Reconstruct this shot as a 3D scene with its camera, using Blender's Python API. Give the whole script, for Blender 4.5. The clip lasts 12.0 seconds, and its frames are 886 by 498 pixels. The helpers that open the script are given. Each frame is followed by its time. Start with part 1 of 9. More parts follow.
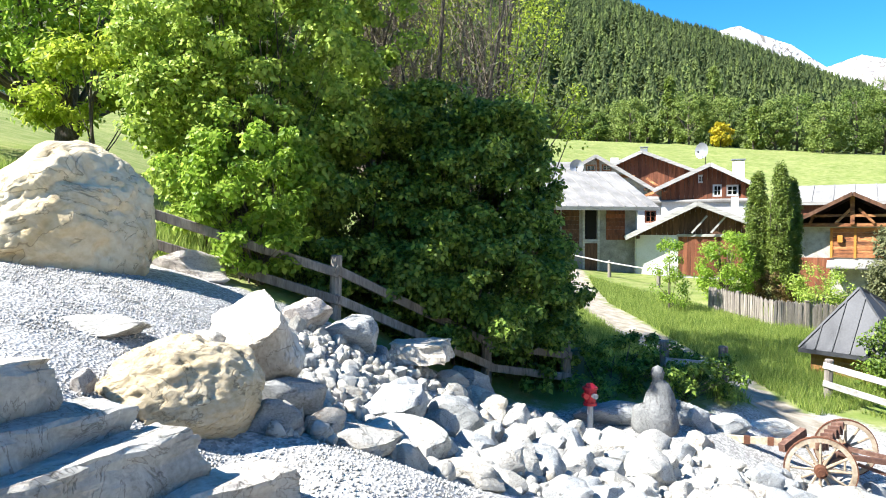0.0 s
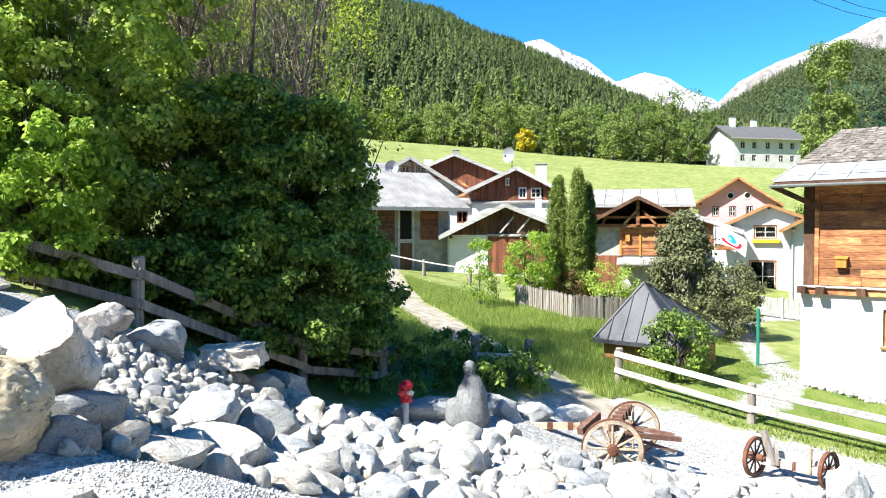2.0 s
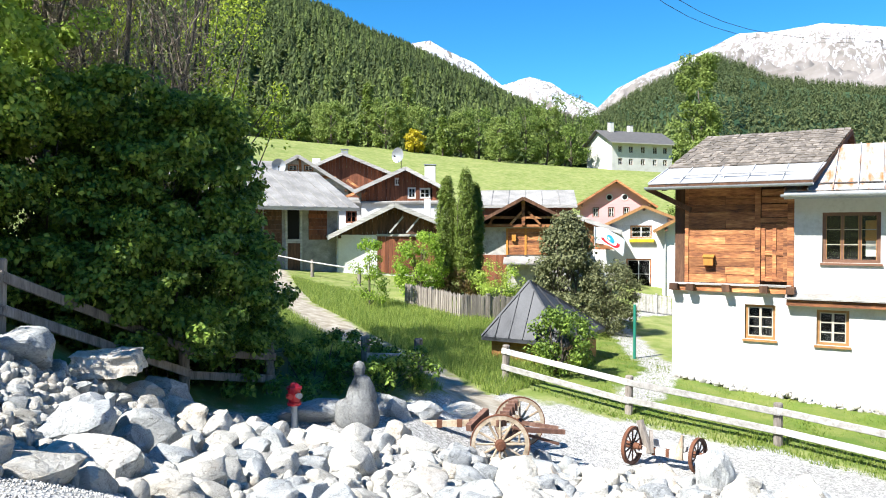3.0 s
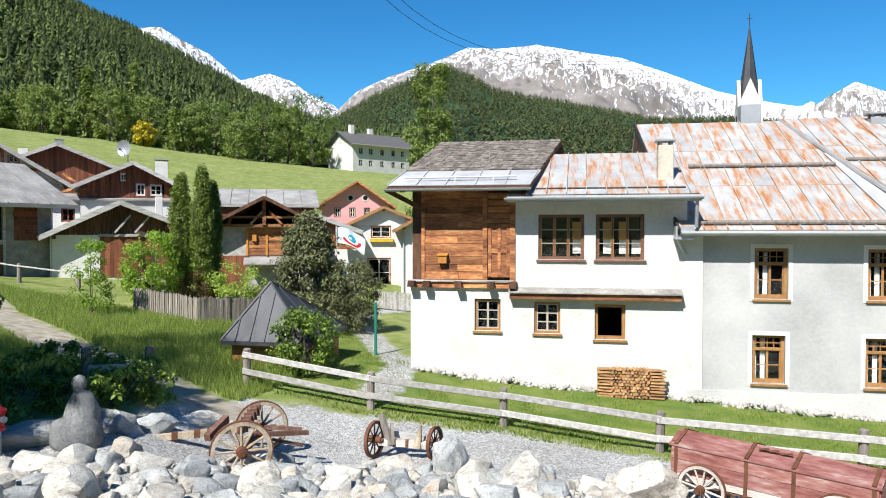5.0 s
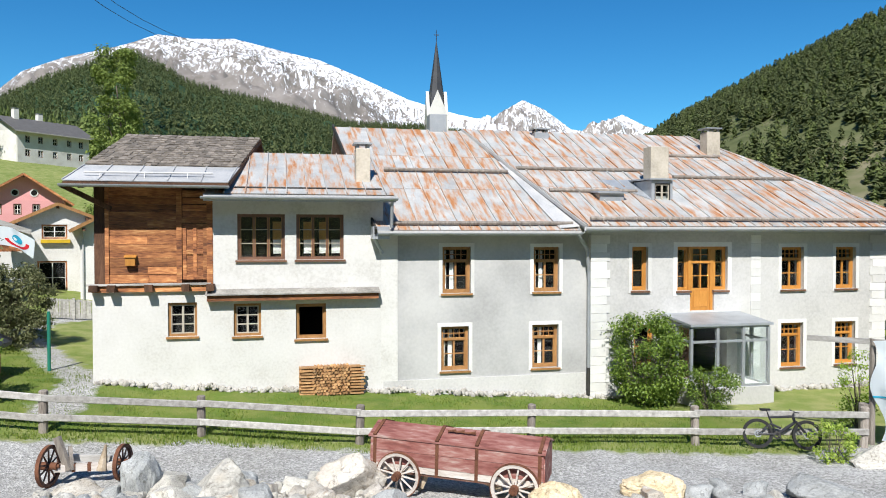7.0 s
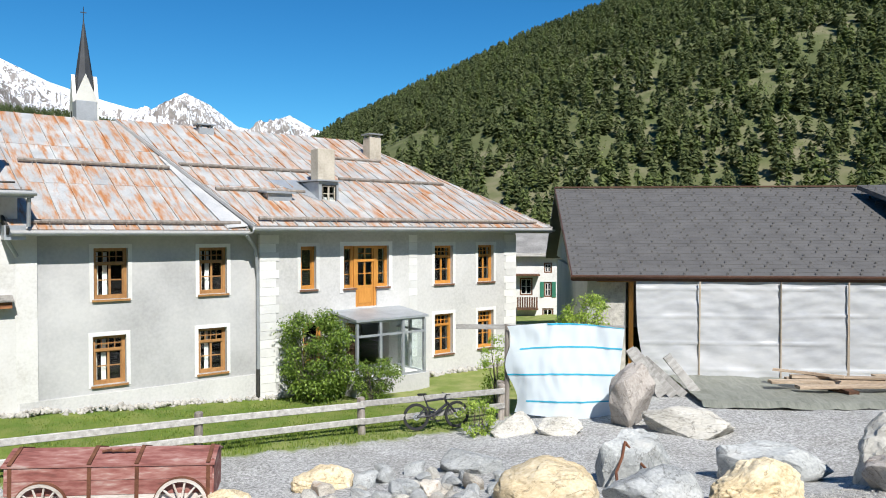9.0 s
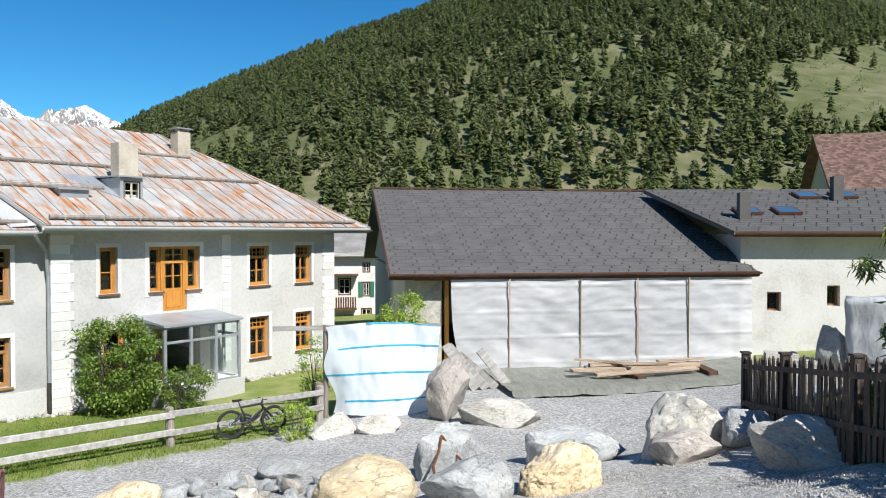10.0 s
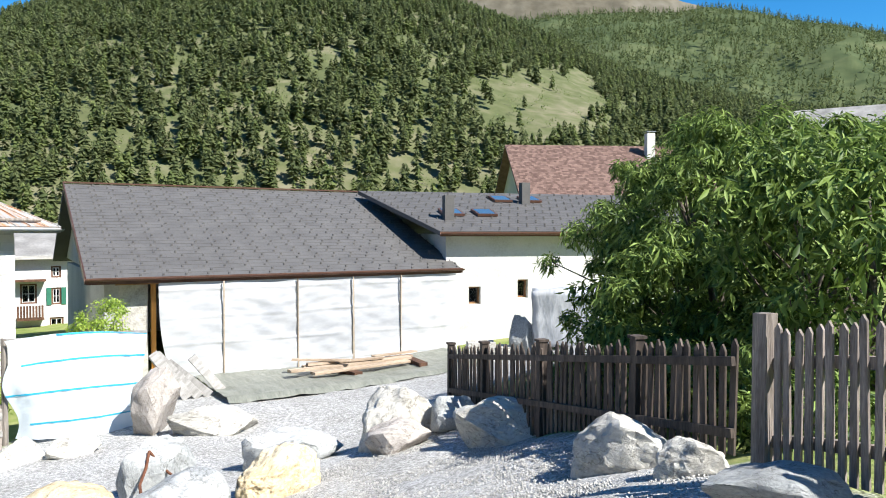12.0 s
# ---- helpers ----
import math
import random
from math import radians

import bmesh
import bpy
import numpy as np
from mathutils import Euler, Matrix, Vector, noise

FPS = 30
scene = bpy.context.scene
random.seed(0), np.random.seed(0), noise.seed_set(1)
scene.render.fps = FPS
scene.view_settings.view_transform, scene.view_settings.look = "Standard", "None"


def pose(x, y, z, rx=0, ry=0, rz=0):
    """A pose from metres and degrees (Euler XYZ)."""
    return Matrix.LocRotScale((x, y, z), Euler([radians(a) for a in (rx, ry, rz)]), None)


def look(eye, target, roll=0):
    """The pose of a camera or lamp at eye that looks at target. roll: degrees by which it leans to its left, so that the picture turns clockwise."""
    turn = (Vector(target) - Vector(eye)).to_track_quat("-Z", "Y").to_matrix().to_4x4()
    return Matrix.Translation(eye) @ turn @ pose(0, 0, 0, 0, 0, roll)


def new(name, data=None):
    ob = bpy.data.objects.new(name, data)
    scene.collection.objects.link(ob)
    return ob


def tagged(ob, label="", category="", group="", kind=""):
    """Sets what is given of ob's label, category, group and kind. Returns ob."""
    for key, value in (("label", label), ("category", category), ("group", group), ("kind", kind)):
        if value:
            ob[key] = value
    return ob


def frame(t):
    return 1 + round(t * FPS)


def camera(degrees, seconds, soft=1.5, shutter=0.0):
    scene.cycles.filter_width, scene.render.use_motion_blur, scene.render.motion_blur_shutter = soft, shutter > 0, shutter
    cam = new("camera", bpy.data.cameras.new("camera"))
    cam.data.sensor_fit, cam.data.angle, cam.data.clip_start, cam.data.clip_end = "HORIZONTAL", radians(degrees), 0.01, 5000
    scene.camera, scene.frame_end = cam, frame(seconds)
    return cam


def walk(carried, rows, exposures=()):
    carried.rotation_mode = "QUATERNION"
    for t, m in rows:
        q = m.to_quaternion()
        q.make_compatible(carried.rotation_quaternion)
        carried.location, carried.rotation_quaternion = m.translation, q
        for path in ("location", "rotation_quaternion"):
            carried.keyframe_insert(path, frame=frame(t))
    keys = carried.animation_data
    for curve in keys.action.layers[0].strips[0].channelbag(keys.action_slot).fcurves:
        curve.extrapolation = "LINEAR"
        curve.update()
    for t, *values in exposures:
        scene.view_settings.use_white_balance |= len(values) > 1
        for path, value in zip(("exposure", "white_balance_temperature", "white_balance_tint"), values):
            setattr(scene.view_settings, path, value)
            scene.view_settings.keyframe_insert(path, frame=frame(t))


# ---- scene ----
cam = camera(62.27, 12.0, 1.0)
PATH = [
    (0, pose(0, 0, 4.8, 90 - 1.265, -0.02, -1.70)),
    (0.5, pose(0, 0, 4.8, 90 - 1.265, -0.02, -4.92)),
    (1, pose(0, 0, 4.8, 90 - 1.265, -0.02, -8.21)),
    (1.5, pose(0, 0, 4.8, 90 - 1.265, -0.02, -12.05)),
    (2, pose(0, 0, 4.8, 90 - 1.265, -0.02, -15.99)),
    (2.5, pose(0, 0, 4.8, 90 - 1.265, -0.02, -19.80)),
    (3, pose(0, 0, 4.8, 90 - 1.265, -0.02, -24.61)),
    (3.2, pose(0, 0, 4.8, 90 - 1.265, -0.02, -26.67)),
    (4.8, pose(0, 0, 4.8, 90 - 1.265, -0.02, -42.55)),
    (5, pose(0, 0, 4.8, 90 - 1.265, -0.02, -44.55)),
    (5.5, pose(0, 0, 4.8, 90 - 1.265, -0.02, -49.36)),
    (6, pose(0, 0, 4.8, 90 - 1.265, -0.02, -55.57)),
    (6.5, pose(0, 0, 4.8, 90 - 1.265, -0.02, -61.58)),
    (7, pose(0, 0, 4.8, 90 - 1.265, -0.02, -67.62)),
    (7.2, pose(0, 0, 4.8, 90 - 1.265, -0.02, -70.23)),
    (8.8, pose(0, 0, 4.8, 90 - 1.265, -0.02, -90.47)),
    (9, pose(0, 0, 4.8, 90 - 1.265, -0.02, -93.07)),
    (9.5, pose(0, 0, 4.8, 90 - 1.265, -0.02, -100.51)),
    (10, pose(0, 0, 4.8, 90 - 1.265, -0.02, -107.20)),
    (10.5, pose(0, 0, 4.8, 90 - 1.265, -0.02, -114.45)),
    (11, pose(0, 0, 4.8, 90 - 1.265, -0.02, -122.10)),
    (11.5, pose(0, 0, 4.8, 90 - 1.265, -0.02, -128.31)),
    (12, pose(0, 0, 4.8, 90 - 1.265, -0.02, -129.06)),
]
walk(cam, PATH, exposures=[(0, 1.62), (2.5, 1.46), (3.2, 1.26), (5, 0.70), (6.5, 0.48), (9.5, 0.48), (11, 0.80), (12, 1.06)])
# ---- world and sun ----
SUN_BEARING, SUN_HEIGHT = 253.0, 47.0
world = bpy.data.worlds.new("sky")
scene.world = world
world.use_nodes = True
_n = world.node_tree.nodes
_sky = _n.new("ShaderNodeTexSky")
_sky.sky_type = "NISHITA"
_sky.sun_disc = False
_sky.sun_elevation, _sky.sun_rotation = radians(SUN_HEIGHT), radians(SUN_BEARING)
_sky.altitude, _sky.air_density, _sky.dust_density, _sky.ozone_density = 1300, 1.0, 0.0, 1.0
_deep = _n.new("ShaderNodeHueSaturation")
_deep.inputs["Saturation"].default_value = 1.36
_tint = _n.new("ShaderNodeMix")
_tint.data_type, _tint.blend_type = "RGBA", "MULTIPLY"
_tint.inputs[0].default_value = 1.0
_tint.inputs[7].default_value = (0.62, 1.26, 1.42, 1)
world.node_tree.links.new(_sky.outputs[0], _deep.inputs["Color"])
world.node_tree.links.new(_deep.outputs[0], _tint.inputs[6])
world.node_tree.links.new(_tint.outputs[2], _n["Background"].inputs[0])
_n["Background"].inputs[1].default_value = 0.064
sun_lamp = bpy.data.lights.new("sun", "SUN")
sun_lamp.energy, sun_lamp.angle, sun_lamp.color = 5.0, radians(0.53), (1.0, 0.975, 0.93)
sun = new("sun", sun_lamp)
_a, _e = radians(SUN_BEARING), radians(SUN_HEIGHT)
sun.matrix_world = look((math.sin(_a) * 60, math.cos(_a) * 60, 80), (math.sin(_a) * 60 - math.sin(_a) * math.cos(_e), math.cos(_a) * 60 - math.cos(_a) * math.cos(_e), 80 - math.sin(_e)))

EYE_Z = 4.8


# ---- plan helpers ----
def polar(bearing, d):
    """Plan place at a compass bearing (degrees from +y, clockwise) and a distance from the origin."""
    a = radians(bearing)
    return math.sin(a) * d, math.cos(a) * d


def facing(bearing, d, turn, z=0.0):
    """A building's frame: x runs to the right along its front, y to the back, origin at a bearing and distance; turn is the bearing of y."""
    x, y = polar(bearing, d)
    return pose(x, y, z, 0, 0, -turn)


# ---- mesh helpers ----
def box(bm, x0, x1, y0, y1, z0, z1, m=None, jit=0.0):
    vs = [bm.verts.new((x, y, z)) for z in (z0, z1) for y in (y0, y1) for x in (x0, x1)]
    if jit:
        for v in vs:
            v.co += Vector((random.uniform(-jit, jit), random.uniform(-jit, jit), random.uniform(-jit, jit)))
    if m is not None:
        for v in vs:
            v.co = m @ v.co
    for q in ((0, 2, 3, 1), (4, 5, 7, 6), (0, 1, 5, 4), (2, 6, 7, 3), (0, 4, 6, 2), (1, 3, 7, 5)):
        bm.faces.new([vs[i] for i in q])
    return vs


def beam(bm, a, b, w, h, up=(0, 0, 1)):
    """A squared timber from a to b."""
    a, b = Vector(a), Vector(b)
    d = b - a
    length = d.length
    x = d.normalized()
    y = Vector(up).cross(x)
    if y.length < 1e-4:
        y = Vector((0, 1, 0)).cross(x)
    y.normalize()
    z = x.cross(y)
    m = Matrix((x, y, z)).transposed().to_4x4()
    m.translation = a
    return box(bm, 0, length, -w / 2, w / 2, -h / 2, h / 2, m)


def tube(bm, a, b, r0, r1=None, n=8, caps=True):
    a, b = Vector(a), Vector(b)
    r1 = r0 if r1 is None else r1
    x = (b - a).normalized()
    y = x.orthogonal().normalized()
    z = x.cross(y)
    rings = []
    for p, r in ((a, r0), (b, r1)):
        rings.append([bm.verts.new(p + (y * math.cos(k * 2 * math.pi / n) + z * math.sin(k * 2 * math.pi / n)) * r) for k in range(n)])
    for k in range(n):
        bm.faces.new((rings[0][k], rings[0][(k + 1) % n], rings[1][(k + 1) % n], rings[1][k]))
    if caps:
        bm.faces.new(rings[0][::-1])
        bm.faces.new(rings[1])


def slab(bm, pts, thick, down=(0, 0, -1)):
    """A plate under a polygon."""
    t = Vector(down) * thick
    top = [bm.verts.new(p) for p in pts]
    low = [bm.verts.new(Vector(p) + t) for p in pts]
    bm.faces.new(top)
    bm.faces.new(low[::-1])
    n = len(pts)
    for k in range(n):
        bm.faces.new((top[k], low[k], low[(k + 1) % n], top[(k + 1) % n]))


def mesh_of(name, bm, material, smooth=False):
    bmesh.ops.recalc_face_normals(bm, faces=bm.faces)
    me = bpy.data.meshes.new(name)
    bm.to_mesh(me)
    bm.free()
    for m in material if isinstance(material, (list, tuple)) else (material,):
        me.materials.append(m)
    if smooth:
        me.shade_smooth()
    return me


def part(name, bm, material, parent, label="", smooth=False, m=None):
    """Links a bmesh as one mesh object under a thing or a part."""
    ob = new(name, mesh_of(name, bm, material, smooth))
    ob.parent = parent
    if m is not None:
        ob.matrix_basis = m
    if label:
        ob["label"] = label
    return ob


def share(name, me, parent, m, label=""):
    ob = new(name, me)
    ob.parent = parent
    ob.matrix_basis = m
    if label:
        ob["label"] = label
    return ob


def thing(name, m, label, category, group="", kind=""):
    ob = new(name)
    ob.empty_display_size = 0.2
    ob.matrix_basis = m
    return tagged(ob, label, category, group, kind)


def raw_mesh(name, verts, faces, material, smooth=False):
    """A mesh from arrays: verts (n, 3), faces (m, 3 or 4)."""
    me = bpy.data.meshes.new(name)
    verts = np.asarray(verts, dtype=np.float32)
    faces = np.asarray(faces, dtype=np.int32)
    k = faces.shape[1]
    me.vertices.add(len(verts))
    me.vertices.foreach_set("co", verts.ravel())
    me.loops.add(faces.size)
    me.loops.foreach_set("vertex_index", faces.ravel())
    me.polygons.add(len(faces))
    me.polygons.foreach_set("loop_start", np.arange(0, faces.size, k, dtype=np.int32))
    for m in material if isinstance(material, (list, tuple)) else (material,):
        me.materials.append(m)
    me.update(calc_edges=True)
    me.validate()
    if smooth:
        me.shade_smooth()
    return me


# ---- materials ----
def mat(name, stops, scale=3.0, fine=40.0, rough=0.85, bump=0.25, metal=0.0, stretch=(1, 1, 1), vary=0.12, mixing=0.4, spec=0.4, warp=0.0, rand=True):
    """A surface of two noises, coarse and fine, with relief; stops: colours from dark to light."""
    m = bpy.data.materials.new(name)
    m.use_nodes = True
    nt = m.node_tree
    n, l = nt.nodes, nt.links
    bsdf = n["Principled BSDF"]
    bsdf.inputs["Roughness"].default_value = rough
    bsdf.inputs["Metallic"].default_value = metal
    bsdf.inputs["Specular IOR Level"].default_value = spec
    tc = n.new("ShaderNodeTexCoord")
    mp = n.new("ShaderNodeMapping")
    mp.inputs["Scale"].default_value = stretch
    l.new(tc.outputs["Object"], mp.inputs["Vector"])
    info = n.new("ShaderNodeObjectInfo")
    add = n.new("ShaderNodeVectorMath")
    add.operation = "MULTIPLY_ADD"
    add.inputs[1].default_value = (37.0, 19.0, 53.0)
    l.new(info.outputs["Random"], add.inputs[0])
    l.new(mp.outputs[0], add.inputs[2])
    co = add.outputs[0] if rand else mp.outputs[0]
    big = n.new("ShaderNodeTexNoise")
    big.inputs["Scale"].default_value = scale
    big.inputs["Detail"].default_value = 5
    big.inputs["Distortion"].default_value = warp
    small = n.new("ShaderNodeTexNoise")
    small.inputs["Scale"].default_value = fine
    small.inputs["Detail"].default_value = 4
    l.new(co, big.inputs["Vector"])
    l.new(co, small.inputs["Vector"])
    mix = n.new("ShaderNodeMix")
    mix.inputs[0].default_value = mixing
    l.new(big.outputs["Fac"], mix.inputs[2])
    l.new(small.outputs["Fac"], mix.inputs[3])
    ramp = n.new("ShaderNodeValToRGB")
    e = ramp.color_ramp.elements
    k = len(stops)
    for i, c in enumerate(stops):
        p = 0.5 if k == 1 else 0.33 + 0.34 * i / (k - 1)
        el = e[i] if i < 2 else e.new(p)
        el.position = p
        el.color = (*c, 1)
    if k == 1:
        e[1].color = (*stops[0], 1)
    l.new(mix.outputs[0], ramp.inputs[0])
    hsv = n.new("ShaderNodeHueSaturation")
    mr = n.new("ShaderNodeMapRange")
    mr.inputs[3].default_value, mr.inputs[4].default_value = 1 - vary, 1 + vary
    l.new(info.outputs["Random"], mr.inputs[0])
    l.new(mr.outputs[0], hsv.inputs["Value"])
    l.new(ramp.outputs[0], hsv.inputs["Color"])
    l.new(hsv.outputs[0], bsdf.inputs["Base Color"])
    if bump:
        b = n.new("ShaderNodeBump")
        b.inputs["Strength"].default_value = bump
        b.inputs["Distance"].default_value = 0.03
        l.new(mix.outputs[0], b.inputs["Height"])
        l.new(b.outputs[0], bsdf.inputs["Normal"])
    return m


def leaf_mat(name, dark, light, trans=0.35, rough=0.42):
    """Leaves: each one its own shade, letting some light through."""
    m = bpy.data.materials.new(name)
    m.use_nodes = True
    n, l = m.node_tree.nodes, m.node_tree.links
    bsdf = n["Principled BSDF"]
    bsdf.inputs["Roughness"].default_value = rough
    bsdf.inputs["Specular IOR Level"].default_value = 0.28
    geo = n.new("ShaderNodeNewGeometry")
    ramp = n.new("ShaderNodeValToRGB")
    e = ramp.color_ramp.elements
    e[0].color, e[1].color = (*dark, 1), (*light, 1)
    l.new(geo.outputs["Random Per Island"], ramp.inputs[0])
    l.new(ramp.outputs[0], bsdf.inputs["Base Color"])
    tr = n.new("ShaderNodeBsdfTranslucent")
    l.new(ramp.outputs[0], tr.inputs[0])
    mx = n.new("ShaderNodeMixShader")
    mx.inputs[0].default_value = trans
    l.new(bsdf.outputs[0], mx.inputs[1])
    l.new(tr.outputs[0], mx.inputs[2])
    l.new(mx.outputs[0], n["Material Output"].inputs["Surface"])
    return m


def plain(name, colour, rough=0.6, metal=0.0):
    return mat(name, [tuple(c * 0.85 for c in colour), tuple(min(1, c * 1.1) for c in colour)], 4, 60, rough, 0.08, metal)


M_PLASTER = mat("white_limewash", [(0.50, 0.485, 0.45), (0.615, 0.605, 0.575), (0.665, 0.655, 0.63)], 0.9, 14, 0.9, 0.25)
M_GREYPLASTER = mat("grey_render", [(0.33, 0.328, 0.322), (0.435, 0.432, 0.425), (0.52, 0.515, 0.50)], 0.55, 12, 0.9, 0.25, mixing=0.22)
M_PALEPLASTER = mat("pale_render", [(0.38, 0.375, 0.36), (0.475, 0.468, 0.45), (0.54, 0.53, 0.51)], 0.6, 14, 0.9, 0.2)
M_CHIMNEY = mat("tan_chimney_render", [(0.36, 0.32, 0.26), (0.48, 0.43, 0.35), (0.56, 0.51, 0.43)], 1.6, 14, 0.9, 0.3)
M_TRIMWHITE = mat("white_trim_paint", [(0.58, 0.575, 0.55), (0.68, 0.675, 0.65)], 3, 30, 0.8, 0.1)
M_OLDWOOD = mat("sunburnt_timber", [(0.07, 0.024, 0.012), (0.23, 0.085, 0.033), (0.40, 0.165, 0.06), (0.60, 0.32, 0.13)], 1.1, 9, 0.7, 0.6, stretch=(0.6, 3, 3.2), vary=0.34)
M_DARKWOOD = mat("dark_weathered_wood", [(0.035, 0.018, 0.010), (0.09, 0.042, 0.022), (0.16, 0.08, 0.045)], 1.5, 14, 0.8, 0.5, stretch=(4, 4, 0.5), vary=0.3)
M_REDBARN = mat("reddish_barn_boards", [(0.07, 0.025, 0.013), (0.17, 0.055, 0.025), (0.26, 0.10, 0.05)], 1.5, 14, 0.8, 0.5, stretch=(4, 4, 0.4), vary=0.3)
M_GREYWOOD = mat("silver_grey_wood", [(0.22, 0.208, 0.19), (0.36, 0.345, 0.32), (0.50, 0.485, 0.455)], 2.5, 22, 0.85, 0.5, stretch=(0.5, 4, 4), vary=0.2)
M_POSTWOOD = mat("grey_post_wood", [(0.12, 0.10, 0.085), (0.24, 0.21, 0.18), (0.36, 0.32, 0.28)], 2, 16, 0.85, 0.5, stretch=(5, 5, 0.5), vary=0.2)
M_PALEWOOD = mat("pale_larch_frame", [(0.22, 0.105, 0.035), (0.40, 0.21, 0.075)], 3, 20, 0.6, 0.25, stretch=(3, 3, 0.6), vary=0.12)
M_ORANGEWOOD = mat("orange_varnished_wood", [(0.40, 0.165, 0.03), (0.54, 0.25, 0.055)], 3, 20, 0.45, 0.15, stretch=(3, 3, 0.6))
M_BROWNFRAME = mat("dark_brown_frame", [(0.10, 0.05, 0.03), (0.20, 0.10, 0.06)], 4, 30, 0.6, 0.2)
M_SASH = plain("pale_sash_paint", (0.42, 0.38, 0.31), 0.5)
M_IRON = mat("dark_iron", [(0.03, 0.03, 0.03), (0.08, 0.075, 0.07)], 6, 40, 0.6, 0.2, 0.6)
M_RUSTIRON = mat("rusty_iron", [(0.09, 0.035, 0.02), (0.20, 0.085, 0.045)], 6, 40, 0.85, 0.4, 0.2)
M_ZINC = mat("zinc_sheet", [(0.30, 0.32, 0.34), (0.44, 0.46, 0.48)], 2, 25, 0.5, 0.08, 0.5)
M_PALEZINC = mat("pale_weathered_tin", [(0.34, 0.35, 0.36), (0.48, 0.48, 0.48), (0.56, 0.55, 0.53)], 1.2, 22, 0.6, 0.1, 0.2)
M_PALEROOF = mat("pale_sheet_roof", [(0.15, 0.145, 0.135), (0.25, 0.24, 0.225), (0.36, 0.35, 0.33)], 0.9, 12, 0.75, 0.15, 0.0)
M_DARKROOF = mat("anthracite_metal", [(0.085, 0.081, 0.078), (0.125, 0.12, 0.115)], 1.5, 20, 0.7, 0.1, 0.0)
M_HUTROOF = mat("dark_slate_metal", [(0.035, 0.037, 0.042), (0.065, 0.068, 0.075)], 1.5, 20, 0.55, 0.1, 0.2)
M_BROWNMETAL = mat("brown_metal_gutter", [(0.10, 0.05, 0.035), (0.17, 0.09, 0.065)], 3, 30, 0.45, 0.1, 0.5)
M_SHINGLE = mat("grey_wood_shingle", [(0.09, 0.075, 0.06), (0.17, 0.145, 0.12), (0.27, 0.24, 0.21)], 4, 30, 0.9, 0.5, vary=0.35)
M_STONEBASE = mat("rubble_plinth", [(0.30, 0.29, 0.27), (0.46, 0.45, 0.42), (0.58, 0.57, 0.54)], 3.5, 22, 0.9, 0.9)
M_RUBBLE = mat("rubble_masonry", [(0.28, 0.26, 0.23), (0.42, 0.40, 0.36), (0.55, 0.52, 0.47)], 4.0, 22, 0.9, 0.9)
# Near-black colour that stands in for shade inside rooms and openings.
M_INNERSHADE = plain("painted_interior_shade", (0.005, 0.0045, 0.004), 0.95)
M_PINK = mat("pink_render", [(0.60, 0.27, 0.27), (0.69, 0.34, 0.34)], 1, 14, 0.9, 0.15)
M_OLDSTONE = mat("old_plastered_stone", [(0.17, 0.16, 0.145), (0.28, 0.265, 0.24), (0.42, 0.40, 0.37)], 2.2, 16, 0.9, 0.8)
M_YELLOWPAINT = plain("yellow_paint", (0.62, 0.40, 0.02), 0.5)
M_TILE = mat("brown_clay_tile", [(0.11, 0.066, 0.05), (0.19, 0.118, 0.09), (0.27, 0.18, 0.14)], 2.5, 14, 0.85, 0.4, vary=0.2)


def glass_mat():
    m = bpy.data.materials.new("window_glass")
    m.use_nodes = True
    b = m.node_tree.nodes["Principled BSDF"]
    b.inputs["Base Color"].default_value = (0.85, 0.9, 0.9, 1)
    b.inputs["Roughness"].default_value = 0.03
    b.inputs["Transmission Weight"].default_value = 1.0
    b.inputs["IOR"].default_value = 1.3
    return m


M_GLASS = glass_mat()


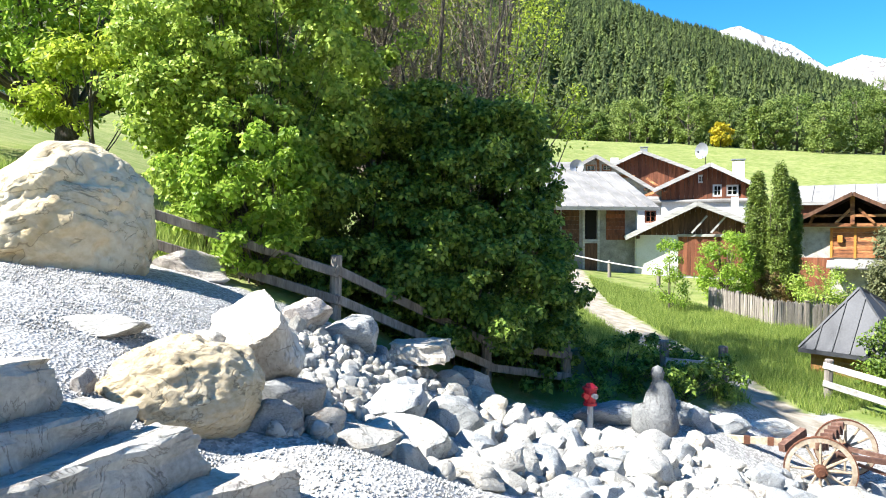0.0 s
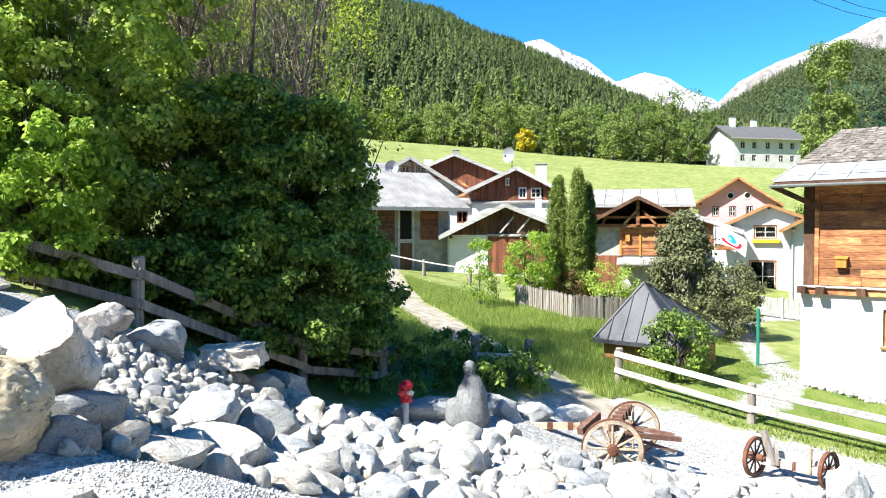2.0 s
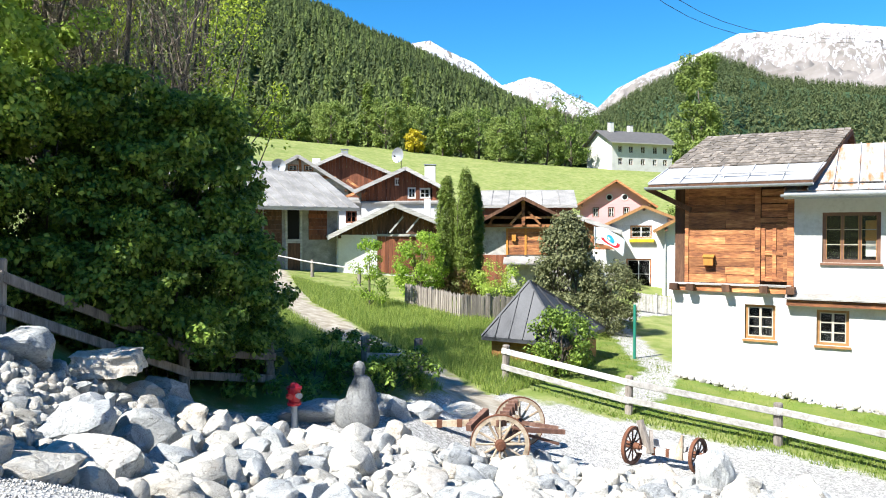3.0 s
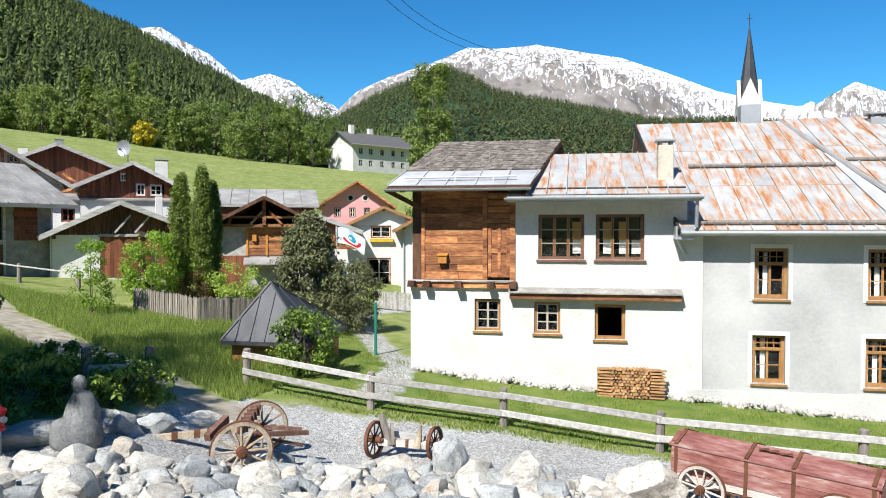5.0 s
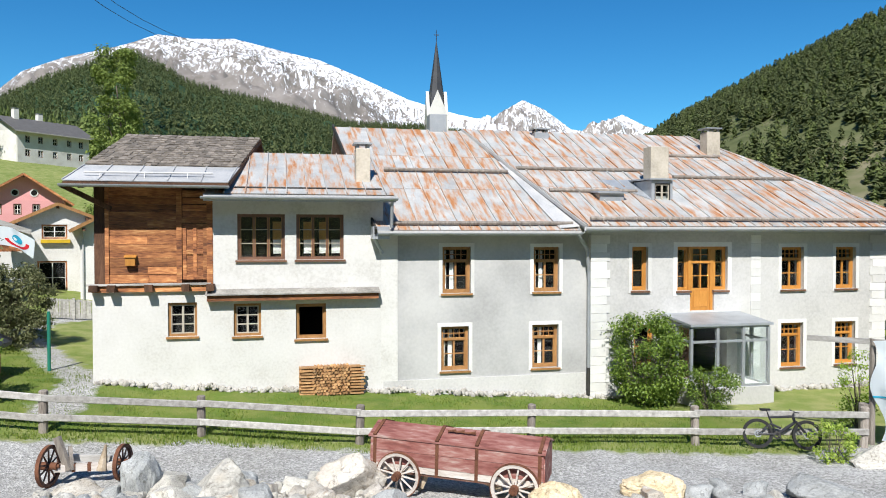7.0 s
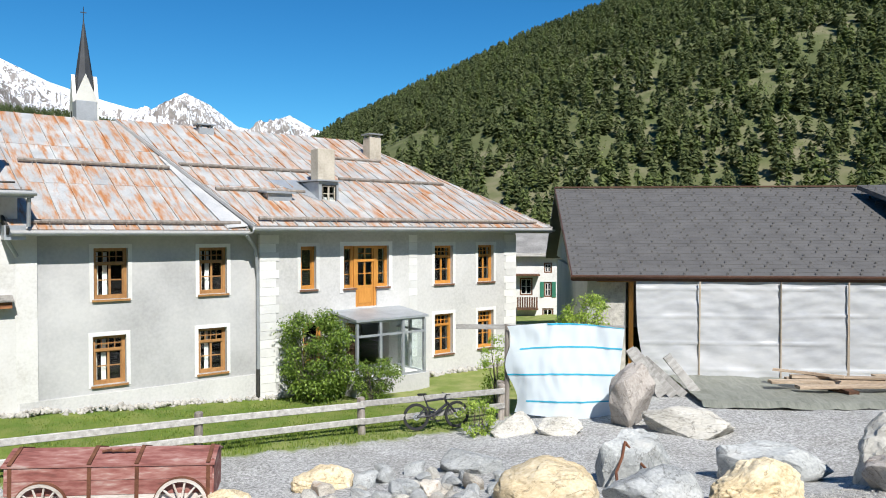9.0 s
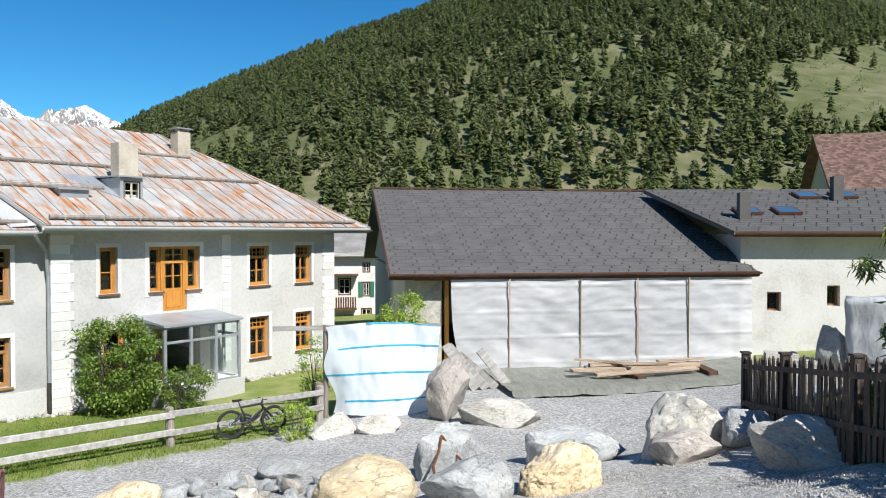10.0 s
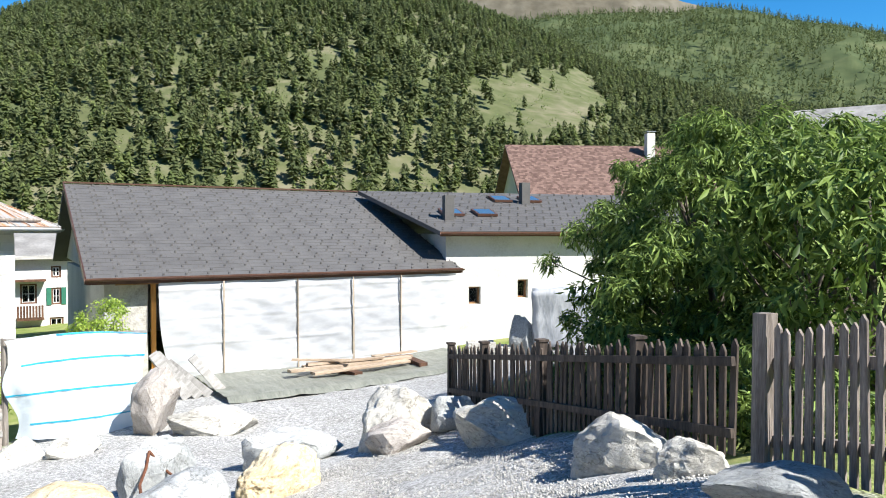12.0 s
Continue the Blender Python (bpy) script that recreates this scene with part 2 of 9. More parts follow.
def rusty_tin():
    """Grey sheet iron with long rust streaks running down the slope (object y)."""
    m = mat("rusted_tin", [(0.30, 0.31, 0.315), (0.41, 0.415, 0.41), (0.52, 0.51, 0.485)], 1.5, 20, 0.6, 0.1, 0.15, vary=0.08)
    n, l = m.node_tree.nodes, m.node_tree.links
    bsdf = n["Principled BSDF"]
    base = bsdf.inputs["Base Color"].links[0].from_socket
    tc = n.new("ShaderNodeTexCoord")
    info = n.new("ShaderNodeObjectInfo")
    shift = n.new("ShaderNodeVectorMath")
    shift.operation = "MULTIPLY_ADD"
    shift.inputs[1].default_value = (31.0, 17.0, 7.0)
    l.new(info.outputs["Random"], shift.inputs[0])
    mp = n.new("ShaderNodeMapping")
    mp.inputs["Scale"].default_value = (5.0, 0.7, 1.0)
    l.new(tc.outputs["Object"], shift.inputs[2])
    l.new(shift.outputs[0], mp.inputs["Vector"])
    a = n.new("ShaderNodeTexNoise")
    a.inputs["Scale"].default_value = 0.9
    a.inputs["Detail"].default_value = 7
    a.inputs["Roughness"].default_value = 0.68
    l.new(mp.outputs[0], a.inputs["Vector"])
    r = n.new("ShaderNodeValToRGB")
    r.color_ramp.elements[0].position, r.color_ramp.elements[1].position = 0.46, 0.62
    l.new(a.outputs["Fac"], r.inputs[0])
    rust = n.new("ShaderNodeValToRGB")
    rust.color_ramp.elements[0].color, rust.color_ramp.elements[1].color = (0.48, 0.26, 0.12, 1), (0.37, 0.14, 0.045, 1)
    rust.color_ramp.elements[0].position, rust.color_ramp.elements[1].position = 0.45, 0.7
    l.new(a.outputs["Fac"], rust.inputs[0])
    mx = n.new("ShaderNodeMix")
    mx.data_type = "RGBA"
    l.new(r.outputs[0], mx.inputs[0])
    l.new(base, mx.inputs[6])
    l.new(rust.outputs[0], mx.inputs[7])
    l.new(mx.outputs[2], bsdf.inputs["Base Color"])
    return m


M_TIN = rusty_tin()
# ---- ground: one sheet from the yard to the foot of the mountains ----
SPOTS_HILL = [(-25, 10.9, 4.4), (-38, 9, 4.5), (-30, 7.5, 4.2), (-20, 9.5, 4.2), (-24, 6.3, 3.75), (-18, 5.9, 3.35), (-12, 5.2, 3.15), (-9, 5.2, 3.0), (0, 6.4, 2.7), (-20, 3.9, 2.95), (-27, 4.9, 3.55), (-22.5, 5.0, 3.32), (-17.5, 4.85, 3.1), (-34, 4.3, 3.5), (-11, 9, 3.5), (-6.7, 12, 3.45), (5, 14.5, 2.0), (6, 11.2, 1.9), (0, 10.5, 2.4), (13, 13, 1.4), (18, 13.2, 1.4), (22.7, 16.5, 1.5), (-26, 14, 5.0), (-25, 25, 7.0), (-26, 45, 10.5), (-10, 20, 4.2), (-5, 40, 5.5), (-40, 20, 6.5)]
SPOTS_YARD = [(29.5, 19.5, 0.95), (29.7, 13.4, 0.6), (39, 15.2, 0.3), (39, 18, 0.45), (49, 17.4, 0.2), (61, 16.5, 0.0), (75, 17, -0.1), (87, 18, -0.15), (91, 17.8, -0.2), (45, 11.7, 0.6), (65, 11.5, 0.4), (30, 10, 1.1), (45, 7, 1.5), (70, 7, 1.3), (100, 8, 1.3), (0, 0, 2.7), (112.5, 18.9, 0.2), (104.7, 13.9, 0.3), (116.7, 12.6, 0.7), (125.4, 15.9, 0.5), (134, 12.1, 1.4), (130, 15.3, 1.3), (143, 8.5, 2.2), (150.6, 8.2, 2.5), (158, 5.8, 3.0), (130, 9.3, 1.6), (138.5, 9.6, 2.05), (145, 7.2, 2.5)]
SPOTS_VILLAGE = [(42, 22, 0.7), (63, 21.6, 0.1), (79, 23.4, -0.35), (98, 29.3, -0.4), (110, 24.5, 0.1), (128, 24.3, 0.2), (36, 25, 0.8), (18.7, 22.9, 1.3), (24.9, 17.3, 1.1), (15.2, 27.2, 1.8), (12.4, 29.7, 2.1), (26, 29, 1.4), (26, 36, 1.75), (41, 38, 0.85), (44, 44, 1.0), (11.7, 36, 2.4), (12, 50, 3.1), (18, 46, 2.5), (34, 45, 2.0)]
SPOTS_FAR = [(20, 75, 6), (20, 110, 14), (20, 150, 22), (9, 150, 24), (33, 150, 18.4), (42, 145, 16), (-10, 100, 20), (60, 100, 2), (60, 45, 0), (104, 60, 0), (120, 80, 3), (135, 30, 0.6), (150, 20, 2.4), (150, 60, 4), (200, 6, 3.2), (250, 8, 3.6), (310, 8, 4.2), (200, 40, 5), (270, 40, 9), (320, 40, 11), (90, 150, 2), (-30, 150, 30)]
_P = np.array([(*polar(b, d), z) for b, d, z in SPOTS_HILL + SPOTS_YARD + SPOTS_VILLAGE + SPOTS_FAR])


def _basis(x, y):
    r2 = (x[:, None] - _P[None, :, 0]) ** 2 + (y[:, None] - _P[None, :, 1]) ** 2
    return np.sqrt(r2 + 1.0)


_A = _basis(_P[:, 0], _P[:, 1])
_W = np.linalg.solve(np.block([[_A + 0.02 * np.eye(len(_P)), np.ones((len(_P), 1))], [np.ones((1, len(_P))), np.zeros((1, 1))]]), np.append(_P[:, 2], 0))


def ground_at(x, y):
    """Heights of the ground, for arrays."""
    x, y = np.atleast_1d(np.asarray(x, float)), np.atleast_1d(np.asarray(y, float))
    r = np.hypot(x, y)
    k = np.minimum(1, 160 / np.maximum(r, 1e-6))
    z = _basis(x * k, y * k) @ _W[:-1] + _W[-1]
    return z + 0.0 * np.maximum(0, r - 160)


def gz(x, y):
    return float(ground_at(x, y)[0])


def gp(bearing, d):
    """The place on the ground at a bearing and distance."""
    x, y = polar(bearing, d)
    return Vector((x, y, gz(x, y)))


YARD = [polar(b, d) for b, d in ((-45, 9.5), (-30, 12), (-20, 11.9), (-12, 11.3), (-4, 11.6), (5, 13.2), (12, 13.9), (22, 14.8), (29, 18.3), (38, 17.6), (49, 16.9), (61, 16.1), (75, 16.5), (88, 17.3), (94, 18.6), (100, 20.5), (105, 23.6), (128, 24.0), (132, 28), (141, 28), (141, 19), (133, 16.5), (133, 13), (143, 9.2), (152, 7), (160, 5.5), (200, 5), (260, 6), (310, 8))]
PATH_LINE = [polar(b, d) for b, d in ((11.2, 42), (11.7, 36), (12.6, 30), (15.4, 26), (19.0, 22.5), (23, 18.6), (28, 16.5))]
DRIVE = [polar(b, d) for b, d in ((39.5, 19.5), (41.5, 22.5), (37.5, 33), (39.5, 36.5), (44, 40))]


def inside(poly, x, y):
    """Signed distance to a polygon, above nought inside."""
    p = np.array(poly)
    q = np.roll(p, -1, 0)
    best = np.full(x.shape, 1e9)
    odd = np.zeros(x.shape, bool)
    for (ax, ay), (bx, by) in zip(p, q):
        dx, dy = bx - ax, by - ay
        t = np.clip(((x - ax) * dx + (y - ay) * dy) / (dx * dx + dy * dy), 0, 1)
        best = np.minimum(best, np.hypot(x - ax - t * dx, y - ay - t * dy))
        cross = (ay > y) != (by > y)
        with np.errstate(divide="ignore", invalid="ignore"):
            odd ^= cross & (x < (bx - ax) * (y - ay) / (by - ay) + ax)
    return np.where(odd, best, -best)


def near_line(line, x, y):
    best = np.full(x.shape, 1e9)
    for (ax, ay), (bx, by) in zip(line[:-1], line[1:]):
        dx, dy = bx - ax, by - ay
        t = np.clip(((x - ax) * dx + (y - ay) * dy) / (dx * dx + dy * dy), 0, 1)
        best = np.minimum(best, np.hypot(x - ax - t * dx, y - ay - t * dy))
    return best


LAWN = [polar(b, d) for b, d in ((30, 20.2), (39, 18.3), (49, 17.4), (61, 16.8), (75, 17.3), (88, 18.4), (93, 21), (80, 24), (55, 22), (42, 24), (37, 34), (33, 34), (34, 25))]


def ground_material():
    m = bpy.data.materials.new("gravel_and_grass")
    m.use_nodes = True
    n, l = m.node_tree.nodes, m.node_tree.links
    bsdf = n["Principled BSDF"]
    bsdf.inputs["Roughness"].default_value = 0.95
    bsdf.inputs["Specular IOR Level"].default_value = 0.15
    tc = n.new("ShaderNodeTexCoord")

    def noise_tex(scale, detail=4):
        t = n.new("ShaderNodeTexNoise")
        t.inputs["Scale"].default_value, t.inputs["Detail"].default_value = scale, detail
        l.new(tc.outputs["Object"], t.inputs["Vector"])
        return t.outputs["Fac"]

    def ramp(fac, *stops):
        r = n.new("ShaderNodeValToRGB")
        for i, (p, c) in enumerate(stops):
            e = r.color_ramp.elements[i] if i < 2 else r.color_ramp.elements.new(p)
            e.position, e.color = p, (*c, 1)
        l.new(fac, r.inputs[0])
        return r.outputs[0]

    def blend(fac, a, b):
        x = n.new("ShaderNodeMix")
        x.data_type = "RGBA"
        l.new(fac, x.inputs[0])
        l.new(a, x.inputs[6])
        l.new(b, x.inputs[7])
        return x.outputs[2]

    def mask(attr):
        a = n.new("ShaderNodeAttribute")
        a.attribute_name = attr
        w = n.new("ShaderNodeMath")
        w.operation = "MULTIPLY_ADD"
        w.inputs[1].default_value, w.inputs[2].default_value = 1.2, -0.6
        l.new(noise_tex(2.2, 6), w.inputs[0])
        s = n.new("ShaderNodeMath")
        l.new(a.outputs["Fac"], s.inputs[0])
        l.new(w.outputs[0], s.inputs[1])
        r = n.new("ShaderNodeMapRange")
        r.inputs[1].default_value, r.inputs[2].default_value = 0.35, 0.65
        l.new(s.outputs[0], r.inputs[0])
        return r.outputs[0]

    vor = n.new("ShaderNodeTexVoronoi")
    vor.inputs["Scale"].default_value = 32
    l.new(tc.outputs["Object"], vor.inputs["Vector"])
    peb = ramp(vor.outputs["Color"], (0.0, (0.21, 0.207, 0.20)), (0.5, (0.43, 0.425, 0.41)), (1.0, (0.68, 0.67, 0.645)))
    dirty = blend(noise_tex(0.5, 6), ramp(noise_tex(11, 9), (0.36, (0.48, 0.47, 0.45)), (0.62, (1, 1, 1))), ramp(noise_tex(0.7, 6), (0.38, (0.78, 0.77, 0.74)), (0.6, (1, 1, 1))))
    mul = n.new("ShaderNodeMix")
    mul.data_type, mul.blend_type = "RGBA", "MULTIPLY"
    mul.inputs[0].default_value = 1
    l.new(peb, mul.inputs[6])
    l.new(dirty, mul.inputs[7])
    gravel = mul.outputs[2]
    meadow = blend(noise_tex(9, 6), ramp(noise_tex(0.25, 6), (0.35, (0.11, 0.165, 0.035)), (0.65, (0.21, 0.25, 0.075))), ramp(noise_tex(1.3, 5), (0.4, (0.17, 0.22, 0.05)), (0.6, (0.34, 0.33, 0.14))))
    lawn = blend(noise_tex(14, 4), ramp(noise_tex(0.6, 6), (0.35, (0.07, 0.13, 0.02)), (0.65, (0.16, 0.21, 0.04))), ramp(noise_tex(1.6, 5), (0.4, (0.11, 0.17, 0.03)), (0.62, (0.22, 0.23, 0.07))))
    earth = ramp(noise_tex(3, 6), (0.35, (0.26, 0.22, 0.16)), (0.65, (0.42, 0.38, 0.31)))
    col = blend(mask("path"), blend(mask("gravel"), blend(mask("lawn"), meadow, lawn), gravel), earth)
    l.new(col, bsdf.inputs["Base Color"])
    b = n.new("ShaderNodeBump")
    b.inputs["Strength"].default_value, b.inputs["Distance"].default_value = 0.8, 0.02
    l.new(vor.outputs["Distance"], b.inputs["Height"])
    l.new(b.outputs[0], bsdf.inputs["Normal"])
    return m


M_GROUND = ground_material()


def build_ground():
    b = np.concatenate([np.arange(-60, 175, 0.7), np.arange(175, 300, 5.0)])
    d = np.concatenate([np.linspace(0.0, 4.0, 12), 4.0 * 1.024 ** np.arange(1, 160), np.geomspace(185, 4600, 18)])
    B, D = np.meshgrid(np.radians(b), d, indexing="ij")
    x, y = np.sin(B) * D, np.cos(B) * D
    z = ground_at(x.ravel(), y.ravel()).reshape(x.shape)
    nb, nd = x.shape
    idx = np.arange(nb * nd).reshape(nb, nd)
    nxt = np.roll(idx, -1, 0)
    faces = np.stack([idx[:, :-1], nxt[:, :-1], nxt[:, 1:], idx[:, 1:]], -1).reshape(-1, 4)
    fx, fy = x.ravel(), y.ravel()
    rough = np.array([noise.fractal((px * 0.9, py * 0.9, 3.0), 1.0, 2.0, 3) for px, py in zip(fx, fy)])
    sd = inside(YARD, fx, fy)
    z = z.ravel() + rough * 0.05
    me = raw_mesh("ground", np.stack([fx, fy, z], -1), faces[:, ::-1], M_GROUND, True)
    for name, val in (("gravel", np.clip(0.5 + sd * 0.9, 0, 1)), ("path", np.clip(1.35 - near_line(PATH_LINE, fx, fy) * 0.95, 0, 0.9)), ("lawn", np.clip(0.5 + inside(LAWN, fx, fy) * 0.6, 0, 1))):
        if name == "gravel":
            val = np.maximum(val, np.clip(1.2 - near_line(DRIVE, fx, fy) * 1.4, 0, 1))
        at = me.attributes.new(name, "FLOAT", "POINT")
        at.data.foreach_set("value", val.astype(np.float32))
    return tagged(new("ground", me), "grey gravel yard, lawn and rising alpine meadow", "ground", kind="structure")


build_ground()


# ---- mountains ----
def hill_mat(name, stops, scale, fine, bump=0.6, dist=1.0):
    m = mat(name, stops, scale, fine, 0.95, bump, rand=False, mixing=0.45, spec=0.05)
    for nd in m.node_tree.nodes:
        if nd.type == "BUMP":
            nd.inputs["Distance"].default_value = dist
    return m


def snow_mat():
    """Bare rock with snow lying on it in broken streaks."""
    m = hill_mat("rock_and_snow", [(0.12, 0.105, 0.095), (0.22, 0.195, 0.175), (0.30, 0.27, 0.25)], 0.004, 0.02, 0.7, 12)
    n, l = m.node_tree.nodes, m.node_tree.links
    bsdf = n["Principled BSDF"]
    base = bsdf.inputs["Base Color"].links[0].from_socket
    at = n.new("ShaderNodeAttribute")
    at.attribute_name = "snow"
    run = n.new("ShaderNodeAttribute")
    run.attribute_name = "run"
    mp = n.new("ShaderNodeMapping")
    mp.inputs["Scale"].default_value = (1, 0.42, 1)
    l.new(run.outputs["Vector"], mp.inputs[0])
    t = n.new("ShaderNodeTexNoise")
    t.inputs["Scale"].default_value, t.inputs["Detail"].default_value, t.inputs["Roughness"].default_value = 0.05, 14, 0.78
    t.inputs["Distortion"].default_value = 1.2
    l.new(mp.outputs[0], t.inputs["Vector"])
    s = n.new("ShaderNodeMath")
    l.new(at.outputs["Fac"], s.inputs[0])
    wide = n.new("ShaderNodeMath")
    wide.operation = "MULTIPLY_ADD"
    wide.inputs[1].default_value, wide.inputs[2].default_value = 3.2, -1.12
    l.new(t.outputs["Fac"], wide.inputs[0])
    l.new(wide.outputs[0], s.inputs[1])
    r = n.new("ShaderNodeMapRange")
    r.inputs[1].default_value, r.inputs[2].default_value = 0.92, 1.04
    l.new(s.outputs[0], r.inputs[0])
    mx = n.new("ShaderNodeMix")
    mx.data_type = "RGBA"
    mx.inputs[7].default_value = (0.80, 0.82, 0.86, 1)
    l.new(r.outputs[0], mx.inputs[0])
    l.new(base, mx.inputs[6])
    l.new(mx.outputs[2], bsdf.inputs["Base Color"])
    return m


M_FORESTFLOOR = hill_mat("forest_floor", [(0.055, 0.07, 0.03), (0.095, 0.105, 0.048), (0.17, 0.155, 0.10)], 0.012, 0.12, 0.5, 2)
M_FARFOREST = hill_mat("far_conifer_forest", [(0.012, 0.03, 0.018), (0.03, 0.06, 0.03), (0.06, 0.10, 0.045)], 0.006, 0.07, 1.0, 9)
M_SNOW = snow_mat()
M_PASTURE = hill_mat("alpine_pasture", [(0.035, 0.05, 0.022), (0.065, 0.082, 0.036), (0.105, 0.115, 0.055)], 0.004, 0.03, 0.5, 3)
M_HEATH = hill_mat("brown_summit_heath", [(0.10, 0.085, 0.06), (0.15, 0.13, 0.095), (0.21, 0.185, 0.145)], 0.004, 0.03, 0.6, 5)


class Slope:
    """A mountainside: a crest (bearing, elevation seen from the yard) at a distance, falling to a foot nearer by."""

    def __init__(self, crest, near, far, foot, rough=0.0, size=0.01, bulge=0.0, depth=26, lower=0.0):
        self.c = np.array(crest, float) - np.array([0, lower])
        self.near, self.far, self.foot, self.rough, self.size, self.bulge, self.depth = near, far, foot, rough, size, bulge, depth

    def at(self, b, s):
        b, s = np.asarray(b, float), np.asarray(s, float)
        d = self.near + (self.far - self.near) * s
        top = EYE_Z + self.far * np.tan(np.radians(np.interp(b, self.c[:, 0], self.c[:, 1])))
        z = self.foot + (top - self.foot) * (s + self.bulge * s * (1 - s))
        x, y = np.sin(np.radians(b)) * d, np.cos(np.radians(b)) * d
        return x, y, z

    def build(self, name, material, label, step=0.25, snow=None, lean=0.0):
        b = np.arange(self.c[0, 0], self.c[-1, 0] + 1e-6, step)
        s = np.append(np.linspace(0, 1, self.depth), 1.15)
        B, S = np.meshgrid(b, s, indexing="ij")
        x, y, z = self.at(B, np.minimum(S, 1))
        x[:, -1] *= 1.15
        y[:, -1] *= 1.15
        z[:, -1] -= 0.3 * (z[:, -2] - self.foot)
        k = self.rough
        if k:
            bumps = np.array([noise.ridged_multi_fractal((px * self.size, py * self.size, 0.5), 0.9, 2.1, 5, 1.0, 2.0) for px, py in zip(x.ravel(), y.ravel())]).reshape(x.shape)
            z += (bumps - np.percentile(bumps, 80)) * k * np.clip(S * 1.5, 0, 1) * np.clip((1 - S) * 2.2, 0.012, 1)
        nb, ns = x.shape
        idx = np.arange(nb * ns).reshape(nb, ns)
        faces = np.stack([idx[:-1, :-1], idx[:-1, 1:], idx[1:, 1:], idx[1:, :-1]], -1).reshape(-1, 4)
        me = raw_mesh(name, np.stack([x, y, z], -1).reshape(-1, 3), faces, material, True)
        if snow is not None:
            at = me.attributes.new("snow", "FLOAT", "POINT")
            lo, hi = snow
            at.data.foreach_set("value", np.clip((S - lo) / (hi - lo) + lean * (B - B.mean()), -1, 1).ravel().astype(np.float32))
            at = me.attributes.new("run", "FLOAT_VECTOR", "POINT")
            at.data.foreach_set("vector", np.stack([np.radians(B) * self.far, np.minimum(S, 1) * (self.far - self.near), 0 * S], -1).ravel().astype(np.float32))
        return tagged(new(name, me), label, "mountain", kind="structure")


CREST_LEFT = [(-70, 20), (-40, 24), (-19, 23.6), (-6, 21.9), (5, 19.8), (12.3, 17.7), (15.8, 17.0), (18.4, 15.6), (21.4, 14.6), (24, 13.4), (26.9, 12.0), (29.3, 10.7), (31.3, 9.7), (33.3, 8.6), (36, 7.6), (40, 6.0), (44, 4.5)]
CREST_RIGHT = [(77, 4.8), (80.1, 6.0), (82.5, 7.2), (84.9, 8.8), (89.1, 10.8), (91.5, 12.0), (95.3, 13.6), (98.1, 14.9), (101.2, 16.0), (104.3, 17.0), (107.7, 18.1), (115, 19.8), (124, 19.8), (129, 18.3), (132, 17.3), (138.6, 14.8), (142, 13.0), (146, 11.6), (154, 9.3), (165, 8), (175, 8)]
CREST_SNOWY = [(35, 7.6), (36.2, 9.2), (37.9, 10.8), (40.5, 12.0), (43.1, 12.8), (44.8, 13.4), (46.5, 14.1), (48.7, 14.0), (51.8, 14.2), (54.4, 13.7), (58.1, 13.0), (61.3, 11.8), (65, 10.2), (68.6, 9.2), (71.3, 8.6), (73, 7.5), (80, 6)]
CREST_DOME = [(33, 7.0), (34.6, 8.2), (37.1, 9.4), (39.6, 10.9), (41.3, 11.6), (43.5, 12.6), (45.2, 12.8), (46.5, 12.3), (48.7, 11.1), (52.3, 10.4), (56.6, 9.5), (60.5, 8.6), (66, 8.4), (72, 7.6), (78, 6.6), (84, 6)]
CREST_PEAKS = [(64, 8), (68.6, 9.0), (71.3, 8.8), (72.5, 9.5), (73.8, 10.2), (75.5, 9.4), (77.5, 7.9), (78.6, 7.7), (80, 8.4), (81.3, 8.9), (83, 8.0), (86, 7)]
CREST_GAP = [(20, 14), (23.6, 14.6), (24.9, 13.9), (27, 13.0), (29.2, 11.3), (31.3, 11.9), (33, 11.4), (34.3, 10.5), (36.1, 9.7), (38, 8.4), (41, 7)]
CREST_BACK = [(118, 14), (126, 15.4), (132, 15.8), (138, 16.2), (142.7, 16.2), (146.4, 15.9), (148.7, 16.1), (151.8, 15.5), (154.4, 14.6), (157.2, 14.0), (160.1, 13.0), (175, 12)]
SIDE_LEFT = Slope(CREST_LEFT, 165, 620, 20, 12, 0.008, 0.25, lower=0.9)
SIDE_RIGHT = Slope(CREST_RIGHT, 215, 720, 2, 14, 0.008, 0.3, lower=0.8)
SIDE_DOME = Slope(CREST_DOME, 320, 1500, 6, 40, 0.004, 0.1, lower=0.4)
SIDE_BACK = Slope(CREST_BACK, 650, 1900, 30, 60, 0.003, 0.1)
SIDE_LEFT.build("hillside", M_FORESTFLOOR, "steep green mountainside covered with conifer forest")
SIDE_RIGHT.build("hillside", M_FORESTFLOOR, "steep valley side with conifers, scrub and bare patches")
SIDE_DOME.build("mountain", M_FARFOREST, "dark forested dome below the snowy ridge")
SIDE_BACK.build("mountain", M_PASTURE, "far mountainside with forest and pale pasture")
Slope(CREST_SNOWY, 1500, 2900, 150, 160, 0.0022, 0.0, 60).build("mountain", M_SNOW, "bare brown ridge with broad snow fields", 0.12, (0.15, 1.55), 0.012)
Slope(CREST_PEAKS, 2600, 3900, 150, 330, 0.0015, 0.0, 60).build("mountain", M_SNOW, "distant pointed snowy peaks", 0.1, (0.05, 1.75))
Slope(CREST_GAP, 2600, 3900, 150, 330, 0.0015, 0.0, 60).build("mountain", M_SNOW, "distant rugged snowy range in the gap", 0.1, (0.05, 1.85))
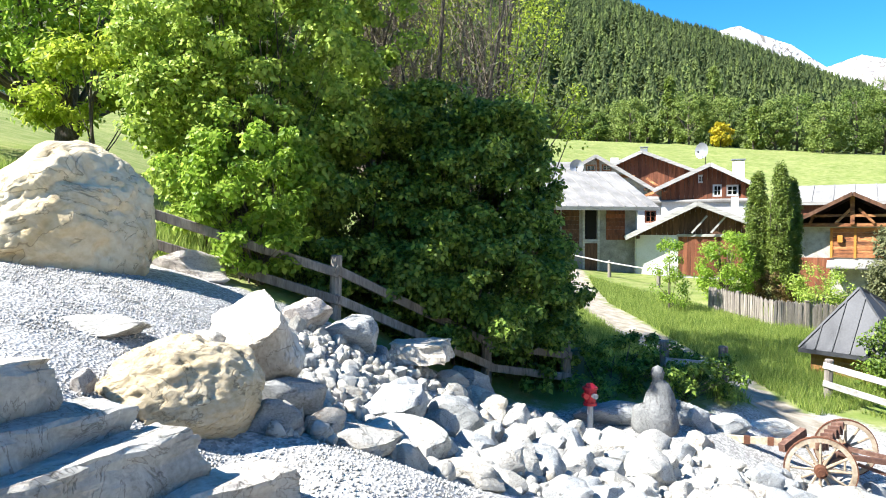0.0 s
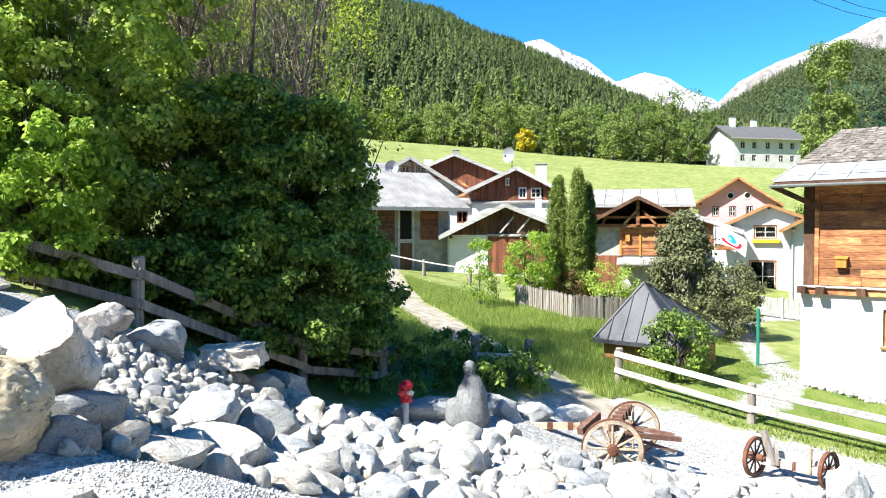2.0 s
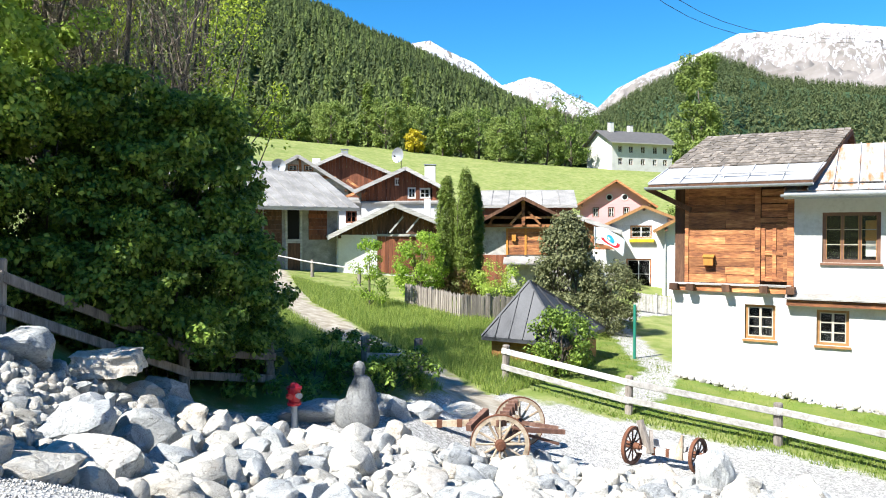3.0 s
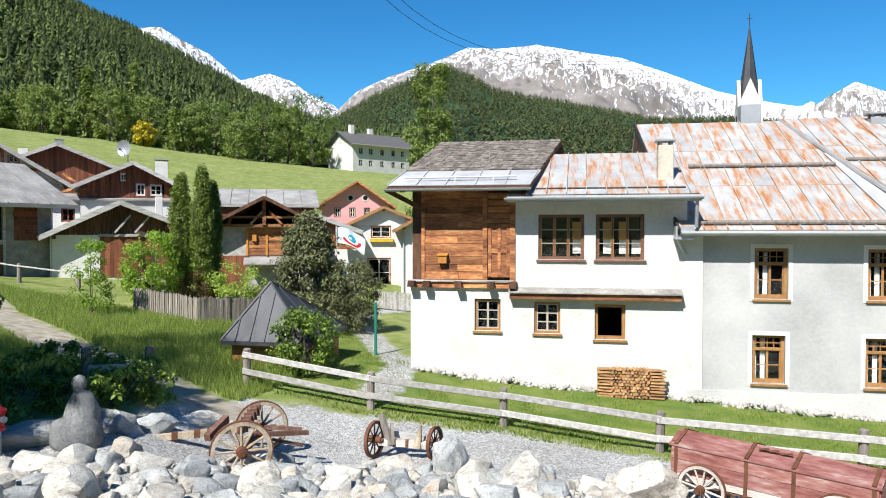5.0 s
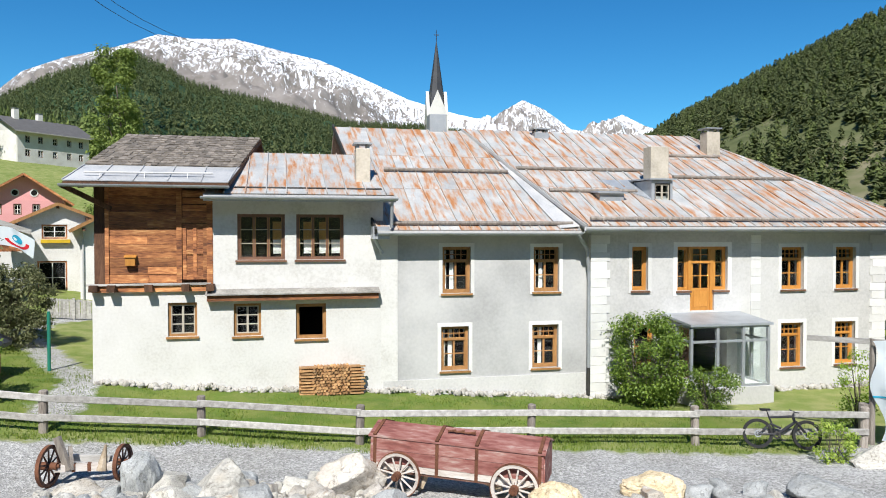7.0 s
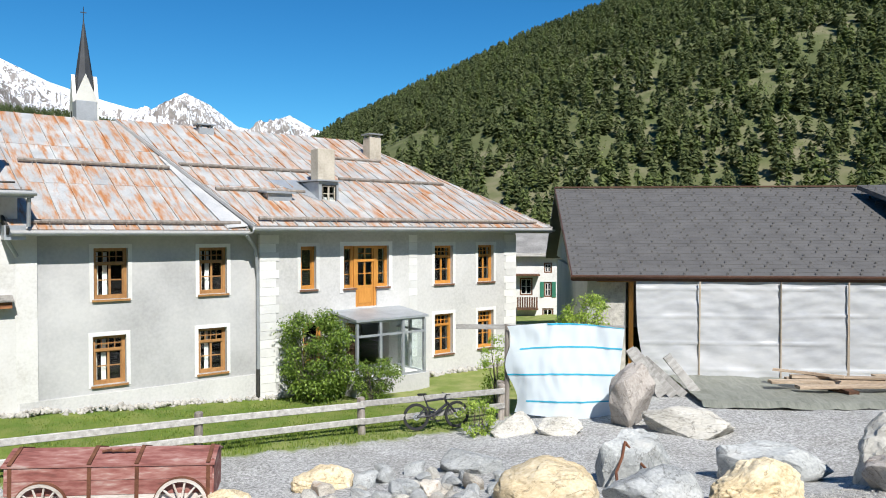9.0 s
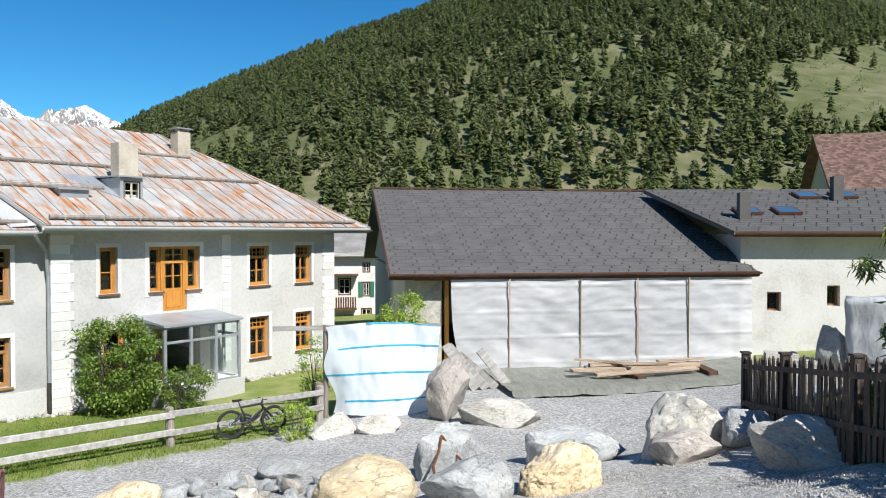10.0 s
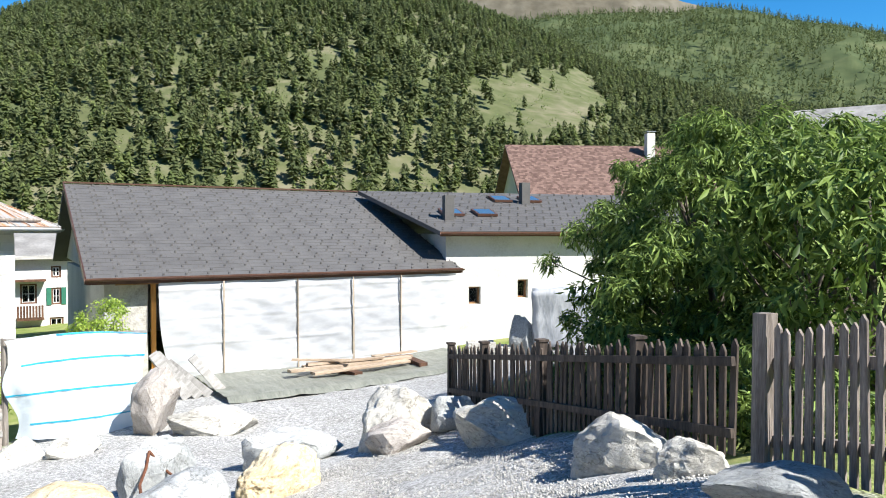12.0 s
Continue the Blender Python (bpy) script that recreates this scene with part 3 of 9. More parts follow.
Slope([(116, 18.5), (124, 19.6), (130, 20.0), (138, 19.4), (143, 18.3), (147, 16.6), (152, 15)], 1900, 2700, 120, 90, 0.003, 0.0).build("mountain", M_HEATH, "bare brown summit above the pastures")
# Out of view: slope added to darken glass reflections and cut sky fill.
Slope([(163, 8), (180, 13), (200, 16), (225, 15), (250, 17), (275, 20), (291, 20)], 190, 640, 6, 12, 0.008, 0.2).build("hillside", M_FORESTFLOOR, "unseen slope added behind the yard to darken reflections and sky fill", 1.0)


# ---- buildings: shared parts ----
def wall(bm, x0, x1, z0, z1, y0, y1, holes=()):
    """A wall along x with openings (x0, x1, z0, z1) that go through it."""
    xs = sorted({x0, x1, *[min(max(h[i], x0), x1) for h in holes for i in (0, 1)]})
    zs = sorted({z0, z1, *[min(max(h[i], z0), z1) for h in holes for i in (2, 3)]})
    for a, b in zip(xs[:-1], xs[1:]):
        for c, d in zip(zs[:-1], zs[1:]):
            if not any(h[0] < (a + b) / 2 < h[1] and h[2] < (c + d) / 2 < h[3] for h in holes):
                box(bm, a, b, y0, y1, c, d)
    bmesh.ops.remove_doubles(bm, verts=bm.verts, dist=0.0005)
    seen = {}
    for f in list(bm.faces):
        c = f.calc_center_median()
        seen.setdefault((round(c.x, 3), round(c.y, 3), round(c.z, 3)), []).append(f)
    bmesh.ops.delete(bm, geom=[f for fs in seen.values() if len(fs) > 1 for f in fs], context="FACES_ONLY")


def window(parent, x0, x1, z0, z1, y=0.0, frame_mat=None, sash_mat=None, leaves=2, bars=(0.5,), transom=0.0, surround=0.0, sill=True, deep=0.10, label="", fw=0.07, glass=True, top_bars=1, sill_mat=None):
    """A window in an opening of the wall whose face lies at y: frame > sash bars, panes, sill, surround."""
    frame_mat = frame_mat or M_PALEWOOD
    sash_mat = sash_mat or M_SASH
    bm = bmesh.new()
    ya, yb = y + deep, y + deep + 0.08
    box(bm, x0, x0 + fw, ya, yb, z0, z1)
    box(bm, x1 - fw, x1, ya, yb, z0, z1)
    box(bm, x0 + fw, x1 - fw, ya, yb, z1 - fw, z1)
    box(bm, x0 + fw, x1 - fw, ya, yb, z0, z0 + fw)
    zt = z1 - fw
    if transom:
        zt = z0 + (z1 - z0) * (1 - transom)
        box(bm, x0 + fw, x1 - fw, ya - 0.01, yb, zt - 0.03, zt + 0.04)
    win = part("window", bm, frame_mat, parent, label or "wooden casement window with small panes")
    bm = bmesh.new()
    w = (x1 - x0 - 2 * fw) / leaves
    s = 0.028
    for i in range(leaves):
        a, b = x0 + fw + i * w, x0 + fw + (i + 1) * w
        c, d = z0 + fw, zt - (0.03 if transom else 0)
        box(bm, a, a + s, ya + 0.02, yb - 0.015, c, d)
        box(bm, b - s, b, ya + 0.02, yb - 0.015, c, d)
        box(bm, a + s, b - s, ya + 0.02, yb - 0.015, c, c + s)
        box(bm, a + s, b - s, ya + 0.02, yb - 0.015, d - s, d)
        for k in bars:
            zz = c + (d - c) * k
            box(bm, a + s, b - s, ya + 0.025, yb - 0.02, zz - 0.014, zz + 0.014)
    if transom:
        c, d = zt + 0.04, z1 - fw
        box(bm, x0 + fw, x1 - fw, ya + 0.025, yb - 0.02, c + (d - c) * 0.45, c + (d - c) * 0.45 + 0.025)
        n = leaves * (top_bars + 1)
        for i in range(1, n):
            xx = x0 + fw + (x1 - x0 - 2 * fw) * i / n
            box(bm, xx - 0.011, xx + 0.011, ya + 0.022, yb - 0.022, c, d)
    part("sash", bm, sash_mat, win)
    if glass:
        for i in range(leaves):
            bm = bmesh.new()
            box(bm, x0 + fw + i * w + 0.01, x0 + fw + (i + 1) * w - 0.01, ya + 0.045, ya + 0.051, z0 + fw, z1 - fw)
            part("pane", bm, M_GLASS, win).visible_shadow = False
    # Plate added behind the panes; its black colour stands in for the unlit room.
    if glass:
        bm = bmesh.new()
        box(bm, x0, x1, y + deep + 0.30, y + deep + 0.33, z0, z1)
        part("inner_blind", bm, M_INNERSHADE, win, "added black plate painted as the unlit room behind the panes")
    if surround:
        bm = bmesh.new()
        k = surround
        box(bm, x0 - k, x0, y - 0.015, y + 0.05, z0 - k * 0.6, z1 + k)
        box(bm, x1, x1 + k, y - 0.015, y + 0.05, z0 - k * 0.6, z1 + k)
        box(bm, x0, x1, y - 0.015, y + 0.05, z1, z1 + k)
        box(bm, x0, x1, y - 0.015, y + 0.05, z0 - k * 0.6, z0)
        part("surround", bm, M_TRIMWHITE, win, "white painted window surround")
    if sill:
        bm = bmesh.new()
        box(bm, x0 - 0.05, x1 + 0.05, y - 0.07, y + deep + 0.02, z0 - 0.06, z0 - 0.005)
        part("sill", bm, sill_mat or frame_mat, win)
    return win


def roof_sheets(parent, e0, e1, r1, r0, rows, width, material, name="sheet", thick=0.02, seam=0.03, lap=0.02, skip=None, gap=0.0):
    """A slope between an eave e0-e1 and a ridge r0-r1 (both along x), laid with single sheets, each with a raised seam on its edge."""
    e0, e1, r0, r1 = map(Vector, (e0, e1, r0, r1))
    lo, hi = min(e0.x, r0.x), max(e1.x, r1.x)
    up = Vector((0, -(r0.z - e0.z), r0.y - e0.y)).normalized()
    cols = int(math.ceil((hi - lo) / width))
    for i in range(rows):
        s0, s1 = i / rows, (i + 1) / rows
        off = 0.0
        for c in range(cols + 1):
            a, b = lo + c * width - off, lo + (c + 1) * width - off
            q = []
            for s, xx in ((s0, a), (s0, b), (s1, b), (s1, a)):
                l, r = e0.lerp(r0, s), e1.lerp(r1, s)
                x = min(max(xx, l.x), r.x)
                q.append(Vector((x, l.y, l.z)))
            if (q[1].x - q[0].x) + (q[2].x - q[3].x) < 0.02:
                continue
            if skip and skip((q[0] + q[2]) / 2):
                continue
            bm = bmesh.new()
            t = up * (lap + random.uniform(0, 0.004))
            pts = [q[0] + t, q[1] + t, q[2], q[3]]
            slab(bm, [p + up * thick for p in pts], thick, -up)
            if seam:
                beam(bm, pts[0] + up * (thick + seam / 2), pts[3] + up * (thick + seam / 2), 0.025, seam, up)
            part(name, bm, material, parent)


def slope_slab(parent, e0, e1, r1, r0, thick, material, name="roof_deck"):
    bm = bmesh.new()
    slab(bm, [Vector(p) for p in (e0, e1, r1, r0)], thick)
    return part(name, bm, material, parent)


def chimney(parent, x, y, z0, z1, w=0.5, d=0.5, material=None, cap=True):
    bm = bmesh.new()
    box(bm, x - w / 2, x + w / 2, y - d / 2, y + d / 2, z0, z1)
    bmesh.ops.bevel(bm, geom=[e for e in bm.edges], offset=0.015, segments=1, affect="EDGES")
    ch = part("chimney", bm, material or M_PLASTER, parent, "plastered chimney stack")
    if cap:
        bm = bmesh.new()
        box(bm, x - w / 2 - 0.06, x + w / 2 + 0.06, y - d / 2 - 0.06, y + d / 2 + 0.06, z1 + 0.12, z1 + 0.17)
        for sx in (-1, 1):
            for sy in (-1, 1):
                box(bm, x + sx * w * 0.36 - 0.04, x + sx * w * 0.36 + 0.04, y + sy * d * 0.36 - 0.04, y + sy * d * 0.36 + 0.04, z1 - 0.01, z1 + 0.13)
        part("chimney_cap", bm, M_ZINC, ch)
    return ch


def gutter(parent, x0, x1, y, z, r=0.07, material=None, name="gutter"):
    bm = bmesh.new()
    n = 8
    rings = []
    for x in (x0, x1):
        rings.append([bm.verts.new((x, y + math.cos(math.pi + k * math.pi / n) * rr, z + math.sin(math.pi + k * math.pi / n) * rr)) for rr in (r, r - 0.012) for k in range(n + 1)])
    m = n + 1
    for k in range(n):
        bm.faces.new((rings[0][k], rings[0][k + 1], rings[1][k + 1], rings[1][k]))
        bm.faces.new((rings[0][m + k], rings[1][m + k], rings[1][m + k + 1], rings[0][m + k + 1]))
    for k in (0, n):
        bm.faces.new((rings[0][k], rings[1][k], rings[1][m + k], rings[0][m + k]))
    return part(name, bm, material or M_ZINC, parent)


# ---- the long old house: timber and limewash wing, grey middle, pale right wing ----
HOUSE_TURN, HOUSE_D = 55, 21.4
HOUSE_M = facing(HOUSE_TURN, HOUSE_D, HOUSE_TURN)


def build_timber_wing():
    h = thing("house", HOUSE_M, "old limewashed farmhouse wing with a sunburnt timber upper storey", "house")
    low = [(-3.0, -2.23, 1.92, 2.86), (-1.25, -0.5, 1.88, 2.80), (0.47, 1.33, 1.75, 2.76)]
    high = [(-1.14, 0.17, 4.03, 5.33), (0.49, 1.84, 4.03, 5.33)]
    bm = bmesh.new()
    wall(bm, -4.93, 2.99, -0.8, 3.36, 0, 0.5, low)
    part("wall", bm, M_PLASTER, h)
    bm = bmesh.new()
    wall(bm, -1.83, 2.99, 3.36, 6.02, 0.0, 0.45, high)
    part("wall", bm, M_PLASTER, h)
    bm = bmesh.new()
    box(bm, -4.93, -4.43, 0.5, 10.5, -0.8, 3.36)
    part("wall", bm, M_PLASTER, h)
    bm = bmesh.new()
    box(bm, -4.93, 2.99, 10.5, 11, -0.8, 5.8)
    part("wall", bm, M_PLASTER, h)
    bm = bmesh.new()
    box(bm, 2.5, 2.99, 0.5, 10.5, -0.8, 6.2)
    part("wall", bm, M_PLASTER, h)
    for a, b, c, d in low[:2]:
        window(h, a, b, c, d, 0, M_PALEWOOD, M_SASH, 2, (0.33, 0.66), deep=0.08, label="small six-pane window in a light wood frame")
    window(h, *low[2], 0, M_PALEWOOD, M_PALEWOOD, 1, (), deep=0.10, glass=False, label="open unglazed window in a light wood frame")
    for a, b, c, d in high:
        win = window(h, a, b, c, d, 0, M_BROWNFRAME, M_BROWNFRAME, 3, (), deep=0.08, label="wide brown three-light window with pale glazing bars", fw=0.06)
        for zz in (c + (d - c) * 0.36, c + (d - c) * 0.66):
            for k in range(3):
                xx = a + 0.06 + (b - a - 0.12) * (k + 0.5) / 3
                bm = bmesh.new()
                box(bm, xx - 0.175, xx + 0.175, 0.10, 0.13, zz - 0.011, zz + 0.011)
                part("glazing_bar", bm, M_SASH, win, "thin pale glazing bar")
        for k in range(6):
            xx = a + 0.06 + (b - a - 0.12) * (k // 2 + k % 2) / 3 + (0.034 if k % 2 == 0 else -0.034)
            bm = bmesh.new()
            box(bm, xx - 0.007, xx + 0.007, 0.095, 0.10, c + 0.09, d - 0.09)
            part("sash_edge", bm, M_PALEWOOD, win)
    # a bright board and papers behind the glass of the two wide windows
    for a, mt, lab in ((-0.12, M_ORANGEWOOD, "orange board leaning inside"), (0.75, M_ORANGEWOOD, ""), (1.2, M_ORANGEWOOD, "")):
        bm = bmesh.new()
        box(bm, a - 0.05, a + 0.22, 0.34, 0.37, 4.6, 5.12)
        part("board", bm, mt, h, lab)
    for a in (-0.12, 0.75, 1.2, 1.55):
        bm = bmesh.new()
        box(bm, a - 0.04, a + 0.24, 0.33, 0.335, 4.2, 4.6)
        part("paper", bm, M_TRIMWHITE, h, "white sheet pinned inside the window")
    # timber storey
    z = 3.42
    k = 0
    while z < 6.15:
        hh = random.uniform(0.17, 0.25)
        cut = -4.54 + random.choice((0.0, 0.0, 1.02, 1.05))
        for a, b in ((-4.54, cut), (cut, -2.76)) if cut > -4.5 else ((-4.54, -2.76),):
            bm = bmesh.new()
            box(bm, a + 0.003, b - 0.003, 0.02 + random.uniform(-0.012, 0.012), 0.12, z, z + hh - 0.008)
            part("board", bm, M_OLDWOOD, h)
        z += hh
        k += 1
    for x0, x1, y in ((-4.60, -4.50, -0.02), (-2.76, -2.62, -0.03), (-1.96, -1.80, -0.03)):
        bm = bmesh.new()
        box(bm, x0, x1, y, 0.14, 3.36, 6.1)
        part("corner_post", bm, M_OLDWOOD, h)
    bm = bmesh.new()
    box(bm, -4.9, -1.83, 0.12, 0.2, 3.36, 6.2)
    box(bm, -4.62, -4.54, 0.12, 10.9, 3.36, 6.2)
    part("lining", bm, M_DARKWOOD, h)
    bm = bmesh.new()
    box(bm, -2.6, -1.96, 0.02, 0.06, 3.5, 5.05)
    loft = part("loft_door", bm, M_OLDWOOD, h, "four-panelled red-brown timber door")
    for x0, x1 in ((-2.6, -2.5), (-2.32, -2.23), (-2.06, -1.96)):
        bm = bmesh.new()
        box(bm, x0, x1, -0.015, 0.02, 3.5, 5.05)
        part("stile", bm, M_OLDWOOD, loft)
    for z0, z1 in ((3.5, 3.62), (4.2, 4.32), (4.94, 5.05)):
        for x0, x1 in ((-2.5, -2.32), (-2.23, -2.06)):
            bm = bmesh.new()
            box(bm, x0, x1, -0.012, 0.02, z0, z1)
            part("door_rail", bm, M_OLDWOOD, loft)
    bm = bmesh.new()
    box(bm, -2.62, -1.94, -0.03, 0.05, 5.08, 5.20)
    part("lintel", bm, M_OLDWOOD, h)
    for zz in (5.22, 5.40, 5.6, 5.8):
        bm = bmesh.new()
        box(bm, -2.6, -1.96, 0.01, 0.08, zz, zz + 0.17)
        part("board", bm, M_OLDWOOD, h)
    # bottom beam with protruding joist ends
    bm = bmesh.new()
    box(bm, -4.95, -1.8, -0.10, 0.3, 3.18, 3.36)
    part("sill_beam", bm, M_OLDWOOD, h)
    bm = bmesh.new()
    box(bm, -5.05, -1.85, -0.16, 0.02, 3.36, 3.41, jit=0.01)
    part("ledge_board", bm, M_GREYWOOD, h)
    for x in (-4.85, -4.4, -3.45, -2.5, -1.85):
        bm = bmesh.new()
        box(bm, x - 0.1, x + 0.1, -0.36, 0.1, 3.2, 3.38, jit=0.012)
        part("joist_end", bm, M_DARKWOOD, h)
    bm = bmesh.new()
    box(bm, -4.07, -3.82, -0.14, 0.0, 3.9, 4.12)
    slab(bm, [(-4.1, -0.17, 4.14), (-3.79, -0.17, 4.14), (-3.79, 0.0, 4.2), (-4.1, 0.0, 4.2)], 0.02)
    part("nest_box", bm, M_ORANGEWOOD, h, "small yellow wooden nest box")
    # sheltered beam over the ground floor
    bm = bmesh.new()
    box(bm, -1.95, 2.82, -0.26, 0.0, 2.90, 3.05, jit=0.008)
    part("beam", bm, M_OLDWOOD, h, "weathered red-brown beam")
    bm = bmesh.new()
    slab(bm, [(-1.98, -0.34, 3.10), (2.86, -0.34, 3.10), (2.86, 0.0, 3.22), (-1.98, 0.0, 3.22)], 0.035)
    part("ledge", bm, M_OLDSTONE, h, "mortared stone ledge")
    # roofs
    e0, e1, r1, r0 = (-5.42, -0.85, 6.12), (-1.32, -0.85, 6.14), (-0.58, 5.0, 8.05), (-4.92, 5.0, 8.05)
    slope_slab(h, e0, e1, r1, r0, 0.14, M_DARKWOOD)
    slope_slab(h, (-4.92, 5.0, 8.05), (-0.58, 5.0, 8.05), (-0.2, 11, 6.0), (-4.5, 11, 6.0), 0.14, M_DARKWOOD)
    bm = bmesh.new()
    bm.faces.new([bm.verts.new(p) for p in ((-4.6, 0.1, 6.1), (-4.5, 10.9, 5.9), (-4.75, 5.0, 7.95))])
    bm.faces.new([bm.verts.new(p) for p in ((-1.5, 0.1, 6.1), (-0.4, 10.9, 5.9), (-0.75, 5.0, 7.95))])
    part("gable", bm, M_DARKWOOD, h)
    E0, E1, R0, R1 = map(Vector, (e0, e1, r0, r1))
    roof_sheets(h, E0, E1, E1.lerp(R1, 0.30), E0.lerp(R0, 0.30), 1, 0.85, M_PALEZINC)
    up = Vector((0, -(R0.z - E0.z), R0.y - E0.y)).normalized()
    rows, per = 15, 24
    tiles = []
    for k in range(3):
        bm = bmesh.new()
        box(bm, 0, 0.20 - 0.012, 0, 0.42, 0, 0.028, jit=0.006)
        tiles.append(mesh_of("shingle", bm, M_SHINGLE))
    tilt = math.degrees(math.atan2(R0.z - E0.z, R0.y - E0.y))
    for i in range(rows):
        s = 0.29 + 0.70 * i / rows
        l, r = E0.lerp(R0, s), E1.lerp(R1, s)
        w = (r.x - l.x) / per
        for j in range(per):
            p = Vector((l.x + j * w, l.y, l.z)) + up * (0.028 + random.uniform(0, 0.02))
            share("shingle", tiles[(i * 7 + j * 3) % 3], h, pose(p.x, p.y, p.z, tilt - 3, random.uniform(-3, 3), random.uniform(-3, 3)) @ Matrix.Diagonal((w / 0.20, 1, 1, 1)))
    gutter(h, -5.5, -1.3, -0.92, 6.06, 0.075)
    bm = bmesh.new()
    tube(bm, (-5.0, -0.45, 6.40), (-1.75, -0.4, 6.42), 0.03)
    for x in (-4.6, -3.5, -2.4):
        beam(bm, (x, -0.5, 6.25), (x, -0.4, 6.45), 0.02, 0.04)
    part("snow_guard", bm, M_PALEZINC, h)
    bm = bmesh.new()
    beam(bm, (-5.45, -0.87, 6.03), (-4.45, 0.02, 5.45), 0.09, 0.12)
    beam(bm, (-5.05, -0.6, 6.05), (-5.05, 5, 7.8), 0.14, 0.16)
    part("brace", bm, M_DARKWOOD, h)
    # tin lean roof over the white part
    e0, e1, r1, r0 = (-1.98, -0.75, 5.84), (3.22, -0.75, 5.84), (3.0, 3.2, 7.38), (-1.35, 3.2, 7.38)
    slope_slab(h, e0, e1, r1, r0, 0.12, M_GREYWOOD)
    roof_sheets(h, e0, e1, r1, r0, 1, 0.55, M_TIN, seam=0.05)
    slope_slab(h, (-1.35, 3.2, 7.38), (3.0, 3.2, 7.38), (3.0, 10.9, 5.6), (-1.35, 10.9, 5.6), 0.12, M_TIN)
    gutter(h, -2.05, 3.3, -0.83, 5.78, 0.075)
    bm = bmesh.new()
    box(bm, -1.98, 3.25, -0.80, -0.76, 5.66, 5.84)
    part("fascia", bm, M_PALEZINC, h)
    bm = bmesh.new()
    tube(bm, (-1.2, -0.35, 6.06), (2.9, -0.35, 6.06), 0.025)
    part("snow_guard", bm, M_IRON, h)
    chimney(h, 2.45, 0.6, 6.0, 7.3, 0.42, 0.5, M_CHIMNEY)


def build_grey_middle():
    h = thing("house", HOUSE_M, "grey rendered middle house with a rusty tin roof", "house")
    wins = [(4.78, 5.66, 2.98, 4.38), (4.74, 5.6, 0.64, 1.98), (7.66, 8.5, 2.98, 4.36), (7.62, 8.48, 0.62, 1.96)]
    bm = bmesh.new()
    wall(bm, 2.99, 9.45, 0.42, 5.0, 0.03, 0.5, wins)
    part("wall", bm, M_GREYPLASTER, h)
    bm = bmesh.new()
    box(bm, 2.99, 9.45, -0.02, 0.4, -0.9, 0.42)
    part("plinth", bm, M_PALEPLASTER, h, "pale stained plaster base")
    bm = bmesh.new()
    box(bm, 2.93, 3.42, -0.01, 0.3, -0.2, 4.95)
    part("corner_strip", bm, M_PLASTER, h)
    for a, b, c, d in wins:
        window(h, a, b, c, d, 0.03, M_PALEWOOD, M_PALEWOOD, 2, (0.5,), 0.30, 0.11, deep=0.13, label="wood-framed window with a small-paned top light", fw=0.09, sill_mat=M_PALEWOOD)
        for x0, x1 in ((a + 0.12, a + 0.17), ((a + b) / 2 - 0.16, (a + b) / 2 - 0.04)):
            bm = bmesh.new()
            box(bm, x0, x1, 0.30, 0.31, c + 0.1, d - 0.12, jit=0.006)
            part("curtain", bm, M_TRIMWHITE, h, "narrow white curtain behind the glass")
    e0, e1, r1, r0 = (2.75, -0.52, 4.86), (9.0, -0.52, 4.86), (8.6, 7.6, 8.92), (2.12, 7.6, 8.92)
    slope_slab(h, e0, e1, r1, r0, 0.12, M_GREYWOOD)
    roof_sheets(h, e0, e1, r1, r0, 3, 0.62, M_TIN, lap=0.01, seam=0.045)
    slope_slab(h, (2.12, 7.6, 8.92), (17.3, 7.6, 8.92), (17.3, 15, 5.0), (2.12, 15, 5.0), 0.12, M_TIN)
    bm = bmesh.new()
    bm.faces.new([bm.verts.new(p) for p in ((2.75, -0.3, 4.8), (2.12, 7.6, 8.8), (2.3, 15, 4.9))])
    part("gable", bm, M_DARKWOOD, h)
    bm = bmesh.new()
    beam(bm, (2.7, -0.64, 4.83), (2.08, 7.6, 8.95), 0.06, 0.18)
    part("verge_board", bm, M_IRON, h)
    gutter(h, 2.75, 8.95, -0.60, 4.80, 0.08)
    bm = bmesh.new()
    box(bm, 2.75, 9.0, -0.56, -0.52, 4.72, 4.86)
    part("fascia", bm, M_PALEPLASTER, h)
    for y, z, x0, x1 in ((-0.3, 5.09, 3.2, 8.8), (3.45, 6.97, 3.5, 7.9)):
        bm = bmesh.new()
        tube(bm, (x0, y, z), (x1, y, z), 0.06)
        for i in range(6):
            x = x0 + (x1 - x0) * (i + 0.5) / 6
            beam(bm, (x, y - 0.1, z - 0.13), (x, y + 0.05, z + 0.06), 0.02, 0.05)
        part("snow_guard", bm, M_POSTWOOD, h, "grey log held on the roof by iron hooks")
    bm = bmesh.new()
    box(bm, 2.5, 9.6, 14.5, 15, -0.9, 5)
    part("wall", bm, M_PALEPLASTER, h)
    bm = bmesh.new()
    box(bm, 2.99, 3.4, 0.5, 14.5, 3, 5)
    part("wall", bm, M_PALEPLASTER, h)
    # eave box and pipes at the join with the timber wing and with the right wing
    bm = bmesh.new()
    box(bm, 2.62, 3.1, -0.55, 0.0, 4.62, 4.98)
    part("valley_box", bm, M_ZINC, h)
    bm = bmesh.new()
    tube(bm, (3.15, -0.72, 5.78), (3.15, -0.6, 4.95), 0.05)
    part("downpipe", bm, M_ZINC, h)
    bm = bmesh.new()
    tube(bm, (2.7, -0.3, 4.65), (2.95, -0.12, 4.2), 0.05)
    part("downpipe", bm, M_ZINC, h)
    bm = bmesh.new()
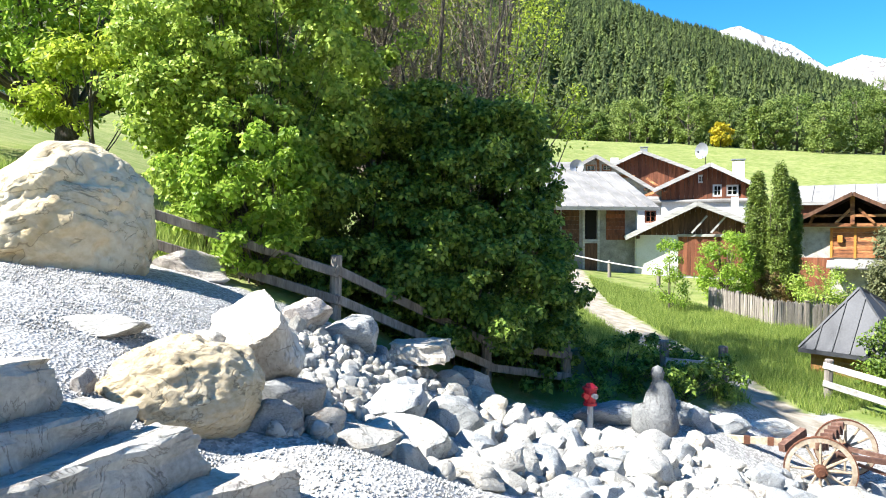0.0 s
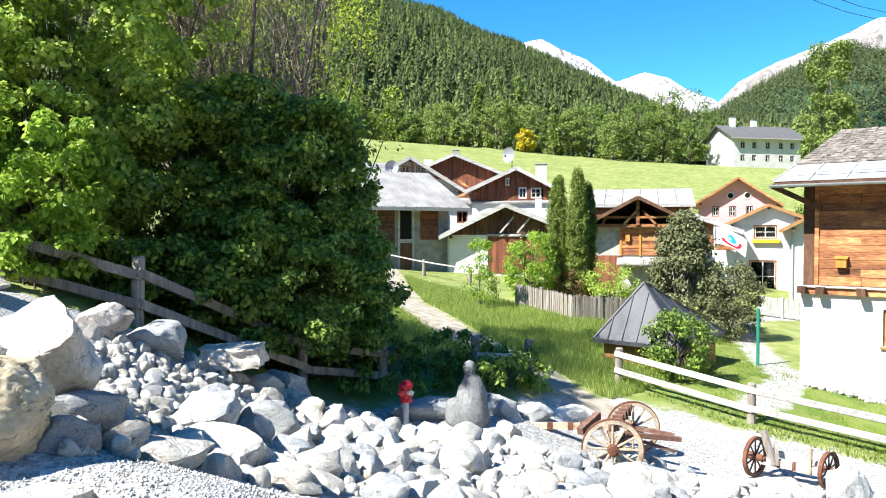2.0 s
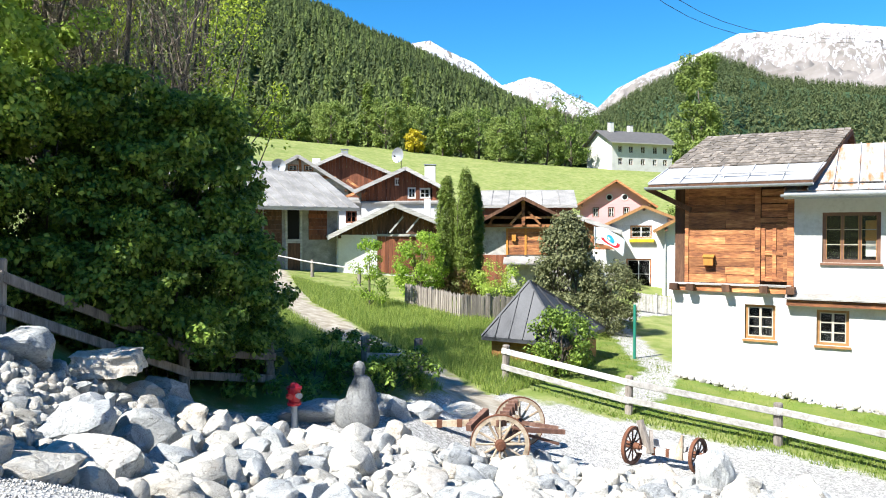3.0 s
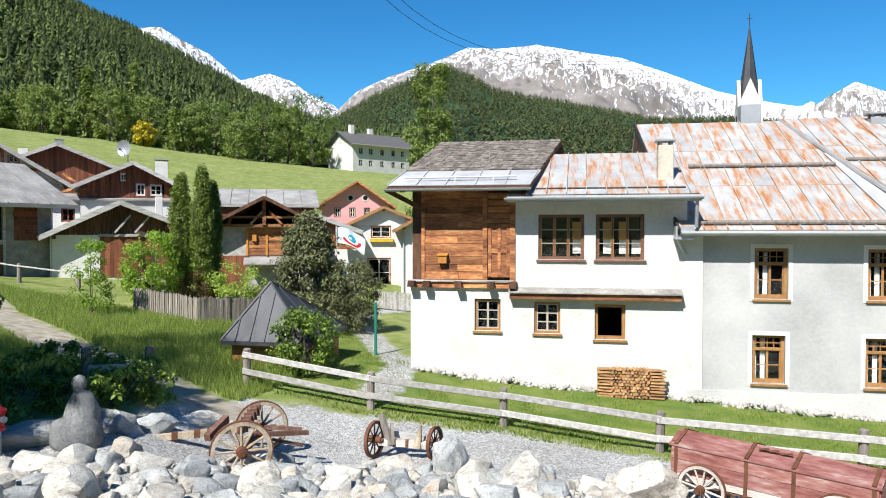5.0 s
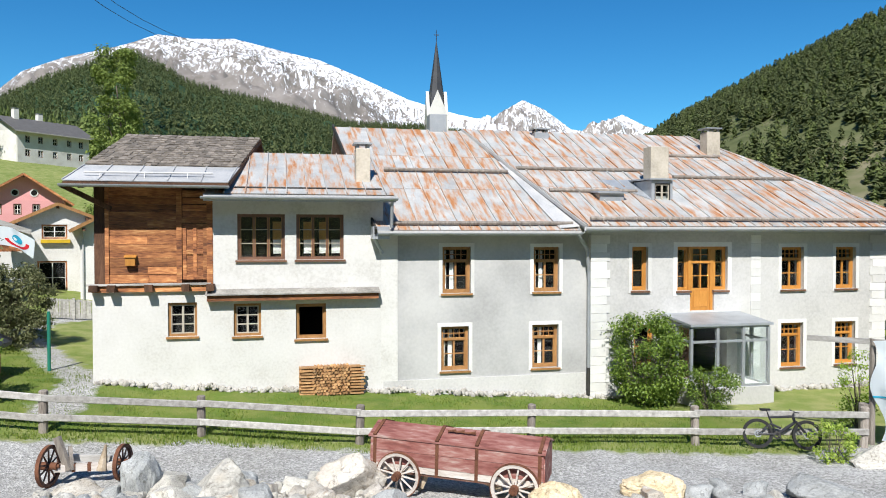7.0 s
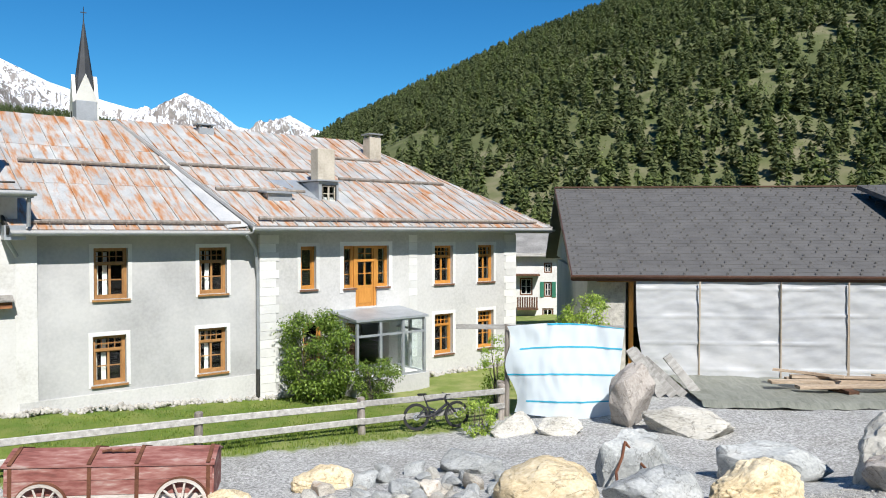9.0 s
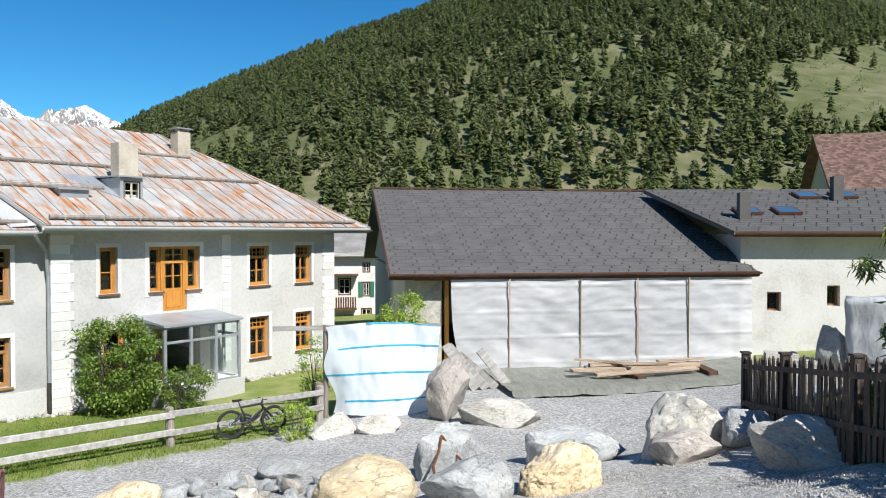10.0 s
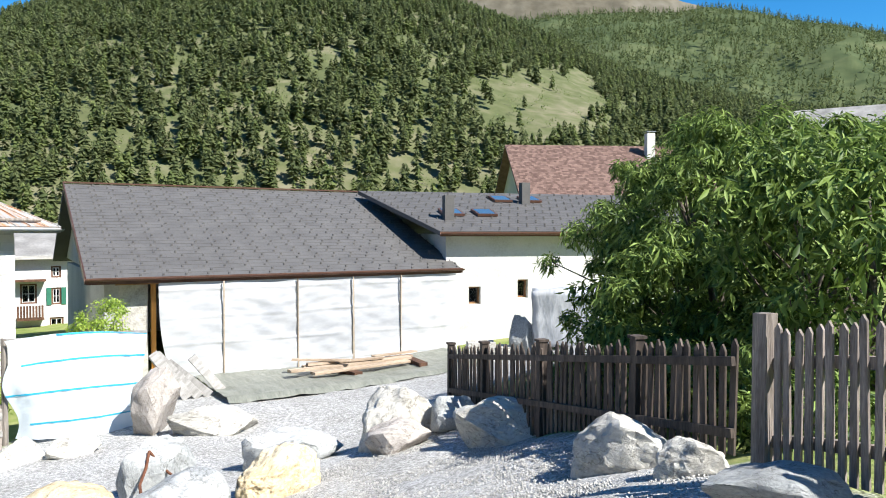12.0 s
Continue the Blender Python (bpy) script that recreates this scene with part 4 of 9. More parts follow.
    tube(bm, (8.85, -0.62, 4.75), (9.3, -0.25, 4.3), 0.055)
    tube(bm, (9.3, -0.25, 4.3), (9.4, -0.17, 3.6), 0.055)
    tube(bm, (9.4, -0.17, 3.6), (9.4, -0.17, 0.55), 0.05)
    part("downpipe", bm, M_ZINC, h)
    bm = bmesh.new()
    tube(bm, (9.4, -0.17, 0.6), (9.4, -0.17, -0.4), 0.065)
    part("pipe_shoe", bm, M_IRON, h)


def build_pale_wing():
    h = thing("house", HOUSE_M, "pale plastered wing with orange windows under a hipped rusty roof", "house")
    Y = -0.22
    wins = [(10.83, 11.38, 2.98, 4.36), (16.2, 17.05, 2.93, 4.33), (18.28, 19.08, 2.93, 4.33), (16.2, 17.05, 0.35, 1.82), (18.28, 19.08, 0.38, 1.82), (10.9, 11.6, 0.6, 1.9)]
    door = (12.4, 14.2, 2.95, 4.36)
    bm = bmesh.new()
    wall(bm, 9.45, 20.25, -0.9, 5.0, Y, 0.35, wins + [(12.4, 12.86, 2.95, 4.36), (12.86, 13.72, 2.3, 4.36), (13.72, 14.2, 2.95, 4.36), (12.95, 14.2, 0.2, 1.75)])
    part("wall", bm, M_PALEPLASTER, h)
    bm = bmesh.new()
    box(bm, 19.8, 20.25, 0.35, 10.6, -0.9, 5.0)
    part("wall", bm, M_PALEPLASTER, h)
    bm = bmesh.new()
    box(bm, 9.5, 20.25, 10.6, 11, -0.9, 5.0)
    part("wall", bm, M_PALEPLASTER, h)
    # quoins
    for x0 in (9.45, 15.05, 19.6):
        for i in range(19):
            w = 0.36 if x0 == 15.05 else (0.52 if i % 2 else 0.62)
            bm = bmesh.new()
            x1 = x0 + w
            if x0 == 19.6:
                x0_, x1 = 20.25 - w, 20.265
            else:
                x0_ = x0 - (0.015 if x0 == 9.45 else 0)
            box(bm, x0_, x1, Y - 0.02, Y + 0.1, -0.4 + i * 0.27, -0.4 + i * 0.27 + 0.262)
            part("quoin", bm, M_TRIMWHITE, h)
    for i, (a, b, c, d) in enumerate(wins):
        first = i in (0, 5)
        window(h, a, b, c, d, Y, M_ORANGEWOOD, M_ORANGEWOOD, 1 if first else 2, (0.5,) if not first else (0.45,), 0.0 if first else 0.28, 0.12, deep=0.14, label="orange varnished wood window", fw=0.09, sill_mat=M_BROWNFRAME)
    # balcony door with side lights
    for a, b in ((12.4, 12.84), (13.74, 14.2)):
        window(h, a, b, 2.95, 4.36, Y, M_ORANGEWOOD, M_ORANGEWOOD, 1, (0.3, 0.66), 0, 0.0, deep=0.12, label="orange side light", fw=0.08, sill_mat=M_BROWNFRAME)
    bm = bmesh.new()
    box(bm, 12.84, 12.95, Y + 0.08, Y + 0.2, 2.3, 4.36)
    box(bm, 13.63, 13.74, Y + 0.08, Y + 0.2, 2.3, 4.36)
    box(bm, 12.95, 13.63, Y + 0.08, Y + 0.2, 4.28, 4.36)
    dr = part("balcony_door", bm, M_ORANGEWOOD, h, "orange wooden glazed door without a balcony")
    bm = bmesh.new()
    box(bm, 12.95, 13.63, Y + 0.11, Y + 0.18, 2.3, 3.02)
    part("door_panel", bm, M_ORANGEWOOD, dr)
    bm = bmesh.new()
    box(bm, 13.05, 13.53, Y + 0.095, Y + 0.11, 2.42, 2.92)
    part("raised_panel", bm, M_ORANGEWOOD, dr)
    bm = bmesh.new()
    box(bm, 12.95, 13.63, Y + 0.08, Y + 0.2, 3.82, 3.90)
    part("transom", bm, M_ORANGEWOOD, dr)
    for x in (12.97, 13.27, 13.57):
        bm = bmesh.new()
        box(bm, x, x + 0.05, Y + 0.11, Y + 0.17, 3.02, 4.28)
        part("glazing_bar", bm, M_ORANGEWOOD, dr)
    for z in (3.4, 4.08):
        bm = bmesh.new()
        box(bm, 12.97, 13.6, Y + 0.12, Y + 0.16, z, z + 0.03)
        part("glazing_bar", bm, M_ORANGEWOOD, dr)
    bm = bmesh.new()
    box(bm, 12.96, 13.62, Y + 0.135, Y + 0.141, 3.0, 4.3)
    part("pane", bm, M_GLASS, dr).visible_shadow = False
    bm = bmesh.new()
    for a, b in ((12.26, 12.4), (14.2, 14.34)):
        box(bm, a, b, Y - 0.015, Y + 0.05, 2.8, 4.5)
    box(bm, 12.4, 14.2, Y - 0.015, Y + 0.05, 4.36, 4.5)
    part("surround", bm, M_TRIMWHITE, h)
    # roof
    e0, e1, r1, r0 = (9.05, -0.85, 4.98), (21.7, -0.85, 4.98), (17.4, 7.6, 8.98), (7.3, 7.6, 8.98)
    slope_slab(h, e0, e1, r1, r0, 0.16, M_GREYWOOD)
    roof_sheets(h, e0, e1, r1, r0, 3, 0.62, M_TIN, thick=0.03, lap=0.012, seam=0.045)
    slope_slab(h, (21.7, -0.85, 4.98), (21.7, 15.0, 4.98), (17.4, 7.7, 8.98), (17.4, 7.6, 8.98), 0.12, M_TIN)
    bm = bmesh.new()
    beam(bm, (9.03, -0.85, 4.98), (7.28, 7.6, 8.98), 0.05, 0.10)
    part("verge_board", bm, M_PALEZINC, h)
    bm = bmesh.new()
    slab(bm, [(8.30, -0.5, 4.95), (8.98, -0.5, 5.01), (7.90, 4.4, 7.42), (7.85, 4.4, 7.41)], 0.015)
    part("flashing", bm, M_PALEZINC, h, "pale tin flashing along the roof step")
    gutter(h, 8.95, 21.7, -0.93, 4.93, 0.085)
    bm = bmesh.new()
    box(bm, 8.95, 21.65, -0.87, -0.83, 4.80, 4.98)
    box(bm, 8.95, 21.6, -0.83, Y, 4.78, 4.82)
    part("fascia", bm, M_PALEPLASTER, h)
    for y, z, x0, x1 in ((-0.62, 5.24, 9.25, 21.0), (1.55, 6.22, 8.75, 11.9), (2.85, 6.84, 14.0, 19.0), (3.4, 7.1, 8.2, 13.1), (5.0, 7.86, 14.2, 17.3)):
        bm = bmesh.new()
        tube(bm, (x0, y, z), (x1, y, z), 0.06)
        for i in range(int((x1 - x0) / 1.1)):
            x = x0 + 0.4 + i * 1.1
            beam(bm, (x, y - 0.12, z - 0.15), (x, y + 0.05, z + 0.06), 0.02, 0.05)
        part("snow_guard", bm, M_POSTWOOD, h, "grey log held on the roof by iron hooks")
    chimney(h, 12.85, 2.0, 6.0, 7.78, 0.68, 0.55, M_CHIMNEY, cap=False)
    chimney(h, 17.24, 5.6, 7.6, 8.9, 0.58, 0.55, M_CHIMNEY)
    chimney(h, 10.4, 7.0, 8.3, 8.86, 0.6, 0.5, M_ZINC)
    chimney(h, 6.25, 7.7, 8.4, 9.55, 0.7, 0.6, M_ZINC, cap=False)
    # tin dormer in front of the chimney
    bm = bmesh.new()
    wall(bm, 12.15, 12.92, 5.7, 6.56, 1.0, 1.06, [(12.26, 12.84, 5.84, 6.46)])
    box(bm, 12.15, 12.21, 1.06, 2.6, 5.7, 6.56)
    box(bm, 12.86, 12.92, 1.06, 2.6, 5.7, 6.56)
    slab(bm, [(12.05, 0.9, 6.62), (13.0, 0.9, 6.62), (13.0, 2.7, 6.66), (12.05, 2.7, 6.66)], 0.05)
    slab(bm, [(10.9, 2.5, 6.64), (12.15, 1.0, 5.93), (12.15, 2.6, 6.69)], 0.03)
    part("dormer", bm, M_ZINC, h, "small blue-grey tin dormer")
    window(h, 12.26, 12.84, 5.84, 6.46, 1.0, M_IRON, M_SASH, 2, (0.5,), sill=False, deep=0.01, fw=0.04)
    bm = bmesh.new()
    box(bm, 10.25, 11.1, 0.9, 1.8, 5.5, 6.1)
    slab(bm, [(10.15, 0.8, 6.14), (11.2, 0.8, 6.14), (11.2, 1.95, 6.24), (10.15, 1.95, 6.24)], 0.05)
    part("roof_hatch", bm, M_ZINC, h)
    # glazed porch
    porch = thing("porch", HOUSE_M, "glazed steel entrance porch on a concrete base", "porch")
    px0, px1, py, pz0, pz1 = 11.95, 14.55, -1.8, 0.16, 1.95
    bm = bmesh.new()
    box(bm, px0 - 0.1, px1 + 0.15, py - 0.1, Y, -0.9, pz0)
    part("base", bm, M_PALEPLASTER, porch)
    bm = bmesh.new()
    slab(bm, [(px0 - 0.08, py - 0.1, pz1 + 0.13), (px1 + 0.12, py - 0.1, pz1 + 0.13), (px1 + 0.12, Y, pz1 + 0.30), (px0 - 0.08, Y, pz1 + 0.30)], 0.07)
    part("roof", bm, M_ZINC, porch, "flat grey sheet roof")
    bm = bmesh.new()
    s = 0.045
    zm = pz0 + 1.35
    xs = [px0, px0 + 0.87, px0 + 1.74, px1]
    for x in xs:
        box(bm, x - s, x + s, py - s, py + s, pz0, pz1)
    for z in (pz0, zm, pz1):
        box(bm, px0, px1, py - s * 0.8, py + s * 0.8, z, z + 0.07)
    for x in (px0, px1):
        for y in (-1.0,):
            box(bm, x - s, x + s, y - s, y + s, pz0, pz1)
        for z in (pz0, zm, pz1):
            box(bm, x - s * 0.8, x + s * 0.8, py, Y, z, z + 0.07)
    part("steel_frame", bm, M_ZINC, porch, "pale grey steel frame")
    for a, b in zip(xs[:-1], xs[1:]):
        for c, d in ((pz0 + 0.07, zm), (zm + 0.07, pz1)):
            bm = bmesh.new()
            box(bm, a + s, b - s, py - 0.004, py + 0.004, c, d)
            part("pane", bm, M_GLASS, porch).visible_shadow = False
    for x in (px0, px1):
        for a, b in ((py, -1.0), (-1.0, Y)):
            for c, d in ((pz0 + 0.07, zm), (zm + 0.07, pz1)):
                bm = bmesh.new()
                box(bm, x - 0.004, x + 0.004, a + s, b - s, c, d)
                part("pane", bm, M_GLASS, porch).visible_shadow = False
    bm = bmesh.new()
    box(bm, 12.2, 12.95, Y - 0.05, Y, 0.16, 1.9)
    part("door", bm, M_BROWNFRAME, porch, "dark brown entrance door")


build_timber_wing()
build_grey_middle()
build_pale_wing()
# ---- village houses ----
def gable_house(bearing, d, turn, w, deep, z0, eave, ridge, label, wall_mat, roof_mat, front="gable", over=0.5, apex=0.5, eave_r=None, upper=None, split=None, wins=(), win_mat=None, roof_edge=None, category="house", thick=0.16, seams=0.0):
    """A house at a bearing; front: 'gable' has its gable to the yard, 'eave' its long side. wins: (x0, x1, z0, z1) on the front wall."""
    h = thing("house" if category == "house" else "barn", facing(bearing, d, turn), label, category)
    a, b = -w / 2, w / 2
    er = eave if eave_r is None else eave_r
    ax = a + w * apex
    split_z = split if split is not None else eave
    bm = bmesh.new()
    wall(bm, a, b, z0 - 1.0, min(split_z, min(eave, er)), 0, 0.4, [q for q in wins if q[3] <= split_z])
    part("wall", bm, wall_mat, h)
    for q in ((a, a + 0.4, 0.4, deep - 0.4, eave), (b - 0.4, b, 0.4, deep - 0.4, er), (a, b, deep - 0.4, deep, min(eave, er))):
        bm = bmesh.new()
        box(bm, *q[:4], z0 - 1.0, q[4])
        part("wall", bm, wall_mat, h)
    um = upper or wall_mat
    if front == "gable":
        lo = min(split_z, min(eave, er))
        if upper is not None:
            n = max(6, int(w / 0.3))
            for i in range(n):
                x0, x1 = a + w * i / n, a + w * (i + 1) / n
                xm = (x0 + x1) / 2
                top = (eave + (ridge - eave) * (xm - a) / (ax - a)) if xm < ax else (er + (ridge - er) * (b - xm) / (b - ax))
                segs, z = [], lo
                for q in sorted(wins, key=lambda q: q[2]):
                    if q[0] < xm < q[1] and q[2] >= lo - 0.01:
                        segs.append((z, q[2]))
                        z = q[3]
                segs.append((z, top - 0.02))
                for s0, s1 in segs:
                    if s1 - s0 > 0.05:
                        bm = bmesh.new()
                        box(bm, x0 + 0.006, x1 - 0.006, random.uniform(0.0, 0.03), 0.12, s0, s1)
                        part("board", bm, um, h)
        else:
            bm = bmesh.new()
            high = lambda x: eave + (ridge - 0.05 - eave) * (x - a) / (ax - a) if x < ax else er + (ridge - 0.05 - er) * (b - x) / (b - ax)
            cuts = sorted({a, ax, b, *[q[i] for q in wins if q[3] > lo for i in (0, 1)]})
            for x0, x1 in zip(cuts[:-1], cuts[1:]):
                z = lo
                for q in sorted((q for q in wins if q[3] > lo and q[0] < (x0 + x1) / 2 < q[1]), key=lambda q: q[2]):
                    if q[2] > z:
                        box(bm, x0, x1, 0, 0.35, z, q[2])
                    z = q[3]
                slab(bm, [(x0, 0, z), (x1, 0, z), (x1, 0, high(x1)), (x0, 0, high(x0))], 0.35, (0, 1, 0))
            bmesh.ops.remove_doubles(bm, verts=bm.verts, dist=0.001)
            part("gable_wall", bm, um, h)
        bm = bmesh.new()
        bm.faces.new([bm.verts.new(p) for p in ((a, deep, eave), (b, deep, er), (ax, deep, ridge - 0.1))])
        part("gable_wall", bm, um, h)
        sl = (ridge - eave) / (ax - a)
        sr = (ridge - er) / (b - ax)
        for x_e, z_e, s in ((a - over, eave - over * sl, -1), (b + over, er - over * sr, 1)):
            bm = bmesh.new()
            slab(bm, [(x_e, -over * 1.4, z_e + thick), (ax, -over * 1.4, ridge + thick), (ax, deep + over, ridge + thick), (x_e, deep + over, z_e + thick)], thick)
            rf = part("roof", bm, roof_mat, h)
            bm = bmesh.new()
            beam(bm, (x_e, -over * 1.4 - 0.03, z_e + thick * 0.45), (ax, -over * 1.4 - 0.03, ridge + thick * 0.45), 0.05, thick + 0.1)
            part("verge_board", bm, roof_edge or M_GREYWOOD, rf)
        for x, z in ((a + 0.2, eave), (ax, ridge), (b - 0.2, er)):
            bm = bmesh.new()
            beam(bm, (x, -over * 1.3, z - 0.12), (x, 0.3, z - 0.12), 0.16, 0.18)
            part("purlin", bm, M_DARKWOOD, h)
    else:
        if upper is not None:
            n = max(6, int(w / 0.3))
            for i in range(n):
                x0, x1 = a + w * i / n, a + w * (i + 1) / n
                bm = bmesh.new()
                box(bm, x0 + 0.006, x1 - 0.006, random.uniform(0, 0.03), 0.12, split_z, eave)
                part("board", bm, um, h)
        ym = deep * apex
        for ye, yr in ((-over, ym), (deep + over, ym)):
            s = (ridge - eave) / (ym if ye < 0 else deep - ym)
            ze = eave - over * s
            bm = bmesh.new()
            slab(bm, [(a - over, ye, ze + thick), (b + over, ye, ze + thick), (b + over, yr, ridge + thick), (a - over, yr, ridge + thick)], thick)
            rf = part("roof", bm, roof_mat, h)
            if seams and ye < 0:
                bm = bmesh.new()
                x = a - over
                while x < b + over:
                    beam(bm, (x, ye, ze + thick + 0.02), (x, yr, ridge + thick + 0.02), 0.04, 0.05)
                    x += seams
                part("seam", bm, roof_mat, rf)
            bm = bmesh.new()
            box(bm, a - over, b + over, min(ye, ye - 0.04), max(ye, ye - 0.04), ze - 0.05, ze + thick - 0.01)
            part("fascia", bm, roof_edge or M_GREYWOOD, rf)
        for x in (a, b - 0.35):
            bm = bmesh.new()
            slab(bm, [(x, 0, eave), (x, deep, eave), (x, ym, ridge - 0.04)], 0.35, (1, 0, 0))
            part("gable_wall", bm, um, h)
    for q in wins:
        window(h, *q, 0.0, win_mat or M_TRIMWHITE, M_TRIMWHITE, 2, (0.5,), sill=False, deep=0.06, fw=0.09)
    return h


def local_x(bearing, turn, d, b2):
    return d * math.tan(radians(b2 - bearing))


# pale-roofed barn with boarded front, beside the big bush
def boards(parent, x0, x1, z0, z1, y, step, material, label="", upright=True, gap=0.006):
    """A field of single planks on a wall face."""
    k, pos, end = 0, x0 if upright else z0, x1 if upright else z1
    while pos < end - 0.02:
        w = min(step * random.uniform(0.75, 1.25), end - pos)
        bm = bmesh.new()
        out = random.uniform(0, 0.025)
        if upright:
            box(bm, pos, pos + w - gap, y - 0.03 - out, y, z0 + random.uniform(-0.02, 0.02), z1)
        else:
            box(bm, x0 + random.uniform(-0.02, 0.02), x1, y - 0.03 - out, y, pos, pos + w - gap)
        part("board", bm, material, parent, label)
        pos += w


v = gable_house(11.7, 42.4, -10, 8.0, 10, 2.6, 6.5, 8.6, "old barn with a pale sheet roof and brown boards", M_OLDSTONE, M_PALEROOF, "eave", 0.9, 0.5, category="barn", seams=0.7)
boards(v, -2.6, -0.75, 3.2, 6.4, 0.0, 0.24, M_DARKWOOD)
boards(v, -0.62, 0.4, 3.9, 6.35, 0.0, 0.24, M_DARKWOOD, upright=False)
boards(v, 2.05, 3.2, 4.4, 6.4, 0.0, 0.26, M_REDBARN, upright=False)
bm = bmesh.new()
box(bm, 0.72, 1.5, -0.05, 0.02, 2.6, 4.2)
part("barn_door", bm, M_DARKWOOD, v, "dark plank door")
# Closed panel on the wall face; the hatch's inner shade is its black colour.
bm = bmesh.new()
box(bm, 0.75, 1.45, -0.03, 0.02, 4.45, 6.3)
part("hay_opening", bm, M_INNERSHADE, v, "black panel painted as the shaded hay hatch")
bm = bmesh.new()
box(bm, 0.6, 0.72, -0.09, 0.02, 2.6, 6.4)
box(bm, 1.5, 1.62, -0.09, 0.02, 2.6, 6.4)
box(bm, 0.6, 1.62, -0.08, 0.02, 4.22, 4.42)
part("door_frame", bm, M_GREYWOOD, v)
bm = bmesh.new()
for x in (-2.0, -0.6, 0.9, 2.2, 3.6):
    beam(bm, (x, -0.85, 6.2), (x, 0.2, 6.55), 0.14, 0.16)
part("rafter_end", bm, M_DARKWOOD, v)
bm = bmesh.new()
tube(bm, (3.75, -0.35, 2.4), (3.75, -0.35, 6.2), 0.045, 0.045, 8)
part("downpipe", bm, M_ZINC, v)
# gable with stone wall and red windows
v = gable_house(14.2, 56, 14, 6.0, 9, 4, 9.15, 10.4, "old house with a stone gable and red-brown beams", M_RUBBLE, M_PALEROOF, "gable", 0.45, 0.38, eave_r=8.1, wins=((-1.45, -0.75, 9.4, 9.9), (-0.3, 0.4, 9.4, 9.9), (0.6, 1.3, 7.9, 8.95)), win_mat=M_OLDWOOD)
bm = bmesh.new()
beam(bm, (-2.7, -0.06, 9.2), (2.1, -0.06, 8.95), 0.1, 0.2)
beam(bm, (-0.55, -0.06, 9.2), (-0.6, -0.06, 10.3), 0.1, 0.2)
beam(bm, (0.3, -0.06, 7.9), (0.3, -0.06, 9.0), 0.1, 0.16)
beam(bm, (-0.2, -0.06, 7.9), (-0.3, -0.06, 9.0), 0.1, 0.2)
part("timber_framing", bm, M_OLDWOOD, v, "red-brown framing beams")
v = gable_house(17.4, 63, 18, 6.6, 10, 4, 10.2, 11.38, "brown timber barn with a low pitched pale roof", M_REDBARN, M_PALEROOF, "gable", 0.5, 0.41, eave_r=9.8, upper=M_REDBARN, split=6.0, category="barn")
chimney(v, 1.5, 1.0, 9.0, 10.5, 0.8, 0.8, M_PLASTER)
chimney(v, -0.5, 2.5, 11.0, 12.0, 0.6, 0.6, M_ZINC)
chimney(v, -2.9, 1.5, 9.6, 11.2, 0.7, 0.7, M_PLASTER, cap=False)
v = gable_house(21.5, 53, 22, 6.0, 10, 3, 7.85, 9.32, "red-brown timber house with white windows", M_PLASTER, M_PALEROOF, "gable", 0.5, 0.53, upper=M_REDBARN, split=7.05, wins=((-0.65, -0.16, 8.2, 8.76), (0.33, 0.94, 7.26, 8.08), (1.18, 1.96, 7.27, 8.04)))
chimney(v, 2.0, 2.2, 8.2, 9.75, 0.8, 0.8, M_PLASTER)
bm = bmesh.new()
wall(bm, -5.0, -3.05, 3.0, 7.0, 0.3, 0.7, [(-4.15, -3.35, 5.5, 6.4)])
part("wall", bm, M_PLASTER, v)
window(v, -4.15, -3.35, 5.5, 6.4, 0.3, M_REDBARN, M_REDBARN, 2, (0.5,), sill=False, deep=0.06, fw=0.09)
bm = bmesh.new()
slab(bm, [(-5.2, -0.2, 7.0), (3.3, -0.2, 7.0), (3.3, 0.0, 7.15), (-5.2, 2.5, 7.5)], 0.1)
part("lean_roof", bm, M_PALEROOF, v)
bm = bmesh.new()
beam(bm, (-4.3, 0.1, 7.3), (-2.4, -0.25, 8.1), 0.12, 0.18)
beam(bm, (-4.0, 0.1, 8.6), (-2.6, -0.2, 7.6), 0.1, 0.16)
part("brace", bm, M_OLDWOOD, v)
v = gable_house(20.3, 43.5, 20, 6.0, 9, 2.4, 4.68, 6.35, "low barn with white masonry and dark gable boards", M_PLASTER, M_PALEROOF, "gable", 0.5, 0.563, eave_r=5.3, upper=M_DARKWOOD, split=4.7, category="barn", roof_edge=M_GREYWOOD)
boards(v, -0.62, 2.9, 2.4, 4.6, 0.0, 0.22, M_REDBARN, "red-brown boarded doors")
bm = bmesh.new()
beam(bm, (-0.7, -0.08, 4.66), (2.95, -0.08, 4.66), 0.1, 0.14)
beam(bm, (1.1, -0.3, 4.8), (1.9, -0.3, 5.75), 0.07, 0.1)
beam(bm, (0.9, -0.3, 5.75), (0.1, -0.3, 4.8), 0.07, 0.1)
part("door_beam", bm, M_GREYWOOD, v)
chimney(v, 2.5, 2.5, 5.3, 6.9, 0.4, 0.4, M_PLASTER, cap=False)
